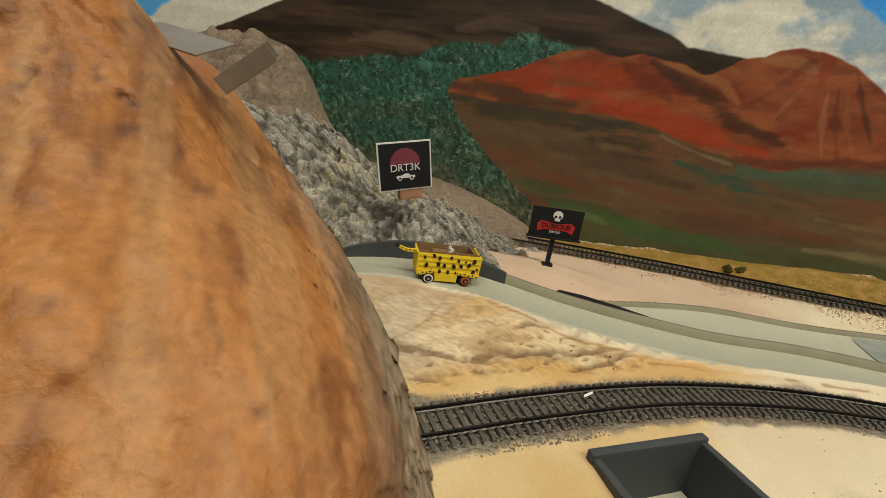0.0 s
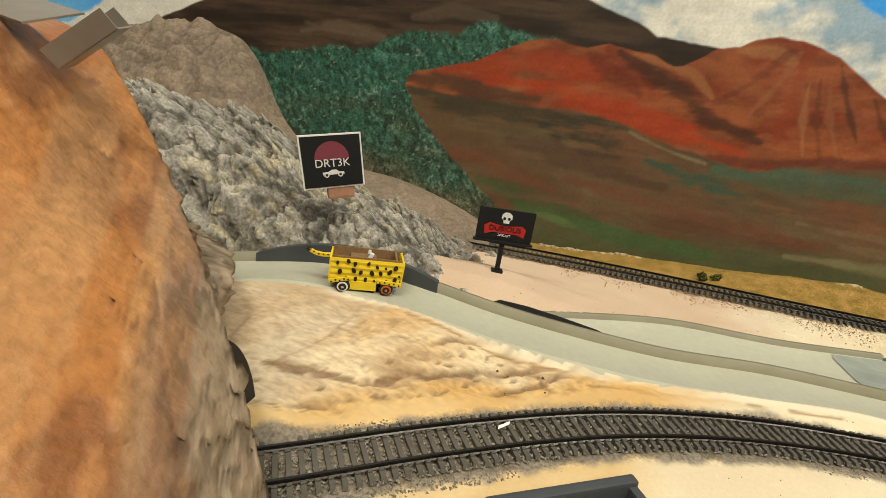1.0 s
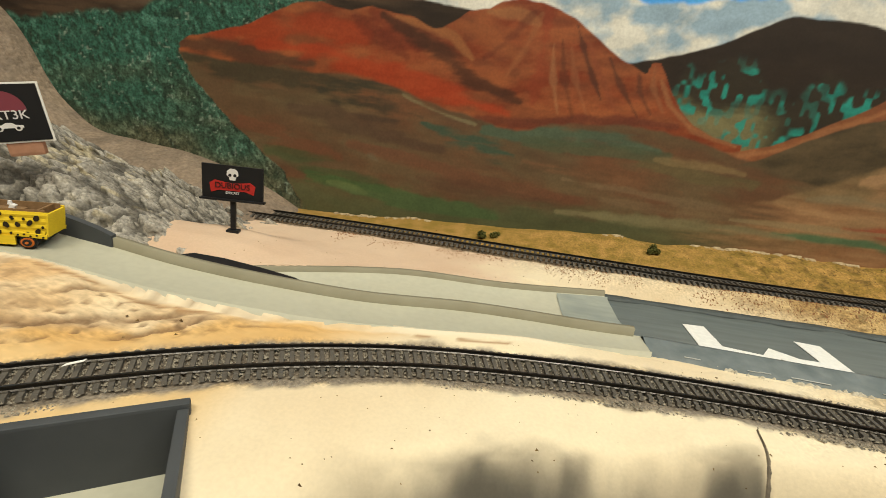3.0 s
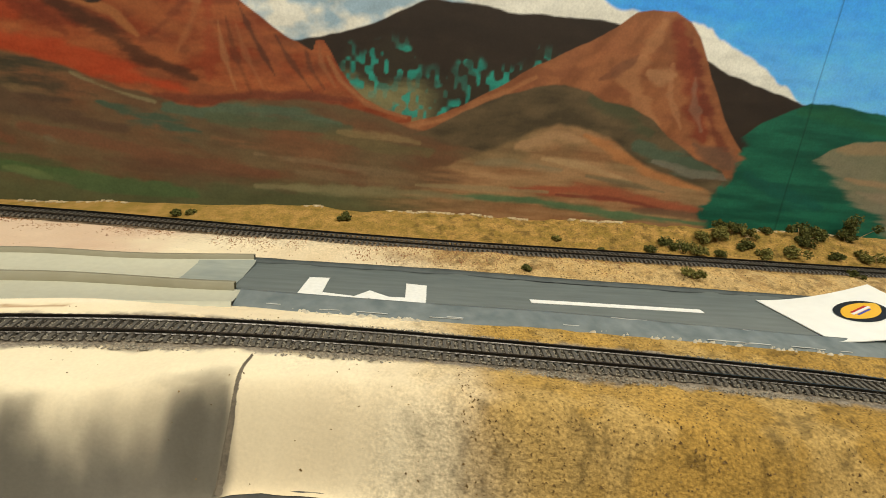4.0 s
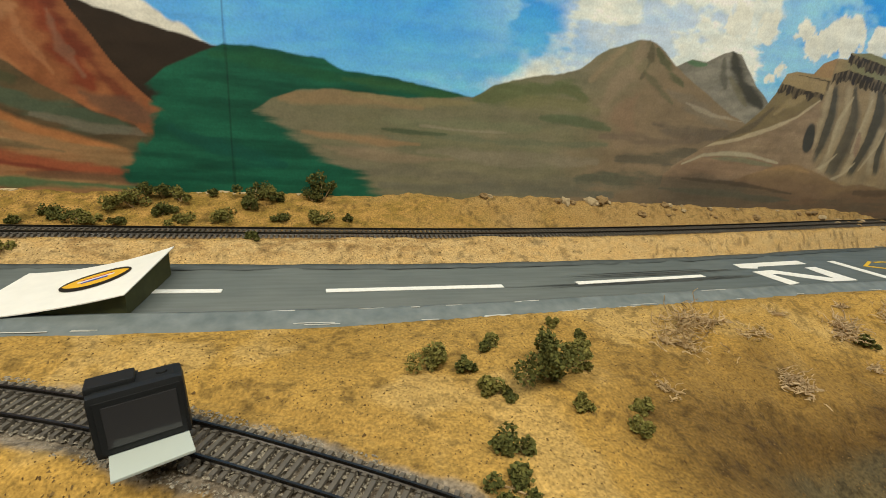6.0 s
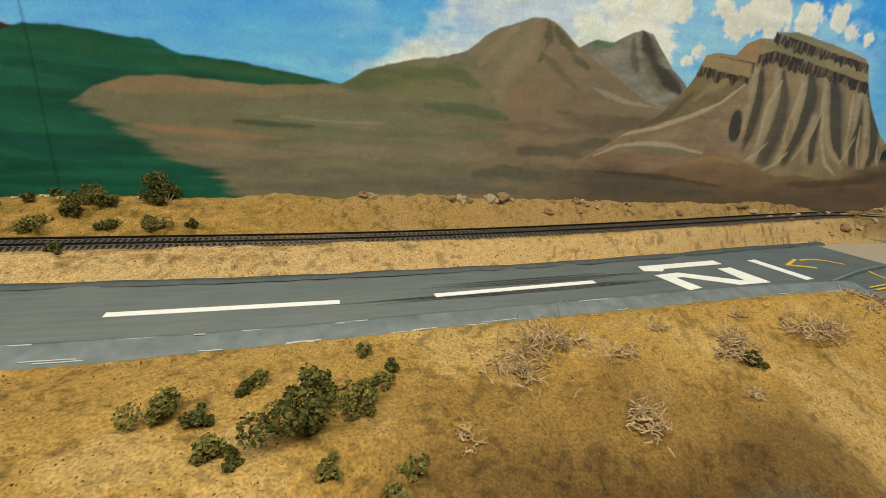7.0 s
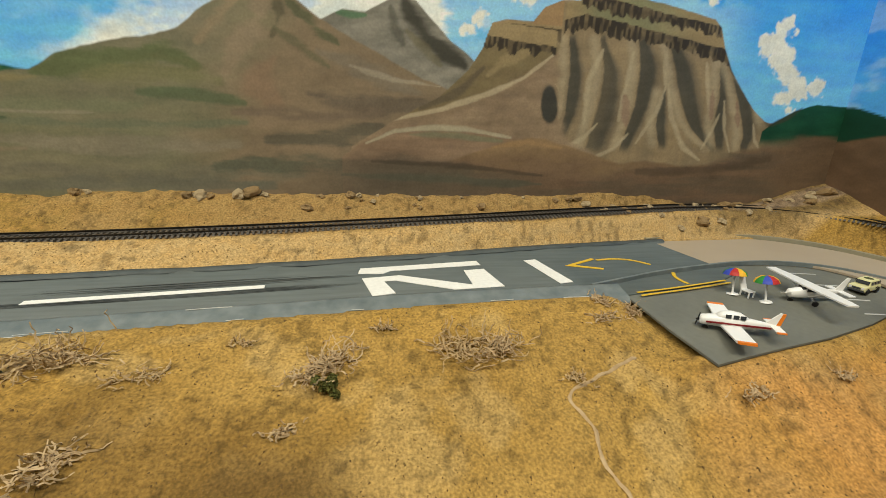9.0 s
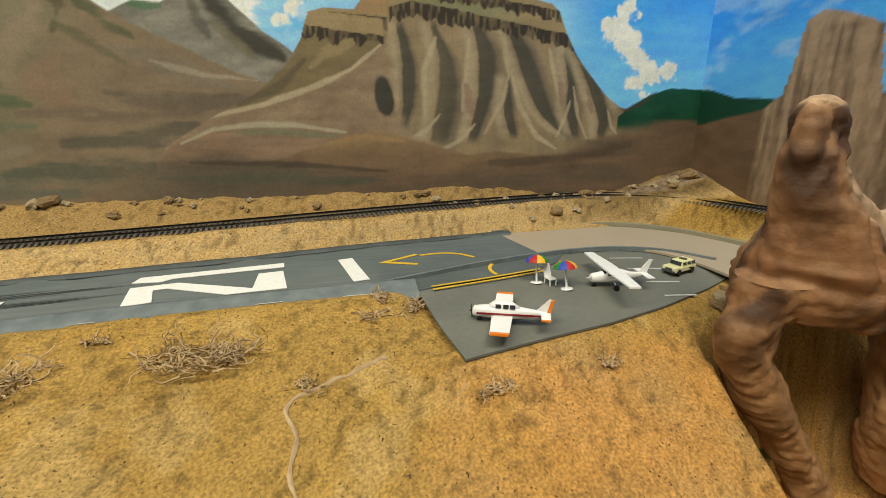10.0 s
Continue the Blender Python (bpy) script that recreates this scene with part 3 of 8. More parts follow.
    sand_ = blend(blend((0.24, 0.115, 0.050), (0.31, 0.175, 0.082), np.clip(0.5 + 0.7 * n3, 0, 1)), (0.145, 0.105, 0.050), np.clip(t1 * 1.3 - 0.5, 0, 1))
    for pts, wide, colour, much in (
        (((0.20, 0.106), (0.24, 0.121), (0.27, 0.118)), 0.009, (0.37, 0.215, 0.105), 0.8), (((0.27, 0.124), (0.31, 0.108), (0.35, 0.090), (0.42, 0.078)), 0.008, (0.38, 0.155, 0.055), 0.9),
        (((0.16, 0.086), (0.20, 0.090), (0.25, 0.086)), 0.007, (0.20, 0.155, 0.085), 0.7), (((0.23, 0.096), (0.28, 0.092), (0.33, 0.080)), 0.006, (0.40, 0.26, 0.13), 0.6),
        (((0.28, 0.082), (0.33, 0.078), (0.37, 0.072)), 0.005, (0.11, 0.10, 0.055), 0.7), (((0.06, 0.066), (0.13, 0.068), (0.20, 0.070)), 0.006, (0.25, 0.13, 0.062), 0.7)):
        sand_ = stroke(sand_, x, z, pts, wide, colour, much, 0.55, brush_)
    img = lay(img, sand_, dune * smooth(0.03, 0.17, x + 0.04 * n3))
    for pts, wide, colour, much in (
        (((0.20, 0.062), (0.27, 0.066), (0.34, 0.060), (0.43, 0.054)), 0.009, (0.28, 0.075, 0.034), 0.95), (((0.25, 0.060), (0.32, 0.060), (0.38, 0.052)), 0.0035, (0.15, 0.035, 0.020), 0.8),
        (((0.10, 0.058), (0.17, 0.060), (0.24, 0.062)), 0.004, (0.27, 0.20, 0.10), 0.7), (((0.14, 0.050), (0.22, 0.052), (0.32, 0.044), (0.44, 0.040)), 0.006, (0.060, 0.13, 0.060), 0.9),
        (((-0.06, 0.044), (0.02, 0.046), (0.10, 0.050), (0.16, 0.048)), 0.007, (0.20, 0.17, 0.085), 0.8), (((0.34, 0.050), (0.40, 0.048), (0.46, 0.046)), 0.007, (0.14, 0.080, 0.045), 0.8)):
        img = stroke(img, x, z, pts, wide, colour, much, 0.5, brush_)
    # green mountain
    green = below(x, z, [(0.40, 0.07), (0.424, 0.100), (0.440, 0.134), (0.46, 0.152), (0.485, 0.166), (0.51, 0.179), (0.53, 0.180), (0.56, 0.178), (0.60, 0.174), (0.62, 0.165), (0.66, 0.163), (0.70, 0.160), (0.735, 0.155), (0.758, 0.151), (0.82, 0.13)], 0.0012, 0.001, 29)
    leafy_hill = blend((0.003, 0.062, 0.036), (0.008, 0.100, 0.056), np.clip(0.5 + 0.6 * n3 + 0.3 * n1, 0, 1))
    leafy_hill = stroke(leafy_hill, x, z, [(0.50, 0.168), (0.56, 0.165), (0.62, 0.156)], 0.010, (0.010, 0.085, 0.036), 0.8, 0.5, brush_)
    leafy_hill = stroke(leafy_hill, x, z, [(0.62, 0.158), (0.68, 0.154), (0.75, 0.148)], 0.007, (0.030, 0.095, 0.030), 0.7, 0.5, brush_)
    leafy_hill = stroke(leafy_hill, x, z, [(0.46, 0.10), (0.50, 0.08), (0.56, 0.07)], 0.012, (0.004, 0.070, 0.050), 0.8, 0.6, brush_)
    img = lay(img, leafy_hill, green * smooth(-0.006, 0.006, x - np.interp(z, [0.04, 0.054, 0.076, 0.10, 0.121, 0.135, 0.15, 0.17], [0.428, 0.414, 0.428, 0.449, 0.452, 0.441, 0.445, 0.46]) + 0.006 * n2 + 0.004 * n4))
    # grey twin peak, brown hills
    peak = below(x, z, [(0.98, 0.19), (0.99, 0.20), (1.011, 0.210), (1.025, 0.217), (1.046, 0.216), (1.066, 0.227), (1.080, 0.232), (1.094, 0.229), (1.108, 0.215), (1.130, 0.195), (1.150, 0.182), (1.168, 0.165)], 0.0008, 0.0006, 31)
    greys = blend((0.17, 0.155, 0.125), (0.25, 0.225, 0.18), np.clip(0.5 + 0.6 * slant, 0, 1))
    for pts, wide, colour, much in (
        (((1.082, 0.231), (1.090, 0.214), (1.104, 0.200), (1.125, 0.184), (1.145, 0.172)), 0.013, (0.052, 0.048, 0.036), 0.97), (((1.070, 0.222), (1.074, 0.205), (1.082, 0.190)), 0.007, (0.10, 0.092, 0.072), 0.8),
        (((1.086, 0.202), (1.104, 0.186), (1.120, 0.172)), 0.006, (0.16, 0.135, 0.080), 0.7), (((1.020, 0.214), (1.032, 0.212), (1.046, 0.213)), 0.005, (0.085, 0.17, 0.085), 0.85),
        (((1.03, 0.20), (1.06, 0.185), (1.09, 0.170)), 0.010, (0.21, 0.19, 0.155), 0.7)):
        greys = stroke(greys, x, z, pts, wide, colour, much, 0.3, brush_)
    img = lay(img, greys, peak)
    hills = below(x, z, [(0.52, 0.09), (0.531, 0.120), (0.552, 0.134), (0.574, 0.143), (0.609, 0.148), (0.652, 0.146), (0.684, 0.145), (0.72, 0.148), (0.757, 0.153), (0.775, 0.163), (0.80, 0.172), (0.835, 0.181), (0.86, 0.184), (0.88, 0.192), (0.897, 0.207), (0.912, 0.217), (0.93, 0.223), (0.945, 0.229), (0.962, 0.232), (0.972, 0.229), (0.985, 0.221), (1.003, 0.209), (1.03, 0.194), (1.055, 0.182), (1.075, 0.172), (1.103, 0.158), (1.14, 0.145), (1.30, 0.14), (1.64, 0.12)], 0.0011, 0.001, 33)
    west2 = smooth(-0.010, 0.010, x - np.interp(z, [0.04, 0.068, 0.082, 0.104, 0.12, 0.14], [0.665, 0.635, 0.590, 0.572, 0.531, 0.53]) + 0.012 * n3 + 0.006 * n1)
    hill = blend(blend((0.150, 0.140, 0.078), (0.195, 0.165, 0.105), t1), (0.125, 0.118, 0.075), streaks * 0.5)
    hill = blend(hill, (0.205, 0.140, 0.088), smooth(0.86, 0.95, x - 0.5 * (z - 0.12) + 0.02 * n1) * 0.8)
    for pts, wide, colour, much in (
        (((0.56, 0.135), (0.63, 0.140), (0.70, 0.136)), 0.010, (0.235, 0.155, 0.080), 0.8), (((0.62, 0.145), (0.70, 0.141), (0.76, 0.146)), 0.006, (0.22, 0.175, 0.085), 0.7),
        (((0.76, 0.150), (0.81, 0.162), (0.86, 0.172), (0.89, 0.160)), 0.016, (0.090, 0.108, 0.045), 0.85), (((0.80, 0.148), (0.86, 0.154), (0.91, 0.150)), 0.014, (0.150, 0.140, 0.066), 0.8),
        (((0.84, 0.136), (0.88, 0.138), (0.93, 0.130)), 0.008, (0.075, 0.105, 0.052), 0.7), (((0.66, 0.122), (0.75, 0.120), (0.84, 0.124)), 0.012, (0.160, 0.160, 0.092), 0.8),
        (((0.72, 0.108), (0.82, 0.106), (0.93, 0.112)), 0.008, (0.125, 0.130, 0.080), 0.8), (((0.58, 0.104), (0.64, 0.100), (0.70, 0.098)), 0.006, (0.255, 0.155, 0.080), 0.8),
        (((0.60, 0.090), (0.66, 0.084), (0.74, 0.084)), 0.008, (0.235, 0.170, 0.110), 0.7), (((0.70, 0.090), (0.80, 0.088), (0.92, 0.090)), 0.012, (0.215, 0.180, 0.125), 0.75),
        (((0.66, 0.112), (0.70, 0.110), (0.73, 0.1105)), 0.003, (0.060, 0.085, 0.045), 0.8), (((0.70, 0.118), (0.76, 0.116), (0.80, 0.117)), 0.0025, (0.24, 0.20, 0.14), 0.7),
        (((0.62, 0.070), (0.72, 0.066), (0.84, 0.064), (0.98, 0.060)), 0.012, (0.150, 0.132, 0.090), 0.8), (((0.66, 0.052), (0.80, 0.050), (0.95, 0.050)), 0.010, (0.135, 0.125, 0.090), 0.8),
        (((0.90, 0.070), (1.00, 0.072), (1.08, 0.068)), 0.014, (0.088, 0.092, 0.062), 0.85), (((0.95, 0.095), (1.01, 0.098), (1.06, 0.110)), 0.012, (0.098, 0.084, 0.058), 0.85),
        (((0.955, 0.230), (0.950, 0.205), (0.930, 0.180), (0.915, 0.155)), 0.014, (0.225, 0.168, 0.110), 0.8), (((0.930, 0.218), (0.912, 0.200), (0.895, 0.182)), 0.008, (0.240, 0.180, 0.110), 0.8),
        (((0.966, 0.228), (0.968, 0.208), (0.960, 0.190)), 0.006, (0.090, 0.078, 0.046), 0.85), (((0.975, 0.222), (0.995, 0.203), (1.02, 0.186)), 0.007, (0.085, 0.088, 0.046), 0.9),
        (((0.960, 0.200), (0.985, 0.182), (1.01, 0.166)), 0.006, (0.110, 0.100, 0.056), 0.75), (((0.96, 0.170), (0.94, 0.150), (0.96, 0.130)), 0.016, (0.215, 0.140, 0.088), 0.8),
        (((1.00, 0.180), (1.05, 0.160), (1.10, 0.146)), 0.010, (0.175, 0.140, 0.100), 0.8), (((1.03, 0.168), (1.07, 0.157), (1.12, 0.152)), 0.0035, (0.30, 0.25, 0.18), 0.7),
        (((0.99, 0.140), (1.05, 0.130), (1.11, 0.134)), 0.012, (0.115, 0.088, 0.062), 0.85), (((0.92, 0.120), (1.00, 0.118), (1.06, 0.124)), 0.010, (0.150, 0.108, 0.074), 0.8)):
        hill = stroke(hill, x, z, pts, wide, colour, much, 0.55, brush_)
    img = lay(img, hill * 1.12, hills * west2)
    # the mesa: body, buttresses and gullies, two cliff bands and talus
    mesa = below(x, z, [(1.03, 0.09), (1.07, 0.116), (1.12, 0.142), (1.150, 0.170), (1.163, 0.190), (1.167, 0.203), (1.172, 0.215), (1.185, 0.219), (1.215, 0.2185), (1.226, 0.232), (1.245, 0.240), (1.265, 0.241), (1.267, 0.249), (1.30, 0.2515), (1.36, 0.245), (1.425, 0.234), (1.435, 0.226), (1.445, 0.205), (1.458, 0.186), (1.478, 0.163), (1.50, 0.142), (1.52, 0.128), (1.56, 0.116)], 0.0007, 0.0006, 35)
    body = blend((0.285, 0.205, 0.115), (0.225, 0.165, 0.098), np.clip(0.5 + 0.7 * fractal(x, z * 0.22, 0.018, 97, 4), 0, 1))
    gullies = (
        ((0.107, 1.260, 0.004), (0.138, 1.267, 0.007), (0.171, 1.267, 0.007), (0.203, 1.260, 0.004)),
        ((0.091, 1.299, 0.012), (0.139, 1.309, 0.012), (0.173, 1.308, 0.009), (0.205, 1.294, 0.003)),
        ((0.093, 1.338, 0.006), (0.146, 1.352, 0.010), (0.181, 1.353, 0.011), (0.208, 1.342, 0.006)),
        ((0.096, 1.386, 0.005), (0.130, 1.379, 0.006), (0.156, 1.378, 0.002)),
        ((0.094, 1.455, 0.003), (0.118, 1.429, 0.009), (0.150, 1.411, 0.012), (0.185, 1.395, 0.011), (0.207, 1.380, 0.006)),
        ((0.095, 1.465, 0.005), (0.122, 1.458, 0.008), (0.154, 1.455, 0.005), (0.190, 1.445, 0.003)),
        ((0.093, 1.499, 0.005), (0.115, 1.500, 0.008), (0.144, 1.488, 0.009), (0.174, 1.470, 0.007), (0.196, 1.452, 0.005)),
        ((0.124, 1.530, 0.008), (0.152, 1.512, 0.007), (0.176, 1.480, 0.004)),
    )
    for number, gully in enumerate(gullies):
        zs_, xs_, ws_ = np.array(gully).T
        mid, wide = curve(np.c_[zs_, xs_])(z), curve(np.c_[zs_, ws_])(z)
        ends = smooth(zs_[0] - 0.006, zs_[0] + 0.006, z) * smooth(zs_[-1] + 0.010, zs_[-1], z)
        off = x - mid + 0.0008 * n2
        body = blend(body, (0.40, 0.32, 0.205), smooth(0.010, 0.0, np.abs(off + wide * 1.1 + 0.0065)) * ends * 0.65)
        body = blend(body, (0.135, 0.105, 0.070), smooth(wide * 1.9, wide * 1.0, off) * smooth(-wide * 0.6, wide * 0.4, off) * ends * 0.7)
        body = blend(body, (0.066, 0.060, 0.044), smooth(wide * 1.15, wide * 0.55, off) * smooth(-wide * 1.05, -wide * 0.75, off) * ends * (0.92 if number not in (1, 7) else 0.75))
    for pts, wide in ((((1.379, 0.165), (1.372, 0.135), (1.352, 0.100)), 0.0040), (((1.381, 0.165), (1.392, 0.130), (1.415, 0.096), (1.440, 0.082)), 0.0045), (((1.300, 0.120), (1.285, 0.104), (1.262, 0.092)), 0.0035), (((1.340, 0.110), (1.325, 0.094), (1.300, 0.082)), 0.004), (((1.458, 0.150), (1.466, 0.118), (1.480, 0.092)), 0.003), (((1.455, 0.135), (1.448, 0.112), (1.440, 0.095)), 0.003), (((1.505, 0.125), (1.512, 0.106), (1.525, 0.092)), 0.003), (((1.296, 0.196), (1.284, 0.165), (1.284, 0.120)), 0.005), (((1.332, 0.196), (1.330, 0.165), (1.326, 0.125)), 0.0045), (((1.372, 0.198), (1.374, 0.180), (1.379, 0.160)), 0.004), (((1.425, 0.190), (1.432, 0.165), (1.440, 0.140)), 0.004)):
        body = stroke(body, x, z, pts, wide, (0.42, 0.335, 0.215), 0.8, 0.3, brush_)
    for pts, wide in ((((1.33, 0.150), (1.336, 0.120)), 0.006), (((1.44, 0.160), (1.445, 0.130)), 0.005), (((1.475, 0.150), (1.484, 0.122)), 0.004)):
        body = stroke(body, x, z, pts, wide, (0.24, 0.135, 0.095), 0.6, 0.4, brush_)
    skirt = smooth(0.008, -0.008, x - np.interp(z, [0.07, 0.09, 0.10, 0.125, 0.16, 0.19], [1.34, 1.29, 1.265, 1.255, 1.25, 1.243]) + 0.004 * n2)
    slope_ = blend((0.235, 0.160, 0.100), (0.285, 0.200, 0.125), np.clip(0.5 + 0.6 * slant, 0, 1))
    slope_ = lay(slope_, blend((0.215, 0.160, 0.080), (0.165, 0.120, 0.062), t3), smooth(-0.003, 0.003, z - np.interp(x, [1.06, 1.122, 1.172, 1.209, 1.25], [0.117, 0.131, 0.148, 0.166, 0.195])))
    slope_ = stroke(slope_, x, z, [(1.062, 0.116), (1.122, 0.130), (1.172, 0.147), (1.209, 0.164), (1.24, 0.188)], 0.0038, (0.44, 0.35, 0.225), 0.9, 0.3, brush_)
    slope_ = stroke(slope_, x, z, [(1.10, 0.130), (1.14, 0.148), (1.165, 0.172)], 0.006, (0.110, 0.085, 0.055), 0.8, 0.4, brush_)
    slope_ = stroke(slope_, x, z, [(1.17, 0.165), (1.19, 0.182), (1.215, 0.190)], 0.007, (0.290, 0.215, 0.110), 0.8, 0.4, brush_)
    body = blend(body, slope_, skirt)
    body = blend(body, (0.052, 0.048, 0.038), smooth(1.05, 0.8, np.hypot((x - 1.241 + 0.1 * (z - 0.139)) / 0.0105, (z - 0.139) / 0.0215) + 0.06 * n2))
    body = stroke(body, x, z, [(1.246, 0.160), (1.255, 0.148), (1.254, 0.125)], 0.003, (0.36, 0.27, 0.165), 0.8, 0.3, brush_)
    crack = smooth(-0.1, 0.5, grain(x, z * 0.22, 0.0026, 101))
    cliff = blend((0.040, 0.030, 0.020), (0.185, 0.135, 0.075), crack * (0.5 + 0.5 * t2))
    for line, deep, x0, x1 in (
        (((1.24, 0.219), (1.252, 0.223), (1.273, 0.229), (1.309, 0.2245), (1.369, 0.2155), (1.46, 0.203)), 0.0130, 1.249, 1.456), (((1.26, 0.2485), (1.304, 0.2440), (1.364, 0.2355), (1.45, 0.2260)), 0.0105, 1.266, 1.437),
        (((1.16, 0.2165), (1.245, 0.2130)), 0.0105, 1.168, 1.247), (((1.16, 0.2050), (1.191, 0.1995), (1.243, 0.1960)), 0.0085, 1.160, 1.243)):
        edge = np.interp(x, *np.array(line).T) + 0.0008 * n4
        body = blend(body, blend((0.30, 0.215, 0.110), (0.215, 0.200, 0.105), smooth(1.25, 1.29, x) * smooth(1.42, 1.33, x)), smooth(-0.0004, 0.0004, z - edge) * smooth(0.016, 0.015, z - edge) * smooth(x0 - 0.001, x0 + 0.001, x) * smooth(x1 + 0.001, x1 - 0.001, x))
        body = blend(body, cliff, smooth(0.0004, -0.0004, z - edge) * smooth(-deep - 0.0012, -deep + 0.0004, z - edge + 0.004 * (grain(x, x * 0, 0.006, 103) + 0.5 * grain(x, x * 0, 0.0025, 104))) * smooth(x0 - 0.001, x0 + 0.001, x) * smooth(x1 + 0.001, x1 - 0.001, x))
    img = lay(img, body, mesa)
    img = lay(img, (0.33, 0.205, 0.10), below(x, z, [(1.214, 0.2165), (1.226, 0.232), (1.245, 0.240), (1.265, 0.241), (1.2655, 0.228), (1.25, 0.222), (1.247, 0.214)], 0.0006) * smooth(0.2150, 0.2165, z) * smooth(1.2655, 1.2645, x))
    # mounds and brown ground at the mesa's foot
    mound = below(x, z, [(1.02, 0.080), (1.033, 0.090), (1.062, 0.105), (1.093, 0.1135), (1.137, 0.1135), (1.177, 0.109), (1.212, 0.102), (1.26, 0.095), (1.34, 0.07)], 0.0012, 0.0006, 38)
    img = lay(img, blend((0.225, 0.142, 0.090), (0.265, 0.175, 0.110), t3), mound)
    img = stroke(img, x, z, [(1.045, 0.0945), (1.075, 0.107), (1.11, 0.1115), (1.15, 0.1105), (1.20, 0.103)], 0.0035, (0.40, 0.345, 0.235), 0.85, 0.4, brush_)
    img = stroke(img, x, z, [(1.09, 0.1035), (1.14, 0.104), (1.19, 0.099)], 0.0045, (0.175, 0.175, 0.105), 0.75, 0.5, brush_)
    fan = below(x, z, [(1.10, 0.070), (1.159, 0.085), (1.192, 0.0975), (1.225, 0.1035), (1.269, 0.0965), (1.31, 0.082), (1.334, 0.076), (1.37, 0.080), (1.42, 0.073), (1.47, 0.078), (1.53, 0.090), (1.57, 0.104), (1.64, 0.112)], 0.0016, 0.001, 39)
    img = lay(img, blend((0.26, 0.165, 0.085), (0.185, 0.115, 0.066), smooth(0.10, 0.075, z + 0.004 * n2) * np.clip(0.4 + t3, 0, 1)), fan)
    img = stroke(img, x, z, [(1.18, 0.092), (1.22, 0.0985), (1.26, 0.093)], 0.005, (0.34, 0.205, 0.095), 0.7, 0.5, brush_)
    img = lay(img, blend((0.105, 0.082, 0.056), (0.150, 0.092, 0.055), smooth(1.06, 1.3, x) * np.clip(0.3 + t3, 0, 1)), smooth(0.078, 0.064, z - 0.010 * np.sin(x * 13 + 0.6) + 0.004 * n2 - 0.020 * smooth(1.42, 1.56, x)) * smooth(0.93, 1.06, x) * 0.92)
    img = stroke(img, x, z, [(1.02, 0.062), (1.12, 0.058), (1.24, 0.052)], 0.006, (0.085, 0.082, 0.056), 0.8, 0.5, brush_)
    img = stroke(img, x, z, [(1.05, 0.076), (1.15, 0.072), (1.24, 0.062)], 0.0035, (0.062, 0.045, 0.030), 0.7, 0.5, brush_)
    img = stroke(img, x, z, [(1.36, 0.066), (1.46, 0.068), (1.54, 0.084)], 0.009, (0.088, 0.060, 0.038), 0.75, 0.5, brush_)
    far = below(x, z, [(1.52, 0.118), (1.535, 0.128), (1.56, 0.142), (1.59, 0.150), (1.64, 0.149)], 0.0008, 0.0006, 43)
    img = lay(img, blend((0.004, 0.045, 0.022), (0.010, 0.070, 0.034), t2), far * smooth(0.096, 0.110, z))
    img = stroke(img, x, z, [(1.528, 0.124), (1.545, 0.130), (1.57, 0.146)], 0.004, (0.050, 0.042, 0.026), 0.7, 0.4, brush_)
    img = lay(img, blend((0.16, 0.100, 0.058), (0.110, 0.070, 0.042), t3), smooth(0.116, 0.106, z + 0.003 * n2) * smooth(1.53, 1.59, x))
    # a joint between two boards, and stray touches of the brush
    img = img * (1 - 0.45 * smooth(0.0012, 0.0004, np.abs(x - 0.512 + 0.012 * (z - 0.15))))[..., None]
    leafy = np.clip(wood * (1 - red * west) * (1 - plain * west), 0, 1)
    img = img * blend((1, 1, 1), (0.955, 1.01, 1.03), smooth(0.40, 0.70, x))
    return np.clip(img * (1 + 0.07 * n3 + 0.07 * slant + 0.05 * n4)[..., None], 0.002, 0.85), 0.10 + 0.55 * leafy


def paint_end_wall(y, z):
    n1, n2 = fractal(y, z * 2.0, 0.06, 111), fractal(y, z * 3.0, 0.02, 123)
    t1 = np.clip(0.5 + 0.5 * n1, 0, 1)
    img = blend((0.10, 0.43, 0.93), (0.030, 0.29, 0.86), smooth(0.13, 0.26, z))
    img = lay(img, (0.32, 0.56, 0.85), smooth(0.1, 0.9, fractal(y, z * 2.5, 0.05, 131, 5)) * 0.65)
    img = lay(img, (0.006, 0.050, 0.026), below(y, z, [(0.30, 0.12), (0.44, 0.128), (0.54, 0.133), (0.60, 0.138), (0.63, 0.146), (0.66, 0.150)], 0.001, 0.0006, 5))
    img = lay(img, blend((0.16, 0.100, 0.058), (0.105, 0.068, 0.040), t1), below(y, z, [(0.0, 0.17), (0.30, 0.15), (0.45, 0.137), (0.534, 0.131), (0.56, 0.124), (0.597, 0.117), (0.66, 0.104)], 0.002, 0.001, 6))
    rib = np.clip(0.5 + 0.8 * grain(y, z * 0.10, 0.0045, 141) + 0.3 * grain(y, z * 0.3, 0.002, 142), 0, 1)
    tower = below(y, z, [(0.43, 0.12), (0.456, 0.135), (0.462, 0.165), (0.466, 0.190), (0.477, 0.196), (0.50, 0.207), (0.52, 0.211), (0.534, 0.204), (0.5385, 0.165), (0.545, 0.138), (0.565, 0.122)], 0.0007, 0.0008, 7)
    img = lay(img, blend(blend((0.15, 0.100, 0.062), (0.33, 0.235, 0.150), rib), (0.38, 0.28, 0.19), smooth(0.194, 0.204, z + 0.1 * (0.5 - y)) * 0.6), tower)
    return np.clip(img * (1 + 0.1 * n2)[..., None], 0.002, 0.85)


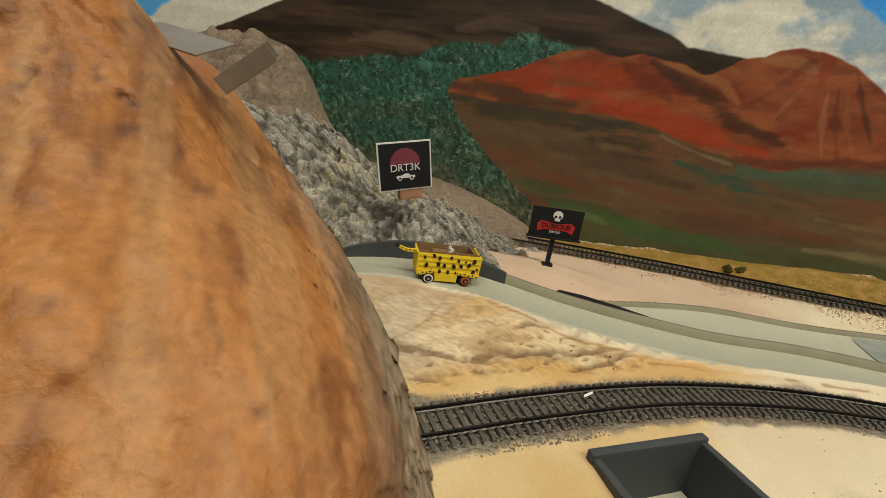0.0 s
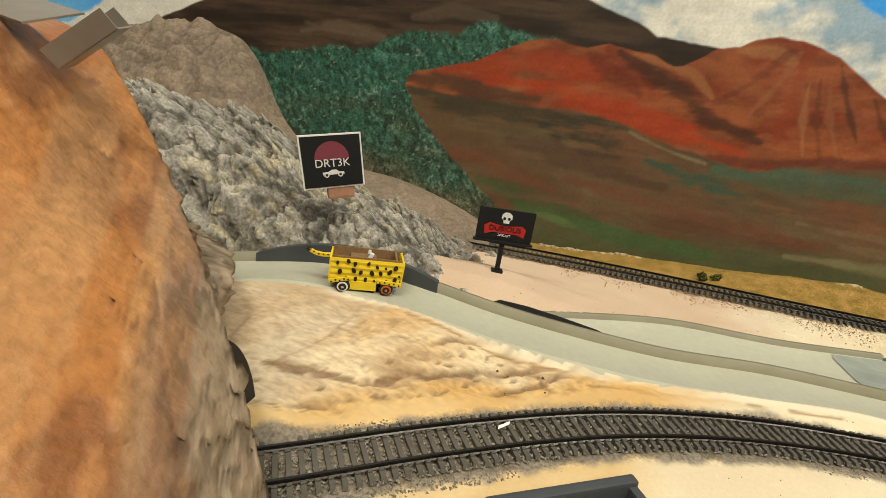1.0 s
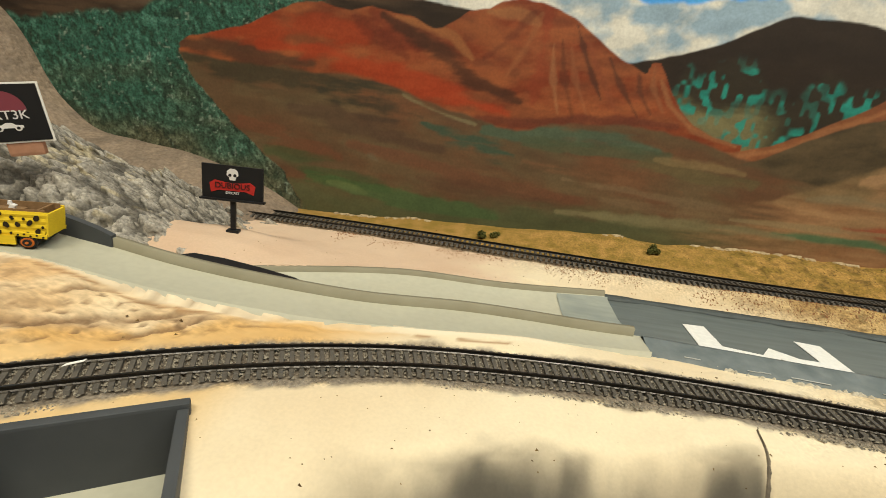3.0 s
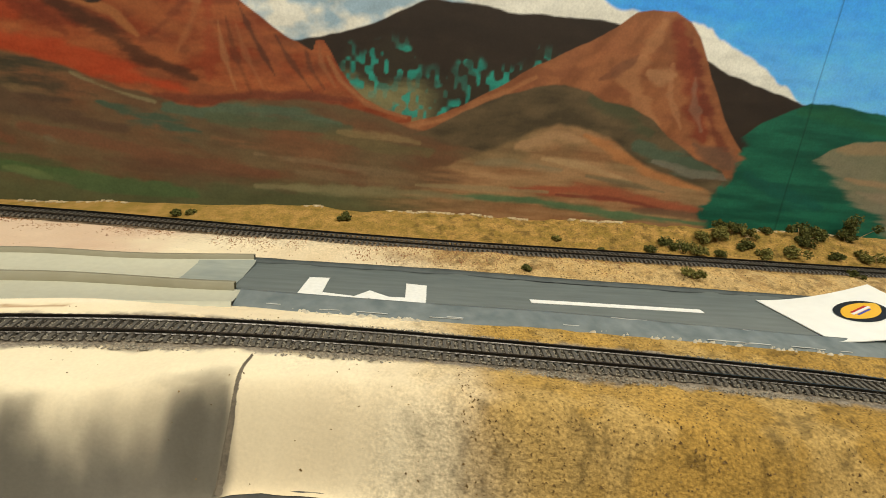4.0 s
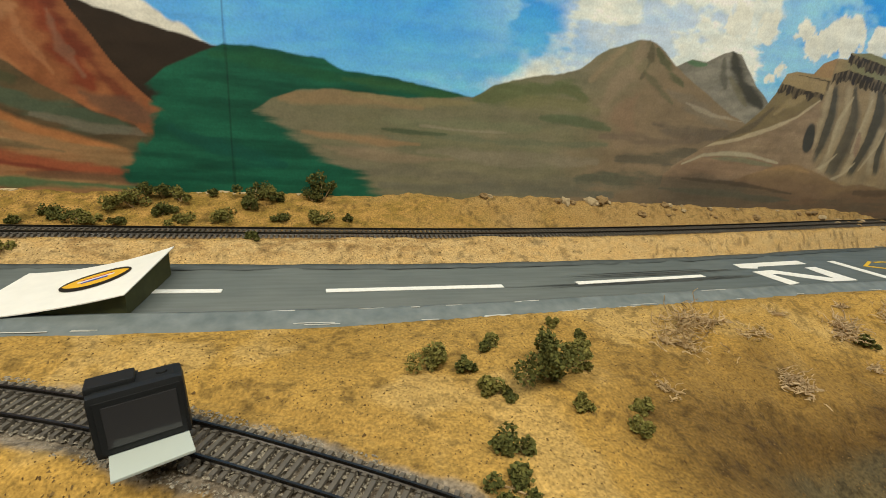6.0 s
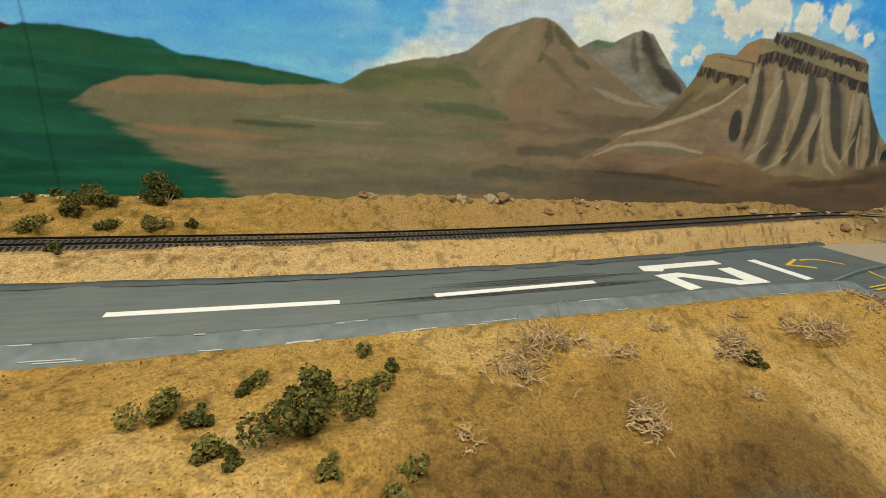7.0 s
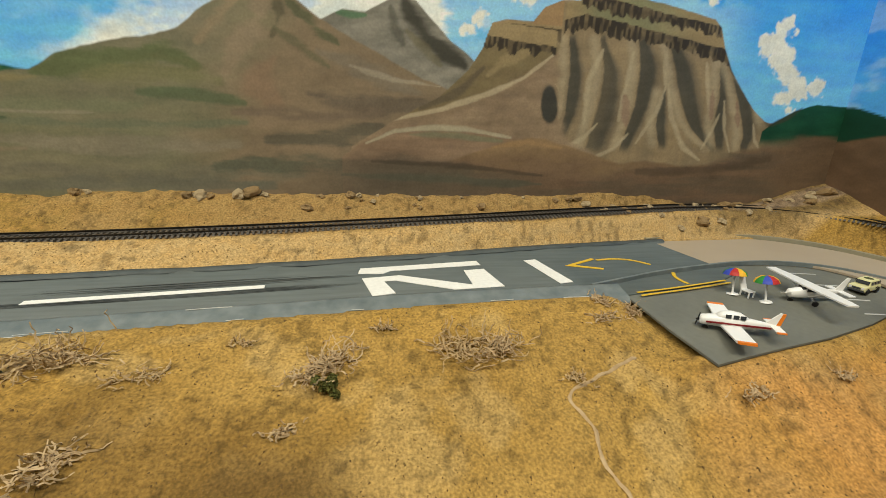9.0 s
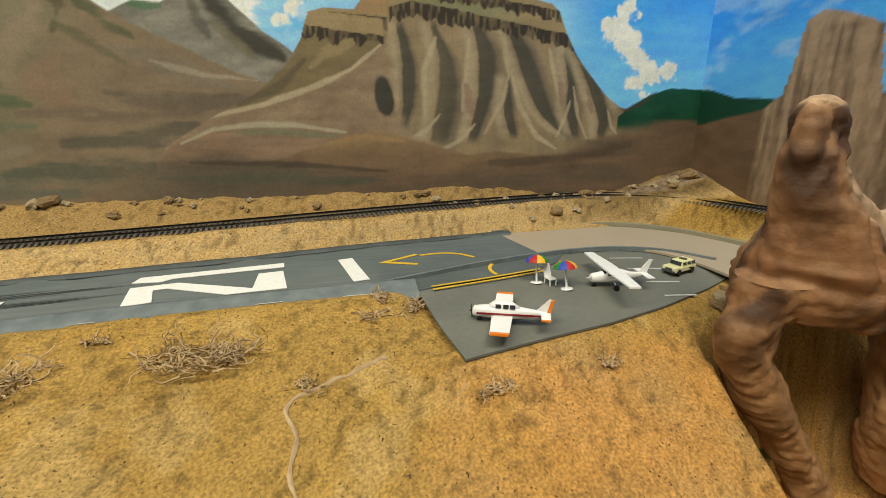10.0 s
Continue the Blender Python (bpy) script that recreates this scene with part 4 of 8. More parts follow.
gx, gz = np.meshgrid(np.r_[np.arange(-1.10, -0.70, 0.003), np.arange(-0.70, WALL_X + 0.006, 0.0014)], np.r_[0.0, np.arange(0.02, 0.265, 0.0011), np.arange(0.268, 0.33, 0.003)], indexing="ij")
gz = np.concatenate([gz, np.full_like(gz[:, :1], TOP)], 1)
gx = np.concatenate([gx, gx[:, :1]], 1)
paint, speckle = paint_long_wall(gx, gz)
mural = new("wall_north", surface("wall_north", gx, np.full_like(gx, WALL_Y), gz, M_MURAL, colours=paint, grit=speckle))
tagged(mural, "wall board painted with red mountains, green hills, a mesa and blue sky", "painted wall", kind="structure")
gy, gz = np.meshgrid(np.arange(0.0, WALL_Y + 0.003, 0.0025), np.r_[np.arange(0.0, 0.30, 0.002), TOP], indexing="ij")
end = new("wall_east", surface("wall_east", np.full_like(gy, WALL_X), gy[::-1], gz, M_MURAL, colours=paint_end_wall(gy, gz)[::-1], grit=np.full(gy.shape, 0.07)))
tagged(end, "end wall painted with a rock tower, brown hills and blue sky", "painted wall", kind="structure")

# ---- terrain ----
track_xy, track_way = path_points(FRONT_TRACK, 0.004)
lane_near = curve([(-0.62, 0.335), (-0.50, 0.375), (-0.45, 0.392), (-0.43, 0.399), (-0.385, 0.405), (-0.343, 0.407), (-0.28, 0.411), (-0.235, 0.420), (-0.165, 0.440), (-0.10, 0.455), (-0.02, 0.466)])
lane_mid = curve([(-0.62, 0.38), (-0.50, 0.415), (-0.45, 0.430), (-0.42, 0.438), (-0.394, 0.442), (-0.358, 0.442), (-0.298, 0.442), (-0.25, 0.449), (-0.205, 0.460), (-0.14, 0.478), (-0.03, 0.487)])
lane_far = curve([(-0.32, 0.452), (-0.28, 0.476), (-0.238, 0.496), (-0.187, 0.516), (-0.11, 0.527), (-0.03, 0.546)])
lane_z = curve([(-0.62, 0.006), (-0.55, 0.014), (-0.47, 0.027), (-0.40, 0.033), (-0.35, 0.029), (-0.30, 0.022), (-0.25, 0.015), (-0.20, 0.008), (-0.12, 0.003), (-0.05, 0.0005), (0.02, 0.0005)])
lane2_z = curve([(-0.32, 0.007), (-0.24, 0.006), (-0.187, 0.005), (-0.10, 0.002), (-0.03, 0.0005)])
slope_of = curve([(0.45, 0.01), (0.6, 0.03), (0.72, 0.07), (0.85, 0.16), (1.0, 0.29), (1.15, 0.36), (1.64, 0.36)])
APRON = [(1.236, 0.452), (1.246, 0.374), (1.302, 0.383), (1.350, 0.392), (1.399, 0.402), (1.45, 0.418), (1.52, 0.44)]


def track_gap(x, y):
    """How far the front track's middle is from places, about."""
    xs, ys = np.array(FRONT_TRACK).T
    line = np.interp(x, xs, ys)
    tilt = np.interp(x, xs[:-1], np.diff(ys) / np.diff(xs))
    return (y - line) / np.sqrt(1 + tilt**2)


def strata_cracks(x, y, gap):
    """Narrow level cracks along the foot of the lane hill, 0 to 1."""
    w = gap + 0.006 * fractal(x, y * 0.5, 0.06, 172, 3)
    cracks = smooth(0.22, 0.03, np.abs(grain(x * 0.16, w, 0.0085, 174))) * smooth(0.1, 0.5, grain(x, w * 2, 0.03, 178) + 0.4)
    return cracks * smooth(0.075, 0.035, gap) + 0.8 * smooth(0.08, 0.01, np.abs(grain(x * 0.6, w * 1.2, 0.02, 179))) * smooth(0.1, 0.5, grain(x, y, 0.04, 180) + 0.2)


def terrain(x, y):
    near, far, back, rise, foot = near_edge(x), far_edge(x), back_y(x), back_z(x), wall_foot(x)
    hill = smooth(-0.02, -0.10, x)
    base_far = np.where(x < -0.03, lane_far(np.clip(x, -0.32, -0.03)), far)
    # behind the runway: a bank up to the back track, and on to the wall
    side = np.where(x < -0.03, np.maximum(lane2_z(np.clip(x, -0.32, -0.03)), 0) + 0.006 * hill, 0.0)
    up = side + (rise - 0.002 - side) * smooth(0.0, 1.0, (y - base_far) / np.maximum(back - 0.016 - base_far, 0.01))
    up = np.where(y > back - 0.016, rise - 0.002, up)
    up = np.where(y > back + 0.016, rise - 0.002 + (foot + 0.004 - rise) * smooth(0, 1, (y - back - 0.016) / np.maximum(WALL_Y - back - 0.016, 0.01)) ** 0.8, up)
    up = up + hill * 0.013 * smooth(0.47, 0.50, y) * smooth(0.56, 0.52, y) * smooth(-0.22, -0.33, x)
    # the hill that carries the pale lane
    ln, lm, lz = lane_near(np.clip(x, -0.62, -0.02)), lane_mid(np.clip(x, -0.62, -0.03)), lane_z(np.clip(x, -0.62, 0.02))
    gap = track_gap(x, y)
    tz = front_z(x) - 0.0024
    rock = smooth(0.012, 1.0, np.clip(gap - 0.017, 0, 1) / np.maximum(ln - np.interp(x, *np.array(FRONT_TRACK).T) - 0.012, 0.008)) ** 0.6
    mound = tz + (lz + 0.002 - tz) * rock
    low = np.where(gap < 0.017, tz - 0.16 * np.clip(-gap - 0.022, 0, 1) * smooth(-0.1, -0.05, x) - 0.08 * np.clip(-gap - 0.022, 0, 1), mound)
    left = np.where(y < ln, low, np.where(y < lm + 0.002, lz - 0.003, np.maximum(up - 0.002, 0)))
    left = np.where((y > lm) & (y < base_far) & (x > -0.31), lane2_z(np.clip(x, -0.32, -0.03)) - 0.004, left)
    # in front of the runway
    drop = slope_of(x) * np.clip(near - 0.012 - y, 0, 1)
    front = np.where(gap < 0.03, np.minimum(tz, tz - 0.12 * np.clip(-gap - 0.02, 0, 1)), -0.0025)
    front = np.where(gap > 0.03, -0.0025 + (tz + 0.0025) * smooth(0.045, 0.02, gap), front)
    front = front * smooth(0.72, 0.58, x) - drop * smooth(0.45, 0.72, x)
    front = np.maximum(front, -0.11 + 0 * x)
    flat = -0.003 - 0.125 * np.clip(0.456 - y, 0, 1)
    edge = np.interp(x, *np.array(APRON[1:]).T)
    apron = np.where(y > edge, flat - 0.001 - 0.006 * smooth(0.010, 0.022, y - edge), flat - 0.001 - 0.33 * (edge - y))
    front = front + (apron - front) * smooth(1.215, 1.245, x)
    right = np.where(y < near, front, np.where(y < far, -0.004, up))
    z = right + (left - right) * hill
    z = np.where((x > 1.3) & (y >= near) & (y < far + 0.0), -0.006, z)
    # the bank round the bend of the back track
    bend = np.hypot(x - 1.47, y - 0.46)
    ring = -0.006 + 0.029 * smooth(0.138, 0.160, bend) + 0.022 * smooth(0.185, 0.26, bend)
    z = z + (ring - z) * smooth(1.47, 1.54, x) * smooth(0.40, 0.44, y)
    # the dug-out lane mouth by the plaster slope
    wu, wv = (x + 0.2465) * 0.866 + (y - 0.3103) * 0.5, (y - 0.3103) * 0.866 - (x + 0.2465) * 0.5
    z = np.where((np.abs(wu) < 0.0285) & (wv < 0.028), -0.07, z)
    # a heap in the far corner and a dip at the fore
    z = z + 0.010 * np.exp(-(((x - 1.60) / 0.10) ** 2) - ((y - 0.63) / 0.06) ** 2)
    z = z - 0.05 * np.exp(-(((x - 0.88) / 0.07) ** 2) - ((y - 0.22) / 0.08) ** 2)
    z = z + 0.007 * np.exp(-(((x + 0.376) / 0.012) ** 2) - ((y - 0.324) / 0.009) ** 2)
    # the ground falls away under the rock arch
    z = z - 0.13 * smooth(1.395, 1.440, x + 0.25 * (0.35 - y)) * smooth(0.395, 0.365, y)
    # uneven surface, calm under runway and tracks
    calm = smooth(0.012, 0.02, np.abs(gap)) * smooth(0.010, 0.018, np.abs(y - back))
    paved = (y > near - 0.006) & (y < far + 0.003) & (x > -0.05)
    paved |= (x < -0.02) & (y > ln - 0.002) & (y < base_far) & (x > -0.6)
    paved |= (x > 1.23) & (y > edge - 0.002) & (y < near + 0.01)
    calm = np.where(paved, 0, calm)
    rocky = hill * smooth(0.02, 0.03, gap) * (y < ln) * smooth(-0.10, -0.20, x)
    z = z + calm * (0.0022 * fractal(x, y, 0.05, 151, 4) * (1 - 0.6 * hill) + rocky * 0.004 * fractal(x * 0.6, y * 1.3, 0.035, 171, 3))
    # the plaster slope rolls over at the front
    lip = front_lip(x)
    z = z - 0.050 * smooth(0.035, 0.0, y - lip) ** 2 * smooth(-0.22, -0.10, x) * (smooth(0.36, 0.15, x) + 0.35 * smooth(0.15, 0.36, x) * smooth(0.64, 0.54, x))
    bank_ = smooth(-0.004, 0.006, y - far) * smooth(0.0, -0.006, y - back + 0.010) * smooth(0.75, 0.95, x)
    calm = calm * (1 - 0.8 * bank_)
    z = z + calm * smooth(0.10, 0.25, x) * (0.0008 * fractal(x, y, 0.010, 161, 3) + 0.0006 * fractal(x, y, 0.0045, 163, 2))
    z = z + calm * 0.0045 * smooth(0.012, 0.0, np.abs(y - WALL_Y + 0.012)) * np.clip(fractal(x, y, 0.03, 175, 3), 0, 1) * smooth(0.5, 0.8, x)
    return z


def ground_paint(x, y, z):
    v_ = y + 1.5 * np.clip(z, -0.01, 0.06)
    n1, n2, n3 = fractal(x, v_, 0.10, 181), fractal(x, v_, 0.03, 191), fractal(x, v_, 0.008, 201)
    t1, t2, t3 = (np.clip(0.5 + 0.6 * n, 0, 1) for n in (n1, n2, n3))
    gap, back = track_gap(x, y), back_y(x)
    sand = blend(blend((0.30, 0.180, 0.040), (0.375, 0.232, 0.060), t1), (0.19, 0.112, 0.026), np.clip(t2 * t3 * 1.4, 0, 1) * 0.25)
    sand = lay(sand, (0.42, 0.25, 0.052), smooth(0.15, 0.6, fractal(x, v_, 0.16, 183, 3)) * 0.5)
    sand = lay(sand, (0.46, 0.325, 0.130), smooth(0.2, 0.6, fractal(x, v_, 0.05, 185, 4)) * 0.40)
    img = sand
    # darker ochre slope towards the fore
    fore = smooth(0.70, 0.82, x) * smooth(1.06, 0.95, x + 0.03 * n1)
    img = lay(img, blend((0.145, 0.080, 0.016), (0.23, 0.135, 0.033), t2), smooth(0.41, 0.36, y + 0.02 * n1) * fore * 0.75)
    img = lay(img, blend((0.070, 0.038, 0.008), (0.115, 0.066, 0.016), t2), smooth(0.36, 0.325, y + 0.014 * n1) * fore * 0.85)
    img = lay(img, blend((0.46, 0.22, 0.055), (0.40, 0.225, 0.075), t2), smooth(1.18, 1.28, x + 0.02 * n2) * smooth(0.40, 0.36, y) * 0.75)
    img = lay(img, blend((0.070, 0.058, 0.030), (0.10, 0.078, 0.036), t2), smooth(0.312, 0.300, y + 0.004 * n2 - 0.10 * (x - 0.90)) * smooth(0.80, 0.86, x) * smooth(1.0, 0.96, x) * 0.85)
    # pale bank between runway and back track
    img = lay(img, blend((0.52, 0.365, 0.165), (0.43, 0.28, 0.110), t3), smooth(-0.004, 0.004, y - far_edge(x)) * smooth(0.0, -0.012, y - back + 0.01) * 0.9)
    img = lay(img, (0.24, 0.145, 0.055), smooth(0.3, 0.8, t3 * t2 * 1.6) * smooth(0.02, 0.008, np.abs(y - back + 0.022)) * smooth(0.9, 0.6, x) * 0.7)
    # mossy verge behind the back track
    img = lay(img, blend((0.24, 0.155, 0.03), (0.34, 0.20, 0.055), t3), smooth(0.010, 0.016, y - back) * smooth(1.0, 0.6, x + 0.15 * n1))
    img = lay(img, blend((0.36, 0.235, 0.085), (0.26, 0.16, 0.055), t3), smooth(0.010, 0.016, y - back) * smooth(0.6, 0.9, x + 0.15 * n1))
    img = lay(img, blend((0.15, 0.095, 0.035), (0.22, 0.145, 0.05), t3), smooth(1.36, 1.54, x + 0.03 * n2) * smooth(0.58, 0.61, y))
    # cream plaster near the lane hill
    pale = smooth(0.20, 0.03, x + 0.05 * n1 + 0.02 * n2)
    img = lay(img, blend((0.76, 0.66, 0.47), (0.68, 0.56, 0.38), t1), pale * np.maximum(smooth(-0.012, -0.02, gap), smooth(0.014, 0.02, gap)) * smooth(0.0, -0.012, y - back) * 0.95)
    img = lay(img, blend((0.66, 0.50, 0.36), (0.60, 0.43, 0.30), t1), smooth(-0.05, -0.15, x + 0.03 * n2) * smooth(0.46, 0.48, y) * smooth(0.01, -0.004, y - back + 0.012))
    face = smooth(0.020, 0.028, gap) * smooth(-0.13, -0.20, x + 0.02 * n1) * (y < 0.435)
    img = lay(img, blend((0.60, 0.41, 0.21), (0.66, 0.52, 0.33), t2), face * 0.85)
    img = lay(img, (0.50, 0.28, 0.10), face * smooth(0.35, 0.75, t1 * 0.5 + 0.5 * np.clip(0.5 + fractal(x * 0.5, gap, 0.025, 192, 3), 0, 1)) * 0.55)
    img = lay(img, (0.38, 0.32, 0.25), face * smooth(-0.355, -0.380, x + 0.012 * n2) * 0.45)
    rim = lane_near(np.clip(x, -0.62, -0.02)) - y
    img = lay(img, (0.76, 0.67, 0.50), smooth(0.0050, 0.0030, rim + 0.001 * n2) * smooth(-0.41, -0.38, x) * smooth(-0.05, -0.10, x) * (rim > 0) * 0.8)
    img = lay(img, (0.30, 0.155, 0.06), smooth(0.0014, 0.0005, np.abs(rim - 0.0055 - 0.0016 * n2)) * smooth(-0.05, 0.25, n2 + 0.3 * n1) * smooth(-0.41, -0.38, x) * smooth(-0.05, -0.10, x) * 0.75)
    img = lay(img, (0.20, 0.105, 0.045), face * np.clip(strata_cracks(x, y, gap), 0, 1) * 0.45)
    img = lay(img, blend((0.58, 0.35, 0.12), (0.66, 0.45, 0.20), t2), smooth(0.014, 0.018, gap) * smooth(0.034, 0.026, gap + 0.003 * n2) * smooth(-0.16, -0.22, x) * 0.9)
    img = lay(img, blend((0.60, 0.40, 0.17), (0.66, 0.49, 0.26), t2), smooth(-0.012, -0.02, gap) * smooth(-0.215, -0.24, x) * 0.9)
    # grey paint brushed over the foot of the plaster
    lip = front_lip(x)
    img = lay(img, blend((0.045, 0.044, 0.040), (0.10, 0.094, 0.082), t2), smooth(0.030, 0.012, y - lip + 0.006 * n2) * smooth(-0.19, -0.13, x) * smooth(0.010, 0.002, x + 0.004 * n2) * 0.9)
    # ballast and dark dirt under the tracks
    img = lay(img, blend((0.27, 0.23, 0.18), (0.12, 0.10, 0.08), t3), smooth(0.021, 0.016, np.abs(gap) + 0.002 * n3) * smooth(0.85, 0.7, x) * 0.95)
    img = lay(img, blend((0.16, 0.11, 0.07), (0.28, 0.2, 0.12), t3), smooth(0.016, 0.011, np.abs(y - back) + 0.002 * n3) * 0.9)
    speck = smooth(0.30, 0.80, grain(x, y, 0.0036, 205) + 0.4 * grain(x, y, 0.014, 206)) * smooth(0.02, 0.14, x + 0.04 * n2)
    img = img * (1 - 0.42 * speck)[..., None]
    sandy = smooth(0.0, 0.16, x + 0.04 * n2)
    near_track = np.maximum(smooth(0.022, 0.016, np.abs(gap)), smooth(0.02, 0.014, np.abs(y - back)))
    bank = smooth(-0.24, 0.02, x) * smooth(0.0, 0.03, y - far_edge(x))
    grit = np.clip(np.maximum(np.maximum(sandy, near_track), np.maximum(0.8 * bank, 0.25 * face)), 0.10, 1)
    return np.clip(img * (1 + 0.12 * n3 * grit)[..., None], 0.01, 0.85), grit


xs = np.r_[np.arange(-1.10, -0.44, 0.005), np.arange(-0.44, 0.02, 0.0016), np.arange(0.02, WALL_X + 0.0005, 0.0028)]
xs[-1] = WALL_X
v = np.linspace(0, 1, 250)
gx = np.repeat(xs[:, None], len(v), 1)
gy = front_lip(gx) + (WALL_Y - front_lip(gx)) * v[None, :]
gz = terrain(gx, gy)
# ledges and clefts of the plaster outcrop below the lane
gap = track_gap(gx, gy)
crag_at = (gap > 0.020) & (gx < -0.10) & (gx > -0.45) & (gy < lane_near(np.clip(gx, -0.62, -0.02)) - 0.002)
cx, cy, cz = gx[crag_at], gy[crag_at], gz[crag_at]
fade = smooth(0.020, 0.030, gap[crag_at]) * smooth(-0.12, -0.22, cx + 0.02 * fractal(cx, cy, 0.03, 601)) * smooth(0.0, 0.012, lane_near(np.clip(cx, -0.62, -0.02)) - cy)
ledge = relief(cx * 0.16, cy * 0.9, cz * 1.6, 0.011, True, 4) - 0.42
knob = relief(cx, cy, cz, 0.020, True, 3) - 0.42
gz[crag_at] = cz + fade * (0.0034 * ledge * smooth(0.075, 0.04, gap[crag_at]) + 0.0010 * knob)
cleft = np.zeros_like(gz)
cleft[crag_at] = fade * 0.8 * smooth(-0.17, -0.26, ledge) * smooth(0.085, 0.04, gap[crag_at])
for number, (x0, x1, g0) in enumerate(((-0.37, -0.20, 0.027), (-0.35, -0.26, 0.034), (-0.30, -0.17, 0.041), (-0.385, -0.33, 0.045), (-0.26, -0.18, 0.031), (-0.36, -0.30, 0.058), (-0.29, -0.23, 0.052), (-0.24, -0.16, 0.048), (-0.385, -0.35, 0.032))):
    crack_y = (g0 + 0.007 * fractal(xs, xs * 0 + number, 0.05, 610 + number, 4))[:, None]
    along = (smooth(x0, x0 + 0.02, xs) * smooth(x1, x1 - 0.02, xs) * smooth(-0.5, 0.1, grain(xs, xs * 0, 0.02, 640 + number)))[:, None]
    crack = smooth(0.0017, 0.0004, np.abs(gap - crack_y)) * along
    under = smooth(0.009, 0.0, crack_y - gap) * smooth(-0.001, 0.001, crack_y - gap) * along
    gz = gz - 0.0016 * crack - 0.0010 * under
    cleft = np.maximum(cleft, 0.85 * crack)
stone_at = np.zeros_like(gz)
stone_at[crag_at] = fade
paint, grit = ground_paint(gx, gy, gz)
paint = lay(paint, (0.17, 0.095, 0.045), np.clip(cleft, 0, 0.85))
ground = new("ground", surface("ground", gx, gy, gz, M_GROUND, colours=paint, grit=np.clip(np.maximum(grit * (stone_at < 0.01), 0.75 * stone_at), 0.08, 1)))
ground.data.materials.append(M_OUTCROP)
ground.data.polygons.foreach_set("material_index", (stone_at[:-1, :-1] > 0.01).ravel().astype(np.int32))
tagged(ground, "sandy tan model railway scenery with a pale plaster slope", "scenery ground", kind="structure")
# fascia board along the layout's front
fz = np.stack([gz[:, 0] + 0.001, gz[:, 0] - 0.004, gz[:, 0] - 0.012, gz[:, 0] * 0 - 0.5], 1)
fy = np.stack([gy[:, 0] + 0.002, gy[:, 0] - 0.003, gy[:, 0] - 0.005, gy[:, 0] - 0.02], 1)
fx = np.repeat(xs[:, None], 4, 1)
tagged(new("trim", surface("trim", fx, fy, fz, M_FASCIA)), "curved grey board along the layout's front edge", "fascia", kind="structure")

# ---- room round the layout ----
for name, spec in (("floor", (5.0, 4.4, 0.06, 0.3, -0.9, -0.75)), ("ceiling", (5.0, 4.4, 0.06, 0.3, -0.9, 1.55))):
    sx, sy, sz, ox, oy, oz = spec
    bm = box(sx, sy, sz, (ox, oy, oz))
    bmesh.ops.scale(bm, vec=(U, U, U), verts=bm.verts)
    me = bpy.data.meshes.new(name)
    bm.to_mesh(me)
    bm.free()
    me.materials.append(M_FLOOR if name == "floor" else M_CEIL)
    tagged(new(name, me), "plain brown room floor" if name == "floor" else "plain white room ceiling", name, kind="structure")
for name, sx, sy, ox, oy in (("wall_south", 5.0, 0.06, 0.3, -3.1), ("wall_west", 0.06, 4.4, -2.2, -0.9), ("wall_far_east", 0.06, 4.4, 2.8, -0.9), ("wall_far_north", 5.0, 0.06, 0.3, 0.76)):
    bm = box(sx, sy, 2.3, (ox, oy, 0.4))
    bmesh.ops.scale(bm, vec=(U, U, U), verts=bm.verts)
    me = bpy.data.meshes.new(name)
    bm.to_mesh(me)
    bm.free()
    me.materials.append(M_CEIL)
    tagged(new(name, me), "plain off-white room wall", "wall", kind="structure")


# ---- runway, lanes and kerbs ----
def ribbon(name, x0, x1, step, rows, mat, label, category, kind="structure"):
    """A strip along x; rows: functions giving (y, z) across it."""
    xs = np.arange(x0, x1 + step * 0.5, step)
    Y = np.stack([r(xs)[0] for r in rows], 1)
    Z = np.stack([np.broadcast_to(r(xs)[1], xs.shape) for r in rows], 1)
    ob = new(name, surface(name, np.repeat(xs[:, None], len(rows), 1), Y, Z, mat))
    return tagged(ob, label, category, kind=kind)


wob = lambda x, s: 0.0012 * fractal(x, x * 0, 0.03, s, 3)
ribbon("road", -0.035, 1.36, 0.006, [lambda x: (np.maximum(near_edge(x) + 0.016, inner_edge(x)), -0.004), lambda x: (np.maximum(near_edge(x) + 0.0165, inner_edge(x) + 0.0005), 0.0), lambda x: (far_edge(x) - 0.006, 0.0), lambda x: (far_edge(x) - 0.005, 0.0025), lambda x: (far_edge(x) + wob(x, 3), 0.003), lambda x: (far_edge(x) + 0.003, -0.004)], M_RUNWAY, "dark grey painted model runway with white markings", "runway")
ribbon("kerb", -0.02, 1.235, 0.004, [lambda x: (near_edge(x) - 0.003 + wob(x, 9), -0.005), lambda x: (near_edge(x) + wob(x, 9), -0.0015), lambda x: (near_edge(x) + 0.010, 0.0008), lambda x: (near_edge(x) + 0.0145, 0.0022 + 0.0006 * grain(x, x * 0, 0.01, 4)), lambda x: (near_edge(x) + 0.017, 0.0022), lambda x: (near_edge(x) + 0.0175, -0.002)], M_KERB, "grey sloping runway edge with chipped paint", "kerb")
# added dark strip: the shadow gap between kerb and runway, put in as colour
ribbon("trim", -0.02, 1.225, 0.004, [lambda x: (near_edge(x) + 0.0172, 0.0018), lambda x: (near_edge(x) + 0.0178, 0.0009), lambda x: (near_edge(x) + 0.0192 + 0.4 * wob(x, 13), 0.0005)], M_DARK, "dark strip for the shadow gap along the runway's near edge", "edge line")
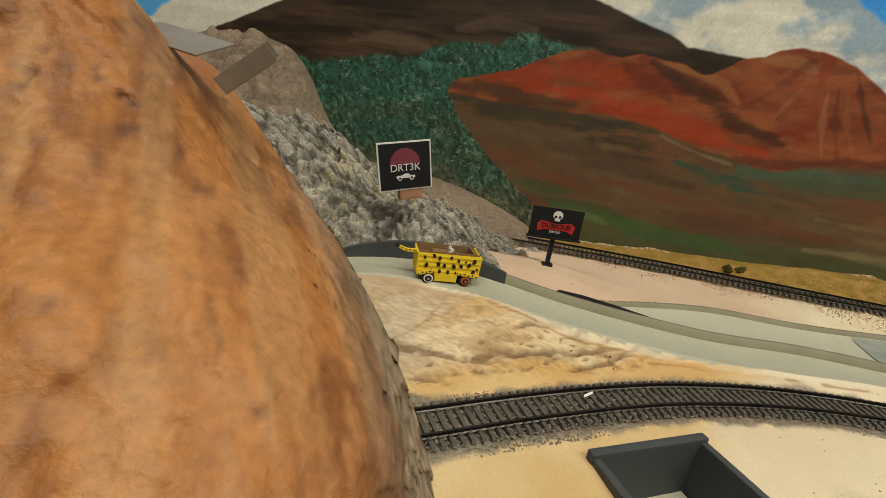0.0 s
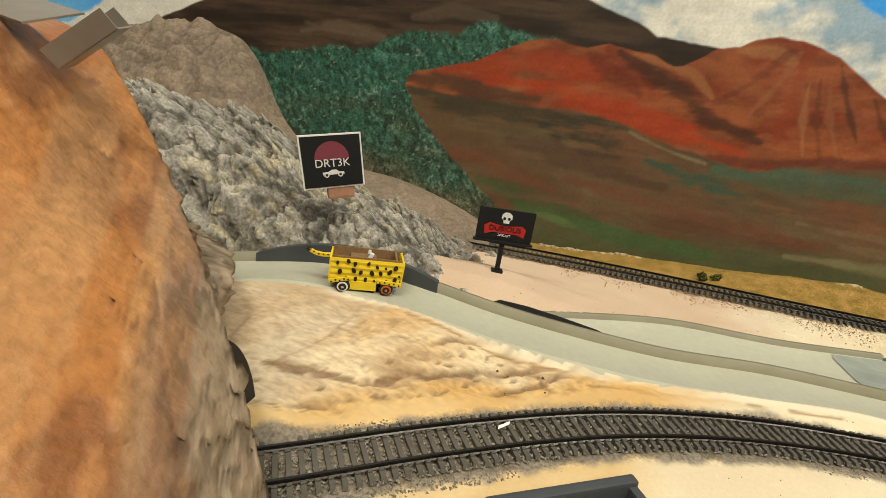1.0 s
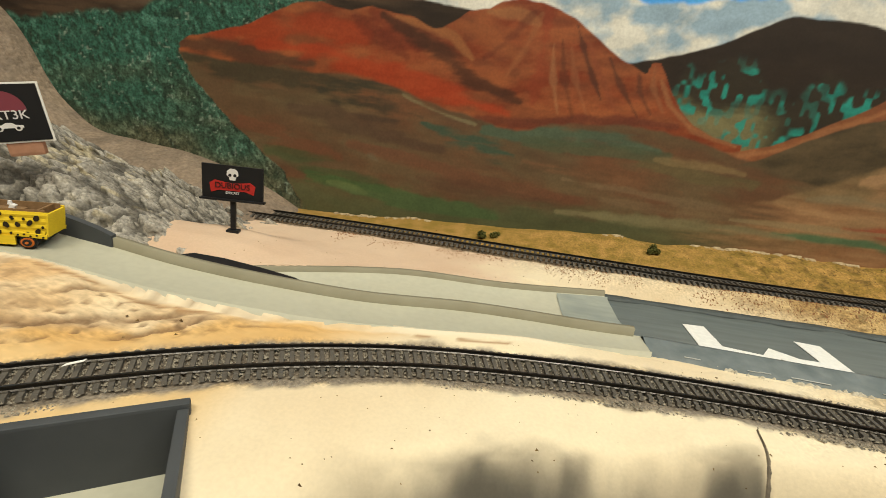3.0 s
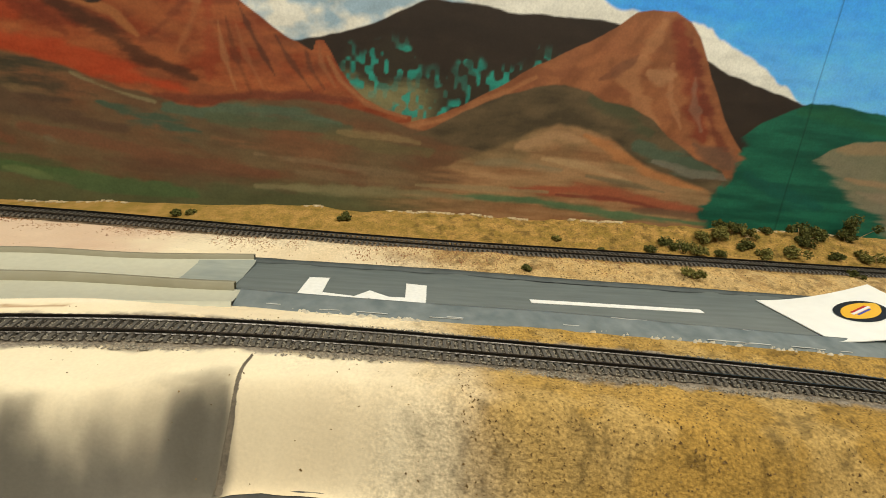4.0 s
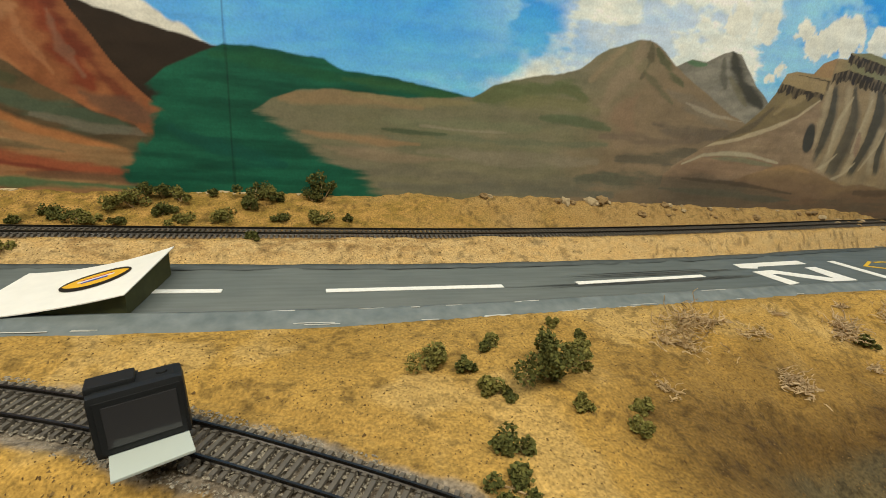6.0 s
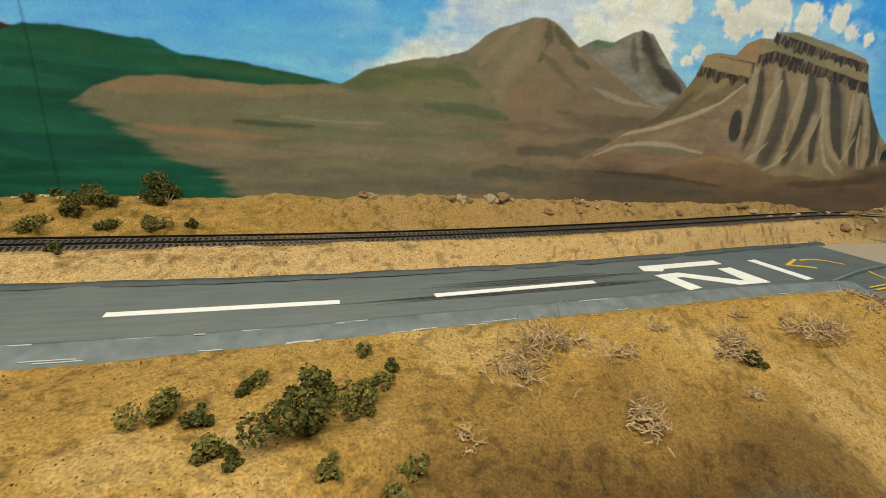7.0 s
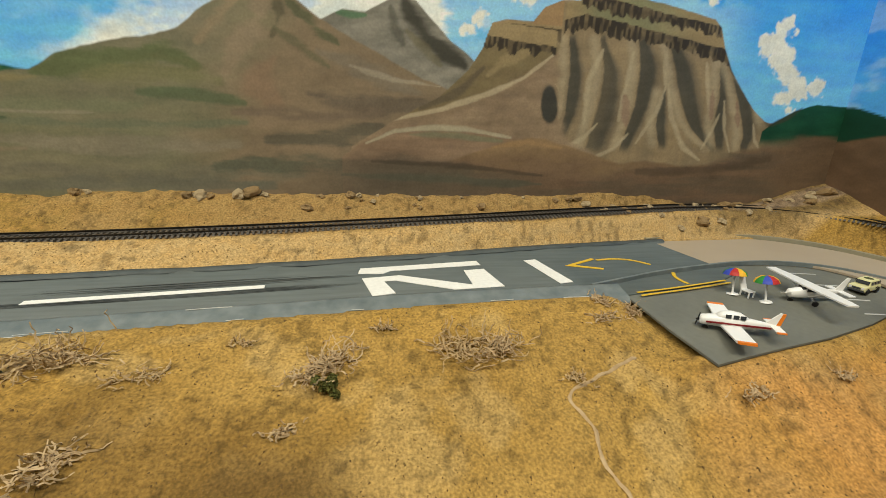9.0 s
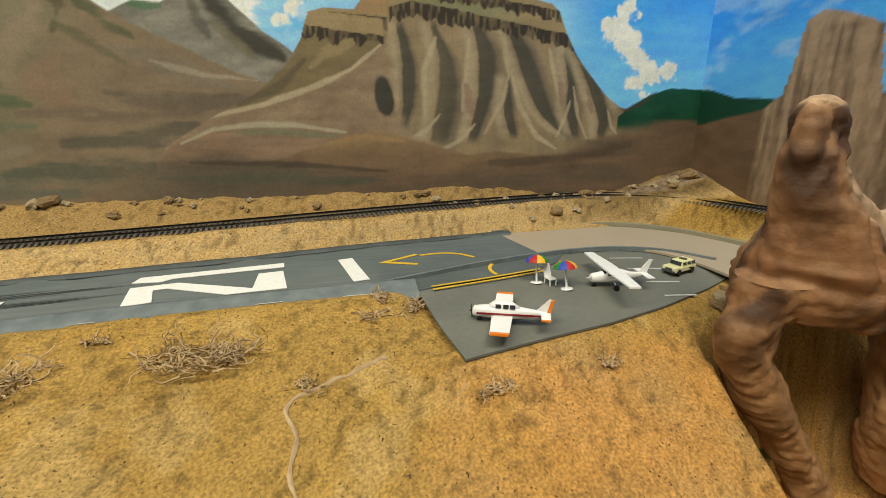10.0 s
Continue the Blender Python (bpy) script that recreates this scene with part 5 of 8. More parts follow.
ribbon("trim", -0.03, 1.36, 0.004, [lambda x: (far_edge(x) - 0.0058 + 0.5 * wob(x, 15), 0.0012), lambda x: (far_edge(x) - 0.0050, 0.0030), lambda x: (far_edge(x) + wob(x, 3), 0.0036), lambda x: (far_edge(x) + 0.0012 + wob(x, 3), -0.002)], M_EDGE, "dark blue grey raised edge of the runway", "edge line")
ribbon("lane", -0.62, -0.02, 0.005, [lambda x: (lane_near(x) - 0.002, lane_z(x) - 0.006), lambda x: (lane_near(x) - 0.001, lane_z(x) + 0.001), lambda x: (lane_near(x) + 0.001, lane_z(x)), lambda x: (lane_mid(x) - 0.002, lane_z(x)), lambda x: (lane_mid(x), lane_z(x))], M_LANE, "pale cream toy car lane over the hill", "toy lane")
ribbon("lane_edge", -0.62, -0.025, 0.005, [lambda x: (lane_mid(x) - 0.0022, lane_z(x) - 0.002), lambda x: (lane_mid(x) - 0.002, lane_z(x) + 0.0055), lambda x: (lane_mid(x) + 0.0015, lane_z(x) + 0.0058), lambda x: (lane_mid(x) + 0.002, lane_z(x) - 0.014)], M_LANE_KERB, "olive raised edge of the pale lane", "lane edge")
ribbon("lower_lane", -0.315, -0.03, 0.005, [lambda x: (lane_mid(x) + 0.0015, lane2_z(x) + 0.0005), lambda x: (lane_mid(x) * 0.6 + lane_far(x) * 0.4, lane2_z(x) - 0.001), lambda x: (lane_far(x) - 0.006, lane2_z(x) + 0.0005), lambda x: (lane_far(x) - 0.002, lane2_z(x) + 0.003)], M_LANE, "pale lower lane joining the runway", "toy lane")
ribbon("lower_lane_end", -0.068, -0.030, 0.004, [lambda x: (lane_mid(x) + 0.0025, lane2_z(x) + 0.0009), lambda x: (lane_mid(x) * 0.6 + lane_far(x) * 0.4, lane2_z(x) - 0.0004), lambda x: (lane_far(x) - 0.006, lane2_z(x) + 0.0011), lambda x: (lane_far(x) - 0.003, lane2_z(x) + 0.0026)], M_LANE_FADE, "cream lane end thinly brushed with runway grey", "toy lane")
ribbon("lower_lane_edge", -0.315, -0.03, 0.005, [lambda x: (lane_far(x) - 0.0025, lane2_z(x)), lambda x: (lane_far(x) - 0.002, lane2_z(x) + 0.006), lambda x: (lane_far(x) + 0.001, lane2_z(x) + 0.0065), lambda x: (lane_far(x) + 0.003, lane2_z(x) - 0.004)], M_LANE_KERB, "olive raised edge of the lower lane", "lane edge")


# ---- tracks ----
def rail_mesh(name, pts, ways, zs, off):
    prof = [(-0.0008, 0.0), (-0.0003, 0.0005), (-0.0003, 0.0015), (-0.0005, 0.0018), (-0.0005, 0.0023), (0.0005, 0.0023), (0.0005, 0.0018), (0.0003, 0.0015), (0.0003, 0.0005), (0.0008, 0.0)]
    side = np.c_[-ways[:, 1], ways[:, 0]]
    verts, faces, m = [], [], len(prof)
    for k in range(len(pts)):
        for o, h in prof:
            c = pts[k] + side[k] * (off + o)
            verts.append((c[0], c[1], zs[k] + h))
    for k in range(len(pts) - 1):
        for j in range(m - 1):
            faces.append((k * m + j, k * m + j + 1, (k + 1) * m + j + 1, (k + 1) * m + j))
    return mesh_of(name, verts, faces, M_RAIL, False)


def sleeper_mesh(name):
    bm = box(0.0021, 0.029, 0.0016, (0, 0, 0), taper=0.93)
    for s in (-1, 1):
        for o in (-1, 1):
            box(0.0018, 0.0012, 0.0008, (0, s * 0.0079 + o * 0.0017, 0.0010), into=bm)
    bmesh.ops.scale(bm, vec=(U, U, U), verts=bm.verts)
    me = bpy.data.meshes.new(name)
    bm.to_mesh(me)
    bm.free()
    me.materials.append(M_SLEEPER)
    return me


def track(points, zf, label, single):
    root = thing("railway_track", label, "railway track")
    pts, ways = path_points(points, 0.006)
    zs = zf(pts[:, 0])
    for s in (-1, 1):
        part("rail", rail_mesh("rail", pts, ways, zs, s * 0.00825), M_RAIL, root)
    pts, ways = path_points(points, 0.0046)
    zs = zf(pts[:, 0])
    shape = sleeper_mesh("sleeper")
    rng = random.Random(5)
    if single:
        for k in range(len(pts)):
            ob = new("sleeper", shape)
            ob.parent = root
            ob.matrix_basis = Matrix.Translation(P3(pts[k][0], pts[k][1], zs[k] - 0.0006 + rng.uniform(-0.0001, 0.0001))) @ Matrix.Rotation(math.atan2(ways[k][1], ways[k][0]) + rng.uniform(-0.02, 0.02), 4, "Z")
    else:
        verts, faces = [], []
        for k in range(len(pts)):
            m = Matrix.Translation(P3(pts[k][0], pts[k][1], zs[k] - 0.0006)) @ Matrix.Rotation(math.atan2(ways[k][1], ways[k][0]), 4, "Z")
            base = len(verts)
            verts += [tuple(m @ vv.co) for vv in shape.vertices]
            faces += [tuple(base + i for i in p.vertices) for p in shape.polygons]
        me = bpy.data.meshes.new("sleeper_bed")
        me.from_pydata(verts, [], faces)
        me.materials.append(M_SLEEPER)
        ob = new("sleeper_bed", me)
        ob.parent = root
        tagged(ob, "dark sleeper bed under the rails", kind="stuff")
    return root


track(FRONT_TRACK, front_z, "black model railway track curving over grey ballast", True)
track(BACK_TRACK, back_z, "dark model railway track running below the painted wall", False)

# ---- rocks of painted plaster ----


def rock_paint(x, y, z, kind):
    n1, n2, n3 = fractal(x + y, z + 0.3 * y, 0.06, 211), fractal(x - y, z, 0.02, 221), fractal(x + 0.7 * y, z, 0.006, 231)
    t1, t2, t3 = (np.clip(0.5 + 0.6 * n, 0, 1) for n in (n1, n2, n3))
    if kind == "grey":
        v = y + z
        t1, t2, t3 = (np.clip(0.5 + 0.6 * fractal(x, v, size, seed), 0, 1) for size, seed in ((0.06, 211), (0.02, 221), (0.005, 231)))
        img = blend(blend((0.36, 0.335, 0.285), (0.46, 0.43, 0.37), t1), (0.22, 0.205, 0.175), np.clip(t2 * 1.1 - 0.4, 0, 1))
        img = lay(img, (0.36, 0.29, 0.13), smooth(0.70, 0.9, t1 * 0.6 + t3 * 0.5) * 0.5)
        return np.clip(img * (0.8 + 0.4 * t3)[..., None], 0.02, 0.8)
    img = blend(blend((0.28, 0.215, 0.155), (0.36, 0.27, 0.19), t1), (0.21, 0.165, 0.125), t2 * 0.6)
    return np.clip(img * (1 + 0.12 * n3)[..., None], 0.02, 0.8)


# grey craggy rock behind the lane
crest = curve([(-1.1, 0.126), (-0.80, 0.125), (-0.62, 0.120), (-0.585, 0.117), (-0.528, 0.107), (-0.495, 0.092), (-0.467, 0.070), (-0.413, 0.056), (-0.387, 0.043), (-0.355, 0.022), (-0.32, 0.004), (-0.29, -0.02)])
gx, gy = np.meshgrid(np.arange(-0.80, -0.295, 0.0015), np.arange(0.38, 0.60, 0.0014), indexing="ij")
rise = smooth(0.0, 1.0, (gy - lane_mid(np.clip(gx, -0.62, -0.03)) - 0.006) / 0.055)
top = crest(gx)
gz = 0.004 + (top - 0.004) * rise**0.8 * (1 - 0.35 * smooth(0.53, 0.60, gy))
def blocks(x, y, z, scale):
    """Cracked blocks in space: 0 in the cracks, towards 1 on the blocks."""
    out = []
    for p in (np.stack([x.ravel(), y.ravel(), z.ravel()], -1) / scale).tolist():
        v = Vector(p)
        d_ = noise.voronoi(v + 0.35 * noise.noise_vector(v * 1.7))[0]
        out.append(d_[1] - d_[0])
    return np.clip(np.array(out).reshape(x.shape) * 1.6, 0, 1)


large, small = blocks(gx, gy, gz, 0.034), blocks(gx, gy, gz, 0.012)
swell = relief(gx, gy, gz, 0.06, False, 4)
tiny = blocks(gx, gy, gz, 0.0055)
push = (0.013 * (large - 0.5) + 0.0085 * (small - 0.5) + 0.0034 * (tiny - 0.5) + 0.011 * swell) * smooth(0.0, 0.15, rise)
gz = gz + 0.75 * push
gy = gy - 0.65 * push
# crevice shade put into the colour: darker in the cracks between blocks
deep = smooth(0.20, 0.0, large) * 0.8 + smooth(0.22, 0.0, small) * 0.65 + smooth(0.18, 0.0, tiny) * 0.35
keep = (rise > 0.004)[:-1, :-1]
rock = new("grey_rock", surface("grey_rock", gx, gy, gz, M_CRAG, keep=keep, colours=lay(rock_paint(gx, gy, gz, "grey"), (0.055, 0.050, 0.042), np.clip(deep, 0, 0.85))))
tagged(rock, "craggy grey plaster rock rising behind the pale lane", "rock")
# brown hillside against the wall
hill_top = curve([(-1.1, 0.10), (-0.90, 0.12), (-0.80, 0.150), (-0.769, 0.172), (-0.705, 0.184), (-0.65, 0.182), (-0.625, 0.172), (-0.600, 0.140), (-0.586, 0.112), (-0.553, 0.076), (-0.489, 0.060), (-0.44, 0.055), (-0.391, 0.043), (-0.349, 0.027), (-0.31, 0.006)])
gx, gy = np.meshgrid(np.arange(-1.0, -0.31, 0.0025), np.arange(0.52, 0.6515, 0.0022), indexing="ij")
t = smooth(0.0, 1.0, (gy - 0.52) / 0.125)
gz = hill_top(gx) * (0.35 + 0.65 * t) - 0.02 * (1 - t)
layer_ = relief(gx * 0.30, gy * 0.30, gz * 1.9, 0.016, True, 4)
crags_ = blocks(gx, gy, gz * 1.5, 0.020)
gz = gz + ((0.010 * (layer_ - 0.4) + 0.006 * (crags_ - 0.5)) * smooth(-0.585, -0.62, gx) + 0.0012 * fractal(gx, gz + gy, 0.01, 281, 3)) * smooth(0.65, 0.64, gy)
hill_paint = lay(rock_paint(gx, gy, gz, "brown") * 0.86, (0.10, 0.072, 0.050), np.clip(smooth(0.25, 0.05, crags_) + smooth(0.30, 0.12, layer_), 0, 1) * smooth(-0.585, -0.62, gx) * 0.6)
hill_paint = lay(hill_paint, (0.32, 0.25, 0.18), smooth(0.5, 0.8, layer_) * smooth(-0.585, -0.62, gx) * 0.35)
side = new("brown_hillside", surface("brown_hillside", gx, gy, gz, M_ROCK, colours=hill_paint))
tagged(side, "brown grey textured plaster hillside against the painted wall", "hillside")
# orange rock at the near end, over the tunnel: a ridge line from the ground up, with a flank to each side of it
LEVEL = [-0.20, -0.10, -0.05, 0.0, 0.03, 0.05, 0.07, 0.10, 0.13, 0.145, 0.155, 0.165]
ridge_x = curve(list(zip(LEVEL, [-0.290, -0.305, -0.322, -0.346, -0.364, -0.379, -0.405, -0.466, -0.512, -0.536, -0.568, -0.63])))
ridge_y = curve(list(zip(LEVEL, [0.235, 0.255, 0.268, 0.284, 0.296, 0.306, 0.324, 0.369, 0.394, 0.402, 0.407, 0.41])))
levels = np.r_[np.linspace(-0.20, -0.05, 20)[:-1], np.linspace(-0.05, 0.165, 150)]
step = 0.0022
n_near, n_far = 230, 110
d = np.arange(1, n_near) * step
head = np.radians(-73 - 97 * smooth(0.03, 0.17, d))
near_xy = np.c_[np.cumsum(np.cos(head)), np.cumsum(np.sin(head))] * step
zz = np.repeat(levels[None], n_near + n_far - 1, 0)
gx, gy, ss = np.zeros_like(zz), np.zeros_like(zz), np.zeros_like(zz)
for k, z in enumerate(levels):
    rx, ry = float(ridge_x(z)), float(ridge_y(z))
    d2 = np.arange(0, n_far) * step
    cut = float(smooth(0.060, 0.050, np.array(z)))
    depth = max(0.3965 + rx, 0.0)
    turn = smooth(depth, depth + 0.010, d2)
    head2 = np.radians((140 + 25 * smooth(0.03, 0.15, d2)) * (1 - cut) + cut * (180 - 72 * turn + 50 * smooth(0.05, 0.15, d2)))
    far_xy = np.c_[np.cumsum(np.cos(head2)), np.cumsum(np.sin(head2))] * step - np.array([math.cos(head2[0]), math.sin(head2[0])]) * step
    gx[:, k] = rx + np.r_[near_xy[::-1, 0], far_xy[:, 0]]
    gy[:, k] = ry + np.r_[near_xy[::-1, 1], far_xy[:, 1]]
    ss[:, k] = np.r_[-d[::-1], d2]
swell = 0.009 * relief(gx, gy, zz, 0.08, False, 2) + 0.0040 * relief(gx, gy, zz * 0.6, 0.022, False, 4) + 0.0016 * relief(gx, gy, zz, 0.008, False, 3)
swell = swell + 0.0035 * smooth(0.0, 0.9, relief(gx + 0.5 * gy, gy, zz * 0.30, 0.030, True, 3) - 0.15)
pits = smooth(0.30, 0.55, relief(gx, gy, zz, 0.0065, False, 1)) * smooth(0.0, 0.4, relief(gx, gy, zz, 0.03, False, 1))
clefts = smooth(0.07, 0.0, np.abs(relief(gx + 0.3 * zz, gy, zz * 0.45, 0.035, False, 2))) * smooth(0.1, 0.4, relief(gx, gy, zz, 0.05, False, 1))
lumpy = relief(gx, gy, zz, 0.010, True, 3) - 0.4
rough = smooth(-0.10, -0.03, ss - 0.05 * smooth(0.0, 0.10, zz)) * smooth(0.12, 0.06, zz)
swell = swell * smooth(0.0, 0.035, np.abs(ss)) * np.where(ss > 0, 0.35, 1.0) - 0.0020 * pits - 0.0035 * clefts + 0.009 * lumpy * rough
gx = gx + 0.6 * swell
gy = gy - 0.8 * swell * np.where(ss > 0, -1, 1)
# a rounded top that falls away behind
zt = zz - 0.02 * smooth(0.12, 0.165, zz) * smooth(0.0, 0.2, ss) + 0.045 * smooth(0.06, 0.165, zz) * smooth(-0.03, -0.10, ss)
t1, t2, t3 = (np.clip(0.5 + 0.6 * fractal(gx + gy, zz, size, seed), 0, 1) for size, seed in ((0.07, 311), (0.025, 321), (0.007, 331)))
paint = blend(blend((0.31, 0.108, 0.024), (0.40, 0.165, 0.046), t1), (0.17, 0.060, 0.020), smooth(0.40, 0.80, t2) * 0.7)
# the near flank's shade is put into the colour, fading to dark brown
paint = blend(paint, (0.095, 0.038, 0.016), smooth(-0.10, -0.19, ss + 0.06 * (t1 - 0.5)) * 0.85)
paint = blend(paint, (0.50, 0.235, 0.085), smooth(0.62, 0.9, t3 * 0.6 + t1 * 0.5) * 0.5)
streak = np.clip(0.5 + 0.8 * fractal(gx * 1.2 + gy, zz * 0.16, 0.014, 341, 3), 0, 1)
paint = blend(paint, (0.46, 0.27, 0.12), smooth(0.6, 0.95, streak) * 0.35)
bare = smooth(-0.10, -0.05, ss - 0.07 * smooth(0.0, 0.10, zz) + 0.03 * (t2 - 0.5)) * smooth(0.115, 0.07, zz + 0.03 * (t1 - 0.5))
paint = blend(paint, blend((0.36, 0.29, 0.205), (0.24, 0.185, 0.125), t3), bare * (0.9 - 0.5 * smooth(0.6, 0.85, t2)))
# pits, clefts and hollows also get their shade as darker colour
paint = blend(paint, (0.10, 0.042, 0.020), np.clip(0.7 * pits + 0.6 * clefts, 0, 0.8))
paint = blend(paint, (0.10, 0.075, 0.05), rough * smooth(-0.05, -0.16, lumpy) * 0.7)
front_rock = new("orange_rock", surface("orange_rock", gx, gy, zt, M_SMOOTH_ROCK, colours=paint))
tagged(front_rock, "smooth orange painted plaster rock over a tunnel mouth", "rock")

# ---- more materials ----
M_YELLOW = material("yellow_painted_card", (0.82, 0.60, 0.025), 0.6, second=(0.72, 0.50, 0.02), grain_size=0.008, amount=0.3, fine=(0.002, 0.08, (0.1, 1, 3)))
M_SPOT = material("black_spot_paint", (0.02, 0.014, 0.008), 0.6)
M_BROWN_CARD = material("bare_brown_card", (0.22, 0.13, 0.06), 0.85, fine=(0.002, 0.15, None))
M_TYRE = material("black_plastic_tyre", (0.015, 0.015, 0.015), 0.5, spec=0.4)
M_CHROME = material("chrome_rim", (0.7, 0.7, 0.7), 0.25, 1.0)
M_ORANGE = material("orange_rim", (0.55, 0.14, 0.02), 0.4)
M_CARD_WHITE = material("white_card", (0.80, 0.79, 0.74), 0.6, fine=(0.01, 0.03, None))
M_OLIVE = material("olive_foam_block", (0.065, 0.07, 0.025), 0.8, second=(0.04, 0.045, 0.02), grain_size=0.006, amount=0.4)
M_RED = material("red_print", (0.42, 0.025, 0.02), 0.5)
M_MAROON = material("maroon_print", (0.20, 0.045, 0.062), 0.5)
M_PRINT_WHITE = material("white_print", (0.72, 0.70, 0.68), 0.5)
M_BLUE = material("blue_print", (0.04, 0.07, 0.42), 0.5)
M_AMBER = material("amber_print", (0.75, 0.42, 0.03), 0.5)
M_GLOSS_WHITE = material("white_model_plastic", (0.80, 0.80, 0.78), 0.3, spec=0.5)
M_GLOSS_ORANGE = material("orange_model_paint", (0.72, 0.20, 0.02), 0.4)
M_WINDOW = material("tinted_model_window", (0.03, 0.035, 0.04), 0.1, spec=0.6)
M_STRIPE = material("dark_red_stripe", (0.20, 0.015, 0.02), 0.4)
M_GREEN = material("green_cloth", (0.03, 0.22, 0.04), 0.6)
M_CREAM = material("cream_car_paint", (0.72, 0.68, 0.36), 0.35, spec=0.5)
M_LEAF = material("dark_scatter_foliage", (0.050, 0.062, 0.014), 0.9, second=(0.145, 0.135, 0.032), grain_size=0.003, amount=0.6)
M_LEAF_B = material("olive_scatter_foliage", (0.12, 0.12, 0.026), 0.9, second=(0.22, 0.19, 0.05), grain_size=0.003, amount=0.6)
M_TWIG = material("brown_twig", (0.34, 0.23, 0.11), 0.9, second=(0.50, 0.37, 0.20), grain_size=0.004, amount=0.5)
M_PALE_TWIG = material("bleached_twig", (0.52, 0.39, 0.23), 0.9, second=(0.36, 0.25, 0.13), grain_size=0.004, amount=0.5)
M_STONE = material("tan_stone", (0.36, 0.25, 0.12), 0.9, second=(0.22, 0.14, 0.06), grain_size=0.004, amount=0.5, bump=0.0006, bump_size=0.002)
M_PALE_STONE = material("pale_plaster_crumb", (0.52, 0.42, 0.26), 0.9, second=(0.33, 0.24, 0.13), grain_size=0.004, amount=0.5, bump=0.0006, bump_size=0.002)
M_STONE_DARK = material("dirty_plaster_joint", (0.20, 0.165, 0.12), 0.9, second=(0.10, 0.085, 0.065), grain_size=0.004, amount=0.5, bump=0.0006, bump_size=0.002)
M_GRIT = material("ground_grit", (0.075, 0.042, 0.014), 0.95, second=(0.22, 0.14, 0.05), grain_size=0.004, amount=0.9)
M_SPIRE = material("brown_painted_rock", (0.15, 0.07, 0.03), 0.6, attribute="paint", fine=(0.010, 0.22, (1, 1, 0.4)), bump=0.0014, bump_size=0.008)
M_TAN_LANE = material("tan_lane_paint", (0.36, 0.29, 0.21), 0.65, second=(0.40, 0.33, 0.24), grain_size=0.05, amount=0.3)
M_APRON = material("apron_grey_paint", (0.170, 0.172, 0.142), 0.65, second=(0.118, 0.122, 0.106), grain_size=0.05, amount=0.4, fine=(0.004, 0.06, None))
M_CARD_GREY = material("pale_grey_plastic", (0.42, 0.47, 0.44), 0.5)
M_SCREEN = material("dark_glass_screen", (0.030, 0.030, 0.032), 0.10, spec=0.6)
M_RUBBER = material("black_rubberised_plastic", (0.009, 0.010, 0.011), 0.55)
M_METAL = material("dull_sheet_metal", (0.42, 0.38, 0.32), 0.45, 0.6, second=(0.30, 0.26, 0.21), grain_size=0.02, amount=0.4)
M_SKID = material("tyre_mark", (0.058, 0.064, 0.064), 0.55, second=(0.080, 0.090, 0.090), grain_size=0.01, amount=0.6)
M_CHALK = material("chalk_line", (0.50, 0.50, 0.47), 0.8)


def flat(name, outline, thick, mat, label, category, z=0.0, tilt=None, group="", kind=""):
    """A flat painted piece lying on the ground, as a thing of its own."""
    bm = plate(outline, thick)
    if tilt:
        for cut in (0.400, 0.420, 0.438, 0.456):
            bmesh.ops.bisect_plane(bm, geom=bm.verts[:] + bm.edges[:] + bm.faces[:], plane_co=(0, cut, 0), plane_no=(0, 1, 0))
    bmesh.ops.triangulate(bm, faces=[f for f in bm.faces if len(f.verts) > 4])
    if tilt:
        for v in bm.verts:
            v.co.z += tilt(v.co.x, v.co.y)
    bmesh.ops.scale(bm, vec=(U, U, U), verts=bm.verts)
    me = bpy.data.meshes.new(name)
    bm.to_mesh(me)
    bm.free()
    me.materials.append(mat)
    ob = new(name, me)
    ob.location.z = z * U
    return tagged(ob, label, category, group, kind)


def stripe(a, b, w, w2=None):
    d = Vector((b[0] - a[0], b[1] - a[1])).normalized()
    s, e = Vector((-d.y, d.x)) * w / 2, Vector((-d.y, d.x)) * (w2 or w) / 2
    return [(a[0] + s.x, a[1] + s.y), (a[0] - s.x, a[1] - s.y), (b[0] - e.x, b[1] - e.y), (b[0] + e.x, b[1] + e.y)]


def arc(points, w):
    q, d = path_points(points, 0.004)
    left = [(p[0] - k[1] * w / 2, p[1] + k[0] * w / 2) for p, k in zip(q, d)]
    right_side = [(p[0] + k[1] * w / 2, p[1] - k[0] * w / 2) for p, k in zip(q, d)]
    return right_side + left[::-1]


# ---- runway markings ----
PAINT = 0.0004
flat("runway_number", [(0.016, 0.476), (0.019, 0.518), (0.034, 0.519), (0.033, 0.490), (0.056, 0.486), (0.066, 0.498), (0.080, 0.488), (0.092, 0.488), (0.093, 0.516), (0.109, 0.514), (0.106, 0.473), (0.081, 0.474), (0.066, 0.484), (0.059, 0.475)], PAINT, M_WHITE, "white numeral painted flat on the grey runway", "runway marking", 0.0002, group="runway numerals")
flat("runway_number", [(1.033, 0.519), (1.035, 0.531), (1.138, 0.541), (1.139, 0.530), (1.060, 0.523), (1.053, 0.517)], PAINT, M_WHITE, "white numeral one painted flat on the runway", "runway marking", 0.0002, group="runway numerals")
flat("runway_number", [(1.043, 0.472), (1.036, 0.508), (1.066, 0.512), (1.121, 0.486), (1.121, 0.518), (1.139, 0.520), (1.145, 0.480), (1.105, 0.478), (1.062, 0.501), (1.053, 0.500), (1.060, 0.476)], PAINT, M_WHITE, "white numeral two painted flat on the runway", "runway marking", 0.0002, group="runway numerals")
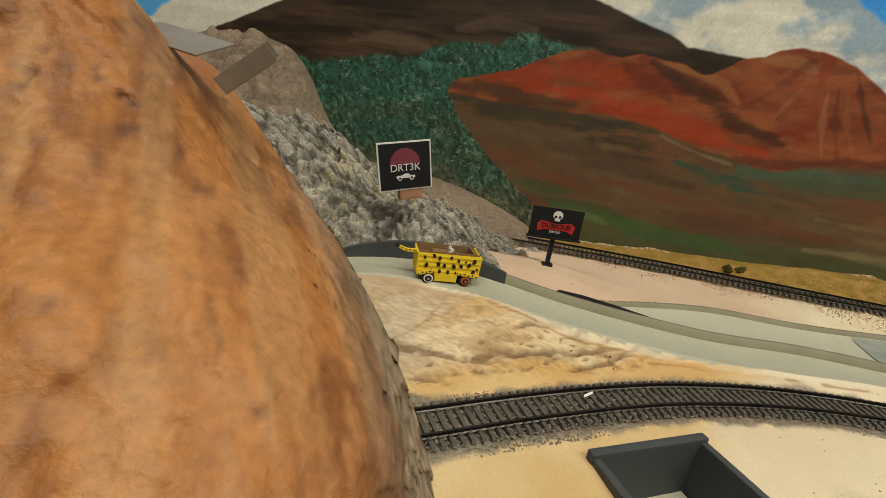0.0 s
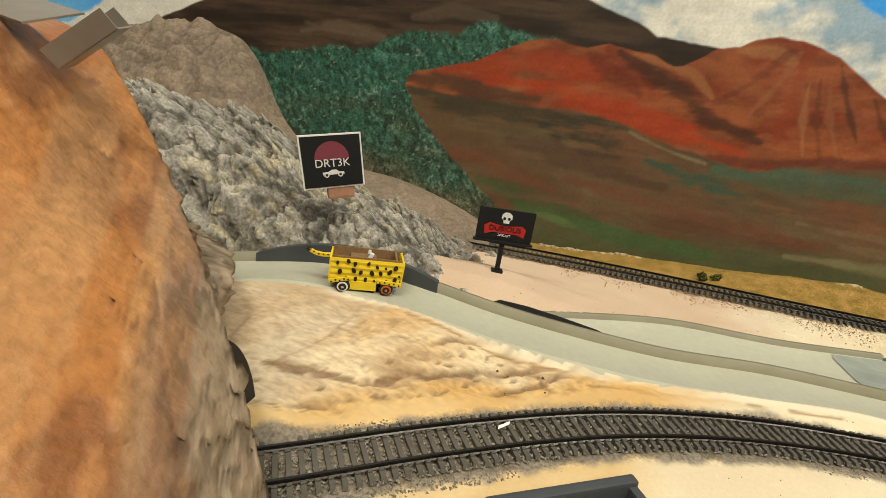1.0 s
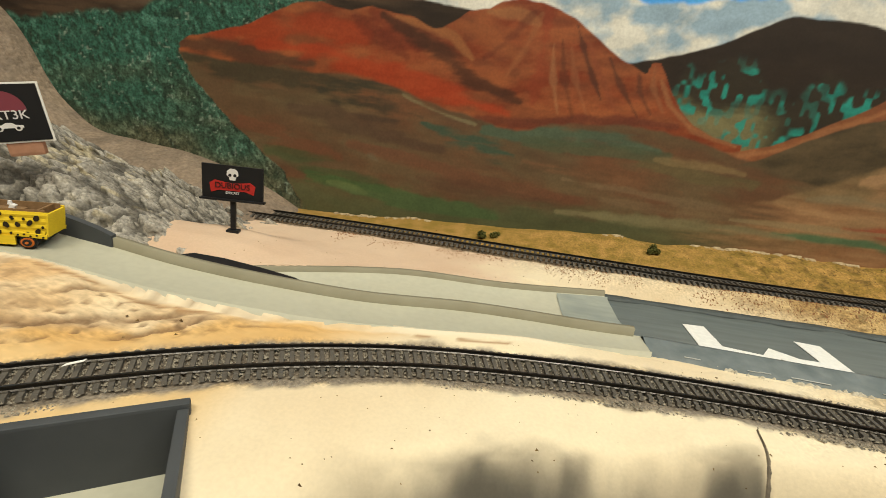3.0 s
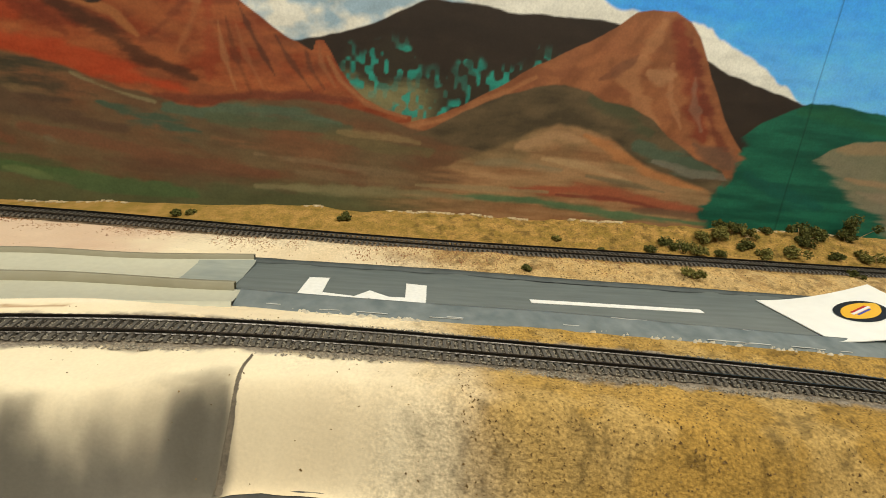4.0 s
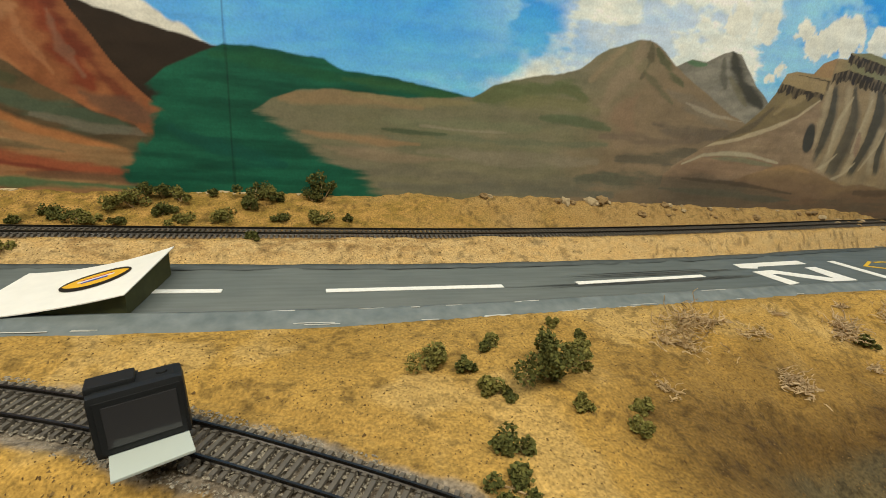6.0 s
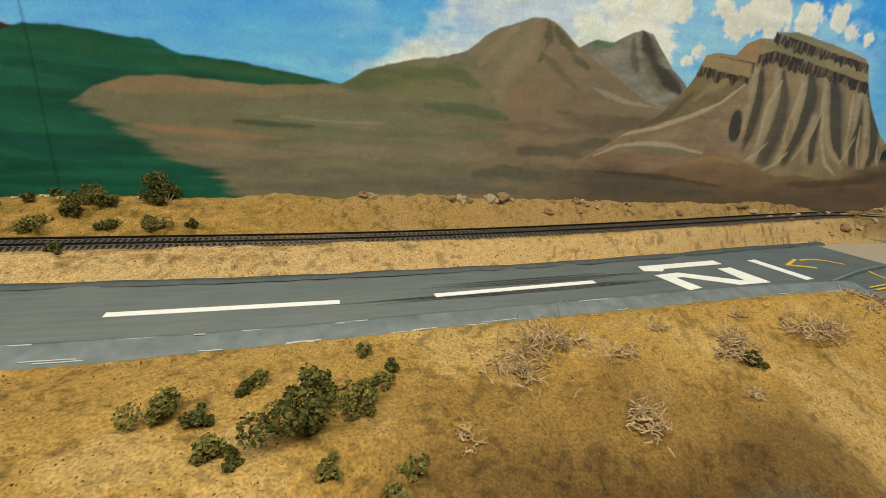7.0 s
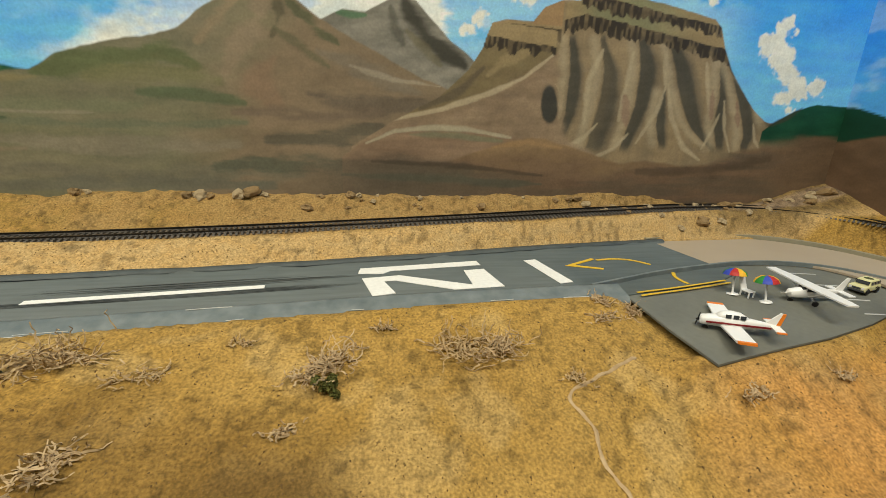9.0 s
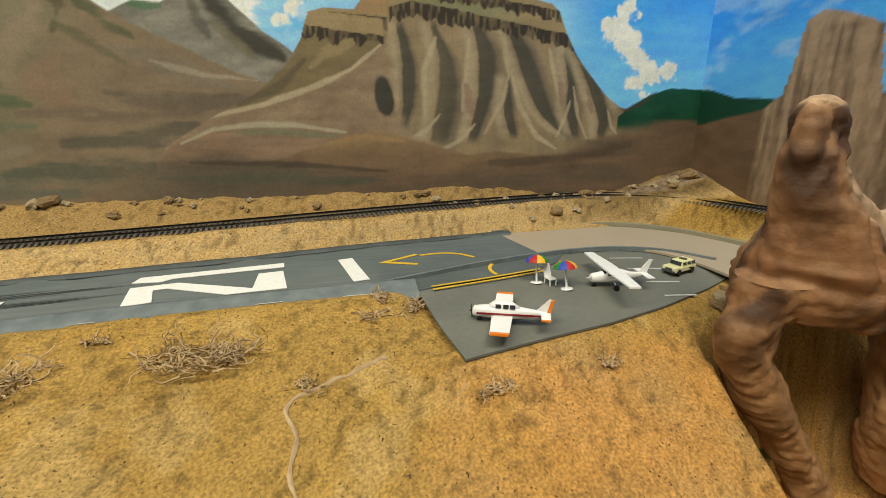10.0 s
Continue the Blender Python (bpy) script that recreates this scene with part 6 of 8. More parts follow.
flat("threshold_bar", [(1.182, 0.538), (1.194, 0.540), (1.204, 0.483), (1.192, 0.481)], PAINT, M_WHITE, "white threshold bar painted across the runway", "runway marking", 0.0002)
for a, b in (((0.187, 0.4945), (0.326, 0.4925)), ((0.43, 0.489), (0.531, 0.4855)), ((0.603, 0.482), (0.746, 0.484)), ((0.817, 0.487), (0.965, 0.499))):
    flat("centre_line_dash", stripe(a, b, 0.0062), PAINT, M_WHITE, "long white centre line dash on the runway", "runway marking", 0.0002, group="centre line dashes")
rng = random.Random(77)
for k in range(44):
    x0 = rng.uniform(0.0, 1.19)
    off, long_ = rng.choice((0.0006, 0.0010, 0.0014, 0.0022, 0.0150)), rng.uniform(0.006, 0.028)
    pts = [(x, float(near_edge(x)) + off + rng.uniform(-0.0004, 0.0004)) for x in np.linspace(x0, min(x0 + long_, 1.22), 5)]
    flat("paint_flake", arc(pts, rng.uniform(0.0004, 0.0011)), 0.0003, M_CHALK, "thin pale worn streak on the runway's grey edge", "worn paint", -0.0012 + off * 0.23 if off < 0.010 else 0.0022, group="worn streaks along the kerb")
rng = random.Random(61)
for lane_y, wide, x0, x1 in ((0.4815, 0.010, 0.74, 1.05), (0.5005, 0.008, 0.80, 1.045)):
    for k in range(14):
        a0, a1 = x0 + rng.uniform(0, 0.12), x1 - rng.uniform(0, 0.10)
        off, w = rng.gauss(0, 0.32) * wide, rng.uniform(0.0008, 0.0020)
        rise_ = lambda x: 0.000 + 0.075 * (x - 0.82)
        mid_ = 0.5 * (a0 + a1)
        lens_ = [(a0, lane_y + off + rise_(a0)), (mid_, lane_y + off + rise_(mid_) - w / 2), (a1, lane_y + off + rise_(a1)), (mid_, lane_y + off + rise_(mid_) + w / 2)]
        flat("skid_mark", lens_, 0.00012, M_SKID, "dark tyre mark rubbed along the runway", "tyre mark", 0.00004 * k, group="tyre marks")
flat("yellow_arrow", [(1.215, 0.521), (1.249, 0.538), (1.251, 0.535), (1.224, 0.5215), (1.247, 0.511), (1.245, 0.508)], PAINT, M_YELLOW_LINE, "yellow taxi arrow painted at the runway's end", "runway marking", 0.0002)
flat("yellow_curve", arc([(1.252, 0.533), (1.270, 0.5345), (1.285, 0.530), (1.297, 0.516)], 0.0030), PAINT, M_YELLOW_LINE, "thin yellow taxi curve painted on grey", "runway marking", 0.0002, group="yellow taxi lines")

# ---- apron, tan lane and their edges ----
dip = lambda x, y: -0.003 - 0.115 * max(0.456 - y, 0)
flat("road_apron", [(1.236, 0.453), (1.240, 0.41), (1.246, 0.374), (1.27, 0.3785), (1.302, 0.384), (1.350, 0.391), (1.399, 0.402), (1.45, 0.418), (1.490, 0.434), (1.494, 0.455), (1.474, 0.486), (1.437, 0.508), (1.39, 0.513), (1.347, 0.508), (1.287, 0.496), (1.240, 0.484)], 0.0016, M_APRON, "grey painted aircraft apron beside the runway", "apron", -0.001, dip, kind="structure")
flat("road_tan", arc([(1.352, 0.551), (1.39, 0.556), (1.435, 0.554), (1.475, 0.538), (1.502, 0.505), (1.514, 0.46), (1.514, 0.41)], 0.086), 0.002, M_TAN_LANE, "tan painted lane curving away from the runway", "toy lane", -0.0018, kind="structure")
flat("road_shoulder", [(1.236, 0.457), (1.29, 0.4665), (1.335, 0.4755), (1.362, 0.489), (1.378, 0.5095), (1.347, 0.5055), (1.287, 0.4935), (1.236, 0.4795)], 0.0012, M_RUNWAY, "blue grey painted shoulder between runway and apron", "shoulder", 0.0004, dip, kind="structure")
for name, pts, w, h in (("kerb_inner", INNER, 0.0026, 0.0040), ("kerb_outer", [(1.34, 0.588), (1.38, 0.596), (1.44, 0.599), (1.49, 0.584), (1.525, 0.557), (1.545, 0.515), (1.556, 0.46), (1.554, 0.41)], 0.005, 0.006)):
    flat(name, arc(pts, w), h, M_LANE_KERB if name == "kerb_outer" else M_KERB, "raised dark edge along the curving lane", "kerb", -0.002, kind="structure")
flat("yellow_curve", arc([(1.307, 0.498), (1.302, 0.490), (1.300, 0.480), (1.3015, 0.472)], 0.0030), PAINT, M_YELLOW_LINE, "thin yellow taxi curve painted on grey", "runway marking", 0.0018, dip, group="yellow taxi lines")
for o in (0.0, 0.0055):
    flat("yellow_line", arc([(1.246, 0.454 + o), (1.29, 0.4605 + o), (1.340, 0.470 + o)], 0.0018), PAINT, M_YELLOW_LINE, "thin yellow line painted on the grey apron", "apron marking", 0.0020, dip, group="yellow apron lines")
for a, b in (((1.413, 0.489), (1.441, 0.482)), ((1.411, 0.461), (1.437, 0.454)), ((1.409, 0.436), (1.435, 0.431)), ((1.408, 0.414), (1.432, 0.410))):
    flat("parking_line", stripe(a, b, 0.0013), PAINT, M_CHALK, "thin pale parking line on the grey apron", "apron marking", 0.0008, dip, group="parking lines")


# ---- stunt ramp ----
def ramp():
    root = thing("stunt_ramp", "white card stunt ramp with an oval sticker on the runway", "toy ramp")
    n, m = 16, 6
    top, low = [], []
    for i in range(n + 1):
        s = i / n
        for j in range(m + 1):
            q = j / m
            x = 0.397 + s * (0.090 + 0.006 * q)
            y = 0.449 + (0.523 - 0.449) * q - 0.004 * s
            z = 0.0012 + (0.0155 + 0.0065 * q) * s**1.7 + 0.0006 * math.sin(3 * s) * (1 - q)
            top.append((x, y, z))
    k = len(top)
    verts = top + [(x, y, z - 0.0007) for x, y, z in top]
    faces = []
    for i in range(n):
        for j in range(m):
            a = i * (m + 1) + j
            faces += [(a, a + m + 1, a + m + 2, a + 1), (k + a, k + a + 1, k + a + m + 2, k + a + m + 1)]
    for i in range(n):
        for a in (i * (m + 1), i * (m + 1) + m):
            faces.append((a, k + a, k + a + m + 1, a + m + 1))
    for j in range(m):
        for a in (j, n * (m + 1) + j):
            faces.append((a, a + 1, k + a + 1, k + a))
    part("sheet", mesh_of("sheet", verts, faces, M_CARD_WHITE, False), M_CARD_WHITE, root, "curved white card")
    bm = bmesh.new()
    prof = [(0.440 + 0.045 * s, 0.0155 * ((0.043 + 0.045 * s) / 0.09) ** 1.7 - 0.0008) for s in (0, 0.25, 0.5, 0.75, 1.0)]
    for y, o in ((0.4505, 0.0), (0.519, 0.0055)):
        for x, z in prof:
            bm.verts.new((x + (0.004 if y > 0.5 else 0), y, z + o * ((x - 0.397) / 0.09) ** 1.7))
        bm.verts.new((prof[-1][0] + (0.004 if y > 0.5 else 0), y, 0.0003))
        bm.verts.new((prof[0][0], y, 0.0003))
    bm.verts.ensure_lookup_table()
    h = len(bm.verts) // 2
    bm.faces.new(bm.verts[:h])
    bm.faces.new(bm.verts[h:][::-1])
    for i in range(h):
        bm.faces.new((bm.verts[i], bm.verts[(i + 1) % h], bm.verts[h + (i + 1) % h], bm.verts[h + i]))
    bmesh.ops.recalc_face_normals(bm, faces=bm.faces)
    part("wedge", bm, M_OLIVE, root, "dark olive foam wedge under the card")

    def oval(name, rx, ry, lift, mat, parent, clip=None, tip=0.0, shift=0.0):
        bm = bmesh.new()
        ring = []
        for i in range(36):
            a = 2 * math.pi * i / 36
            u, v = rx * math.cos(a), ry * math.sin(a)
            if tip:
                v *= max(0.0, 1 - abs(u / rx) ** 2.2) ** 0.25
            u, v = u * math.cos(0.3) - v * math.sin(0.3), u * math.sin(0.3) + v * math.cos(0.3)
            if clip:
                v = max(clip[0], min(clip[1], v))
            x, y = 0.455 + u, 0.486 + v + shift
            s, q = (x - 0.397) / 0.093, (y - 0.449) / 0.074
            ring.append(bm.verts.new((x, y, 0.0012 + (0.0155 + 0.0065 * q) * s**1.7 + 0.0006 * math.sin(3 * s) * (1 - q) + lift)))
        mid = sum((v.co for v in ring), Vector()) / 36
        c = bm.verts.new(mid)
        for i in range(36):
            bm.faces.new((ring[i], ring[(i + 1) % 36], c))
        return part(name, bm, mat, parent)

    s = oval("sticker", 0.020, 0.0155, 0.0006, M_BLACK, root)
    oval("sticker_field", 0.0185, 0.0105, 0.0010, M_AMBER, s, tip=1.0)
    for k, (mat, sh) in enumerate(((M_PRINT_WHITE, 0.0), (M_RED, 0.0022), (M_BLUE, -0.0026))):
        bm = box(0.021 - 0.003 * k, 0.0020 - 0.0003 * k, 0.0004, (0.455, 0.486 + sh, 0.0013 + 0.0187 * (0.058 / 0.093) ** 1.7 + 0.0016), turn=(0, -14, 17))
        part("sticker_bar", bm, mat, s)
    return root


ramp()


# ---- signs ----
def words(text, size, mat, parent, at, turn, name="lettering", depth=0.0002):
    cu = bpy.data.curves.new(name, "FONT")
    cu.body, cu.size, cu.align_x, cu.align_y, cu.extrude = text, size * U, "CENTER", "CENTER", depth * U
    cu.materials.append(mat)
    tmp = bpy.data.objects.new(name, cu)
    scene.collection.objects.link(tmp)
    me = bpy.data.meshes.new_from_object(tmp.evaluated_get(bpy.context.evaluated_depsgraph_get()))
    bpy.data.objects.remove(tmp)
    ob = new(name, me)
    ob.parent = parent
    ob.matrix_basis = pose(at[0] * U, at[1] * U, at[2] * U, *turn)
    return ob


def disc(rx, rz, thick, at, lower=0.0, mat=None, parent=None, name="disc"):
    """An upright oval plate facing the front, cut off below."""
    ring = [(rx * math.cos(2 * math.pi * i / 40), max(lower, rz * math.sin(2 * math.pi * i / 40))) for i in range(40)]
    clean = [p for i, p in enumerate(ring) if p != ring[i - 1]]
    return part(name, plate(clean, thick, at, (90, 0, 0)), mat, parent)


def square_sign():
    root = thing("square_sign", "black square sign with white edge and a maroon half disc", "sign", at=(-0.4270, 0.4665, 0.0925), turn=(0, -9, 34))
    w, h = 0.0405, 0.0355
    part("board", box(w, 0.0012, h, bevel=0.0003), M_CARD_WHITE, root, "white edged board")
    part("face", box(w - 0.0022, 0.0004, h - 0.0022, (0, -0.0008, 0)), M_BLACK, root)
    disc(0.0112, 0.0112, 0.0002, (0, -0.0010, 0.0018), -0.0005, M_MAROON, root, "half_disc")
    words("DRT3K", 0.0074, M_PRINT_WHITE, root, (0, -0.0012, -0.0012), (90, 0, 0))
    car = part("printed_car", plate([(-0.007, -0.0012), (-0.007, 0.0005), (-0.003, 0.0008), (-0.001, 0.002), (0.002, 0.002), (0.0035, 0.0006), (0.007, 0.0004), (0.0072, -0.0012)], 0.0002, (0, -0.0010, -0.0075), (90, 0, 0)), M_PRINT_WHITE, root)
    for sx in (-0.0045, 0.0045):
        disc(0.0017, 0.0017, 0.0003, (sx, -0.0010, -0.0088), -1, M_PRINT_WHITE, root, "printed_wheel")
        disc(0.0009, 0.0009, 0.0003, (sx, -0.0012, -0.0088), -1, M_BLACK, root, "printed_hub")
    part("foot", box(0.018, 0.008, 0.010, (0.004, 0.004, -0.021), bevel=0.002), material("pinkish_plaster_block", (0.45, 0.24, 0.15), 0.9, second=(0.36, 0.18, 0.11), grain_size=0.004), root, "reddish plaster block")
    return root


square_sign()


def billboard():
    root = thing("billboard", "small black billboard on a post with red lettering", "billboard", at=(-0.311, 0.514, 0.0220), turn=(0, 1, 12))
    part("base", box(0.0085, 0.0065, 0.002, (0, 0, 0.001), bevel=0.0004), M_BLACK, root)
    part("post", box(0.0034, 0.0028, 0.024, (0, 0, 0.0125)), M_BLACK, root)
    part("board", box(0.0415, 0.0022, 0.0245, (0, 0, 0.0365), bevel=0.0003), M_BLACK, root)
    part("ledge", box(0.0445, 0.0045, 0.0014, (0, -0.001, 0.0242), bevel=0.0003), M_BLACK, root)
    part("lettering_plate", plate([(-0.0145, -0.0045), (-0.0155, 0.002), (-0.012, 0.0045), (-0.006, 0.0035), (0.0, 0.0028), (0.006, 0.0035), (0.012, 0.0045), (0.0155, 0.002), (0.0145, -0.0045), (0.009, -0.0025), (-0.009, -0.0025)], 0.0003, (0, -0.0012, 0.0335), (90, 0, 0)), M_RED, root, "red arched lettering field")
    words("DUBIOUS", 0.0056, M_BLACK, root, (0, -0.0017, 0.0343), (90, 0, 0))
    words("DIECAST", 0.0024, M_PRINT_WHITE, root, (0, -0.0014, 0.0293), (90, 0, 0))
    emblem = part("emblem", plate([(-0.0040, 0.0005), (-0.0036, 0.0035), (-0.0015, 0.0052), (0.0015, 0.0052), (0.0036, 0.0035), (0.0040, 0.0005), (0.0024, -0.0008), (0.0020, -0.0030), (-0.0020, -0.0030), (-0.0024, -0.0008)], 0.0003, (0, -0.0012, 0.0416), (90, 0, 0)), M_PRINT_WHITE, root, "white emblem")
    for sx in (-0.0017, 0.0017):
        disc(0.0011, 0.0011, 0.0003, (sx, -0.0014, 0.0421), -1, M_BLACK, emblem, "emblem_hole")
    return root


billboard()


# ---- spotted toy car ----
def wheel(parent, x, y, r, rim_mat, sign):
    w = part("wheel", tube(r, r, 0.0042, (x, y, r), (90, 0, 0), 28, bevel=0.0006), M_TYRE, parent, "black plastic wheel")
    part("rim", tube(r * 0.74, r * 0.74, 0.0006, (x, y + sign * 0.0022, r), (90, 0, 0), 28), rim_mat, w)
    part("hub", tube(r * 0.52, r * 0.52, 0.0006, (x, y + sign * 0.0026, r), (90, 0, 0), 24), M_TYRE, w)
    part("cap", tube(r * 0.2, r * 0.2, 0.0006, (x, y + sign * 0.003, r), (90, 0, 0), 12), M_ORANGE if rim_mat is M_ORANGE else M_CHROME, w)


def spotted_car():
    root = thing("toy_car", "yellow toy car with black spots and a tail", "toy car", at=(-0.3790, 0.4185, 0.0315), turn=(0, 2, 23))
    root.matrix_basis = root.matrix_basis @ Matrix.Diagonal((0.98, 1.0, 0.86, 1.0))
    L, W, H = 0.0400, 0.0185, 0.0155
    zb = 0.0072
    for s in (-1, 1):
        bm = bmesh.new()
        rows = 8
        for i in range(rows + 1):
            z = zb + H * i / rows
            lo, hi = -L / 2 + 0.0008 * i / rows * -1, L / 2 - 0.0012 + 0.0024 * i / rows
            yy = s * (W / 2 + 0.0004 * (i % 2) - 0.0003)
            bm.verts.new((lo, yy, z))
            bm.verts.new((hi, yy, z))
        bm.verts.ensure_lookup_table()
        for i in range(rows):
            bm.faces.new((bm.verts[2 * i], bm.verts[2 * i + 1], bm.verts[2 * i + 3], bm.verts[2 * i + 2]))
        bmesh.ops.recalc_face_normals(bm, faces=bm.faces)
        bmesh.ops.solidify(bm, geom=bm.faces, thickness=0.0008)
        side = part("side_panel", bm, M_YELLOW, root, "ribbed yellow side")
        rng = random.Random(8 + s)
        for k in range(21):
            x = -L / 2 + 0.0036 + (k % 7) * 0.0054 + (0.0026 if k // 7 == 1 else 0.0) + rng.uniform(-0.0013, 0.0013)
            z = zb + 0.0022 + (k // 7) * 0.0052 + rng.uniform(-0.0016, 0.0014)
            r = rng.choice((0.0006, 0.0009, 0.0011, 0.0013))
            ring = [(r * math.cos(a) * rng.uniform(0.8, 1.1), 1.5 * r * math.sin(a)) for a in np.linspace(0, 2 * math.pi, 9)[:-1]]
            part("spot", plate(ring, 0.0004, (x, s * (W / 2 + 0.0004) + (0.0002 if s < 0 else 0.0002), z), (90, rng.uniform(-25, 25), 0)), M_SPOT, side)
        part("skirt", box(0.0155, 0.0010, 0.0058, (-0.0015, s * (W / 2), zb - 0.0024)), M_YELLOW, root)
        for hx, ln, rot in ((-0.0145, 0.012, -14), (0.0135, 0.014, 6)):
            leg = part("leg_panel", box(ln, 0.0009, 0.0027, (hx, s * (W / 2 + 0.0009), zb + 0.0012), bevel=0.0003, turn=(0, rot, 0)), M_YELLOW, root, "yellow spotted leg strip")
            for k in range(5):
                ring = [(0.0005 * math.cos(a), 0.0006 * math.sin(a)) for a in np.linspace(0, 2 * math.pi, 7)[:-1]]
                part("spot", plate(ring, 0.0003, (hx - ln / 2 + 0.0016 + k * ln / 5.2, s * (W / 2 + 0.0014), zb + 0.0012 + (k % 2) * 0.0008 - 0.0004 + math.tan(math.radians(-rot)) * (k - 2) * ln / 5.2), (90, 0, 0)), M_SPOT, leg)
    for x, t in ((-L / 2 - 0.0003, 0), (L / 2 + 0.0004, 3)):
        part("end_panel", box(0.0010, W, H - 0.001, (x, 0, zb + H / 2 - 0.0004), turn=(0, t, 0)), M_YELLOW, root)
    part("inner_floor", box(L - 0.003, W - 0.002, 0.0012, (0, 0, zb + 0.0085)), M_BROWN_CARD, root, "bare brown card")
    for s in (-1, 1):
        part("inner_wall", box(L - 0.001, 0.0008, 0.0118, (0, s * (W / 2 - 0.0012), zb + 0.0108)), M_BROWN_CARD, root)
    part("inner_shelf", box(0.015, W - 0.004, 0.0045, (-0.002, 0, zb + 0.0112), bevel=0.0008), M_BROWN_CARD, root)
    part("back_rest", box(0.0012, W - 0.003, 0.0065, (0.0165, 0, zb + 0.0135), bevel=0.0004), M_BROWN_CARD, root)
    fig = box(0.0026, 0.0030, 0.0040, (0.002, 0, zb + 0.0150), bevel=0.0008, turn=(0, 20, 0))
    tube(0.0012, 0.0008, 0.0022, (0.0010, 0, zb + 0.0178), into=fig)
    part("seat_figure", fig, M_PRINT_WHITE, root, "tiny plain white shape")
    part("chassis", box(L - 0.004, W - 0.005, 0.0024, (0, 0, 0.0052), bevel=0.0005), M_BLACK, root)
    for x, r, mat in ((-0.0125, 0.0042, M_PRINT_WHITE), (0.0120, 0.0040, M_ORANGE)):
        for s in (-1, 1):
            wheel(root, x, s * (W / 2 - 0.0005), r, mat, s)
    tail = bmesh.new()
    pts, _ = path_points([(-0.0200, 0.0), (-0.0240, -0.0004), (-0.0285, 0.0002), (-0.0325, 0.0022)], 0.0008)
    for k in range(len(pts)):
        r = 0.0011
        for o in ((0, -r, -r), (0, r, -r), (0, r, r), (0, -r, r)):
            tail.verts.new((pts[k][0], o[1], zb + H - 0.0022 + pts[k][1] + o[2]))
    tail.verts.ensure_lookup_table()
    for k in range(len(pts) - 1):
        for j in range(4):
            tail.faces.new((tail.verts[4 * k + j], tail.verts[4 * k + (j + 1) % 4], tail.verts[4 * k + 4 + (j + 1) % 4], tail.verts[4 * k + 4 + j]))
    bmesh.ops.recalc_face_normals(tail, faces=tail.faces)
    t = part("tail", tail, M_YELLOW, root, "yellow spotted tail")
    part("tail_tip", tube(0.0015, 0.0012, 0.0022, (-0.0332, 0, zb + H + 0.0006), (0, -40, 0), 12), M_SPOT, t)
    for k in range(4):
        part("spot", box(0.0009, 0.0024, 0.0009, (-0.0222 - 0.0026 * k, 0, zb + H - 0.0018 + (0.0010 if k == 3 else -0.0003))), M_SPOT, t)
    return root


spotted_car()

# ---- lane furniture by the rocks ----
guard = thing("guard_panel", "dark grey painted guard panel curving along the lane's crest", "guard panel")
xs = np.linspace(-0.455, -0.340, 26)
verts, faces = [], []
for k, x in enumerate(xs):
    h = 0.0125 * math.sin(math.pi * (k + 1.5) / 29) ** 0.45
    for dy, z in ((-0.0032, lane_z(x) - 0.002), (-0.0030, lane_z(x) + h), (0.0004, lane_z(x) + h + 0.0004), (0.0006, lane_z(x) - 0.002)):
        verts.append((x, float(lane_mid(x)) + dy, float(z)))
for k in range(len(xs) - 1):
    for j in range(3):
        faces.append((4 * k + j, 4 * k + j + 1, 4 * k + j + 5, 4 * k + j + 4))
faces += [(0, 3, 2, 1), tuple(4 * (len(xs) - 1) + j for j in range(4))]
part("panel", mesh_of("panel", verts, faces, M_DARK, False), M_DARK, guard)
part("paint_chip", plate([(0, 0), (0.0025, 0.0004), (0.003, 0.0016), (0.001, 0.002), (-0.0004, 0.001)], 0.0003, (-0.402, float(lane_mid(-0.402)) - 0.0034, float(lane_z(-0.402)) + 0.0065), (90, 0, 0)), M_CARD_WHITE, guard, "white paint chip")
flat("lane_slot", [(-0.308, 0.4462), (-0.302, 0.456), (-0.285, 0.4600), (-0.262, 0.4610), (-0.240, 0.4600), (-0.230, 0.4560), (-0.240, 0.4535), (-0.262, 0.4505), (-0.285, 0.4475)], 0.0082, M_BLACK, "black slot where the lower lane comes out", "lane opening", 0.0165, lambda x, y: -0.13 * (x + 0.30), kind="structure")

# tunnel mouth
portal = thing("tunnel_mouth", "black arched tunnel mouth where the track enters the rock", "tunnel portal", at=(-0.3920, 0.3050, 0.003), turn=(0, 0, 90))
ring = [(0.027 * math.cos(a), 0.0 if a in (0, math.pi) else 0.049 * math.sin(a)) for a in np.linspace(0, math.pi, 30)]
part("mouth", plate(ring, 0.0030, (0, 0, 0), (90, 0, 0)), M_BLACK, portal, "black opening")

# dug-out lane mouth near the plaster slope
well = thing("lane_well", "dark grey edged opening with a pale lane floor beneath the track", "lane opening", at=(-0.2465, 0.3103, 0.003), turn=(0, 0, 30))
part("floor_panel", box(0.052, 0.060, 0.0012, (0, -0.004, -0.026)), M_LANE, well, "pale lane floor")
part("head_wall", box(0.064, 0.0045, 0.034, (0, 0.028, -0.012), bevel=0.0012), M_DARK, well, "dark grey headwall")
part("side_wall", box(0.004, 0.060, 0.032, (0.0295, -0.002, -0.013), bevel=0.001), M_DARK, well)
part("side_wall", box(0.004, 0.060, 0.032, (-0.0295, -0.002, -0.013), bevel=0.001), M_DARK, well)

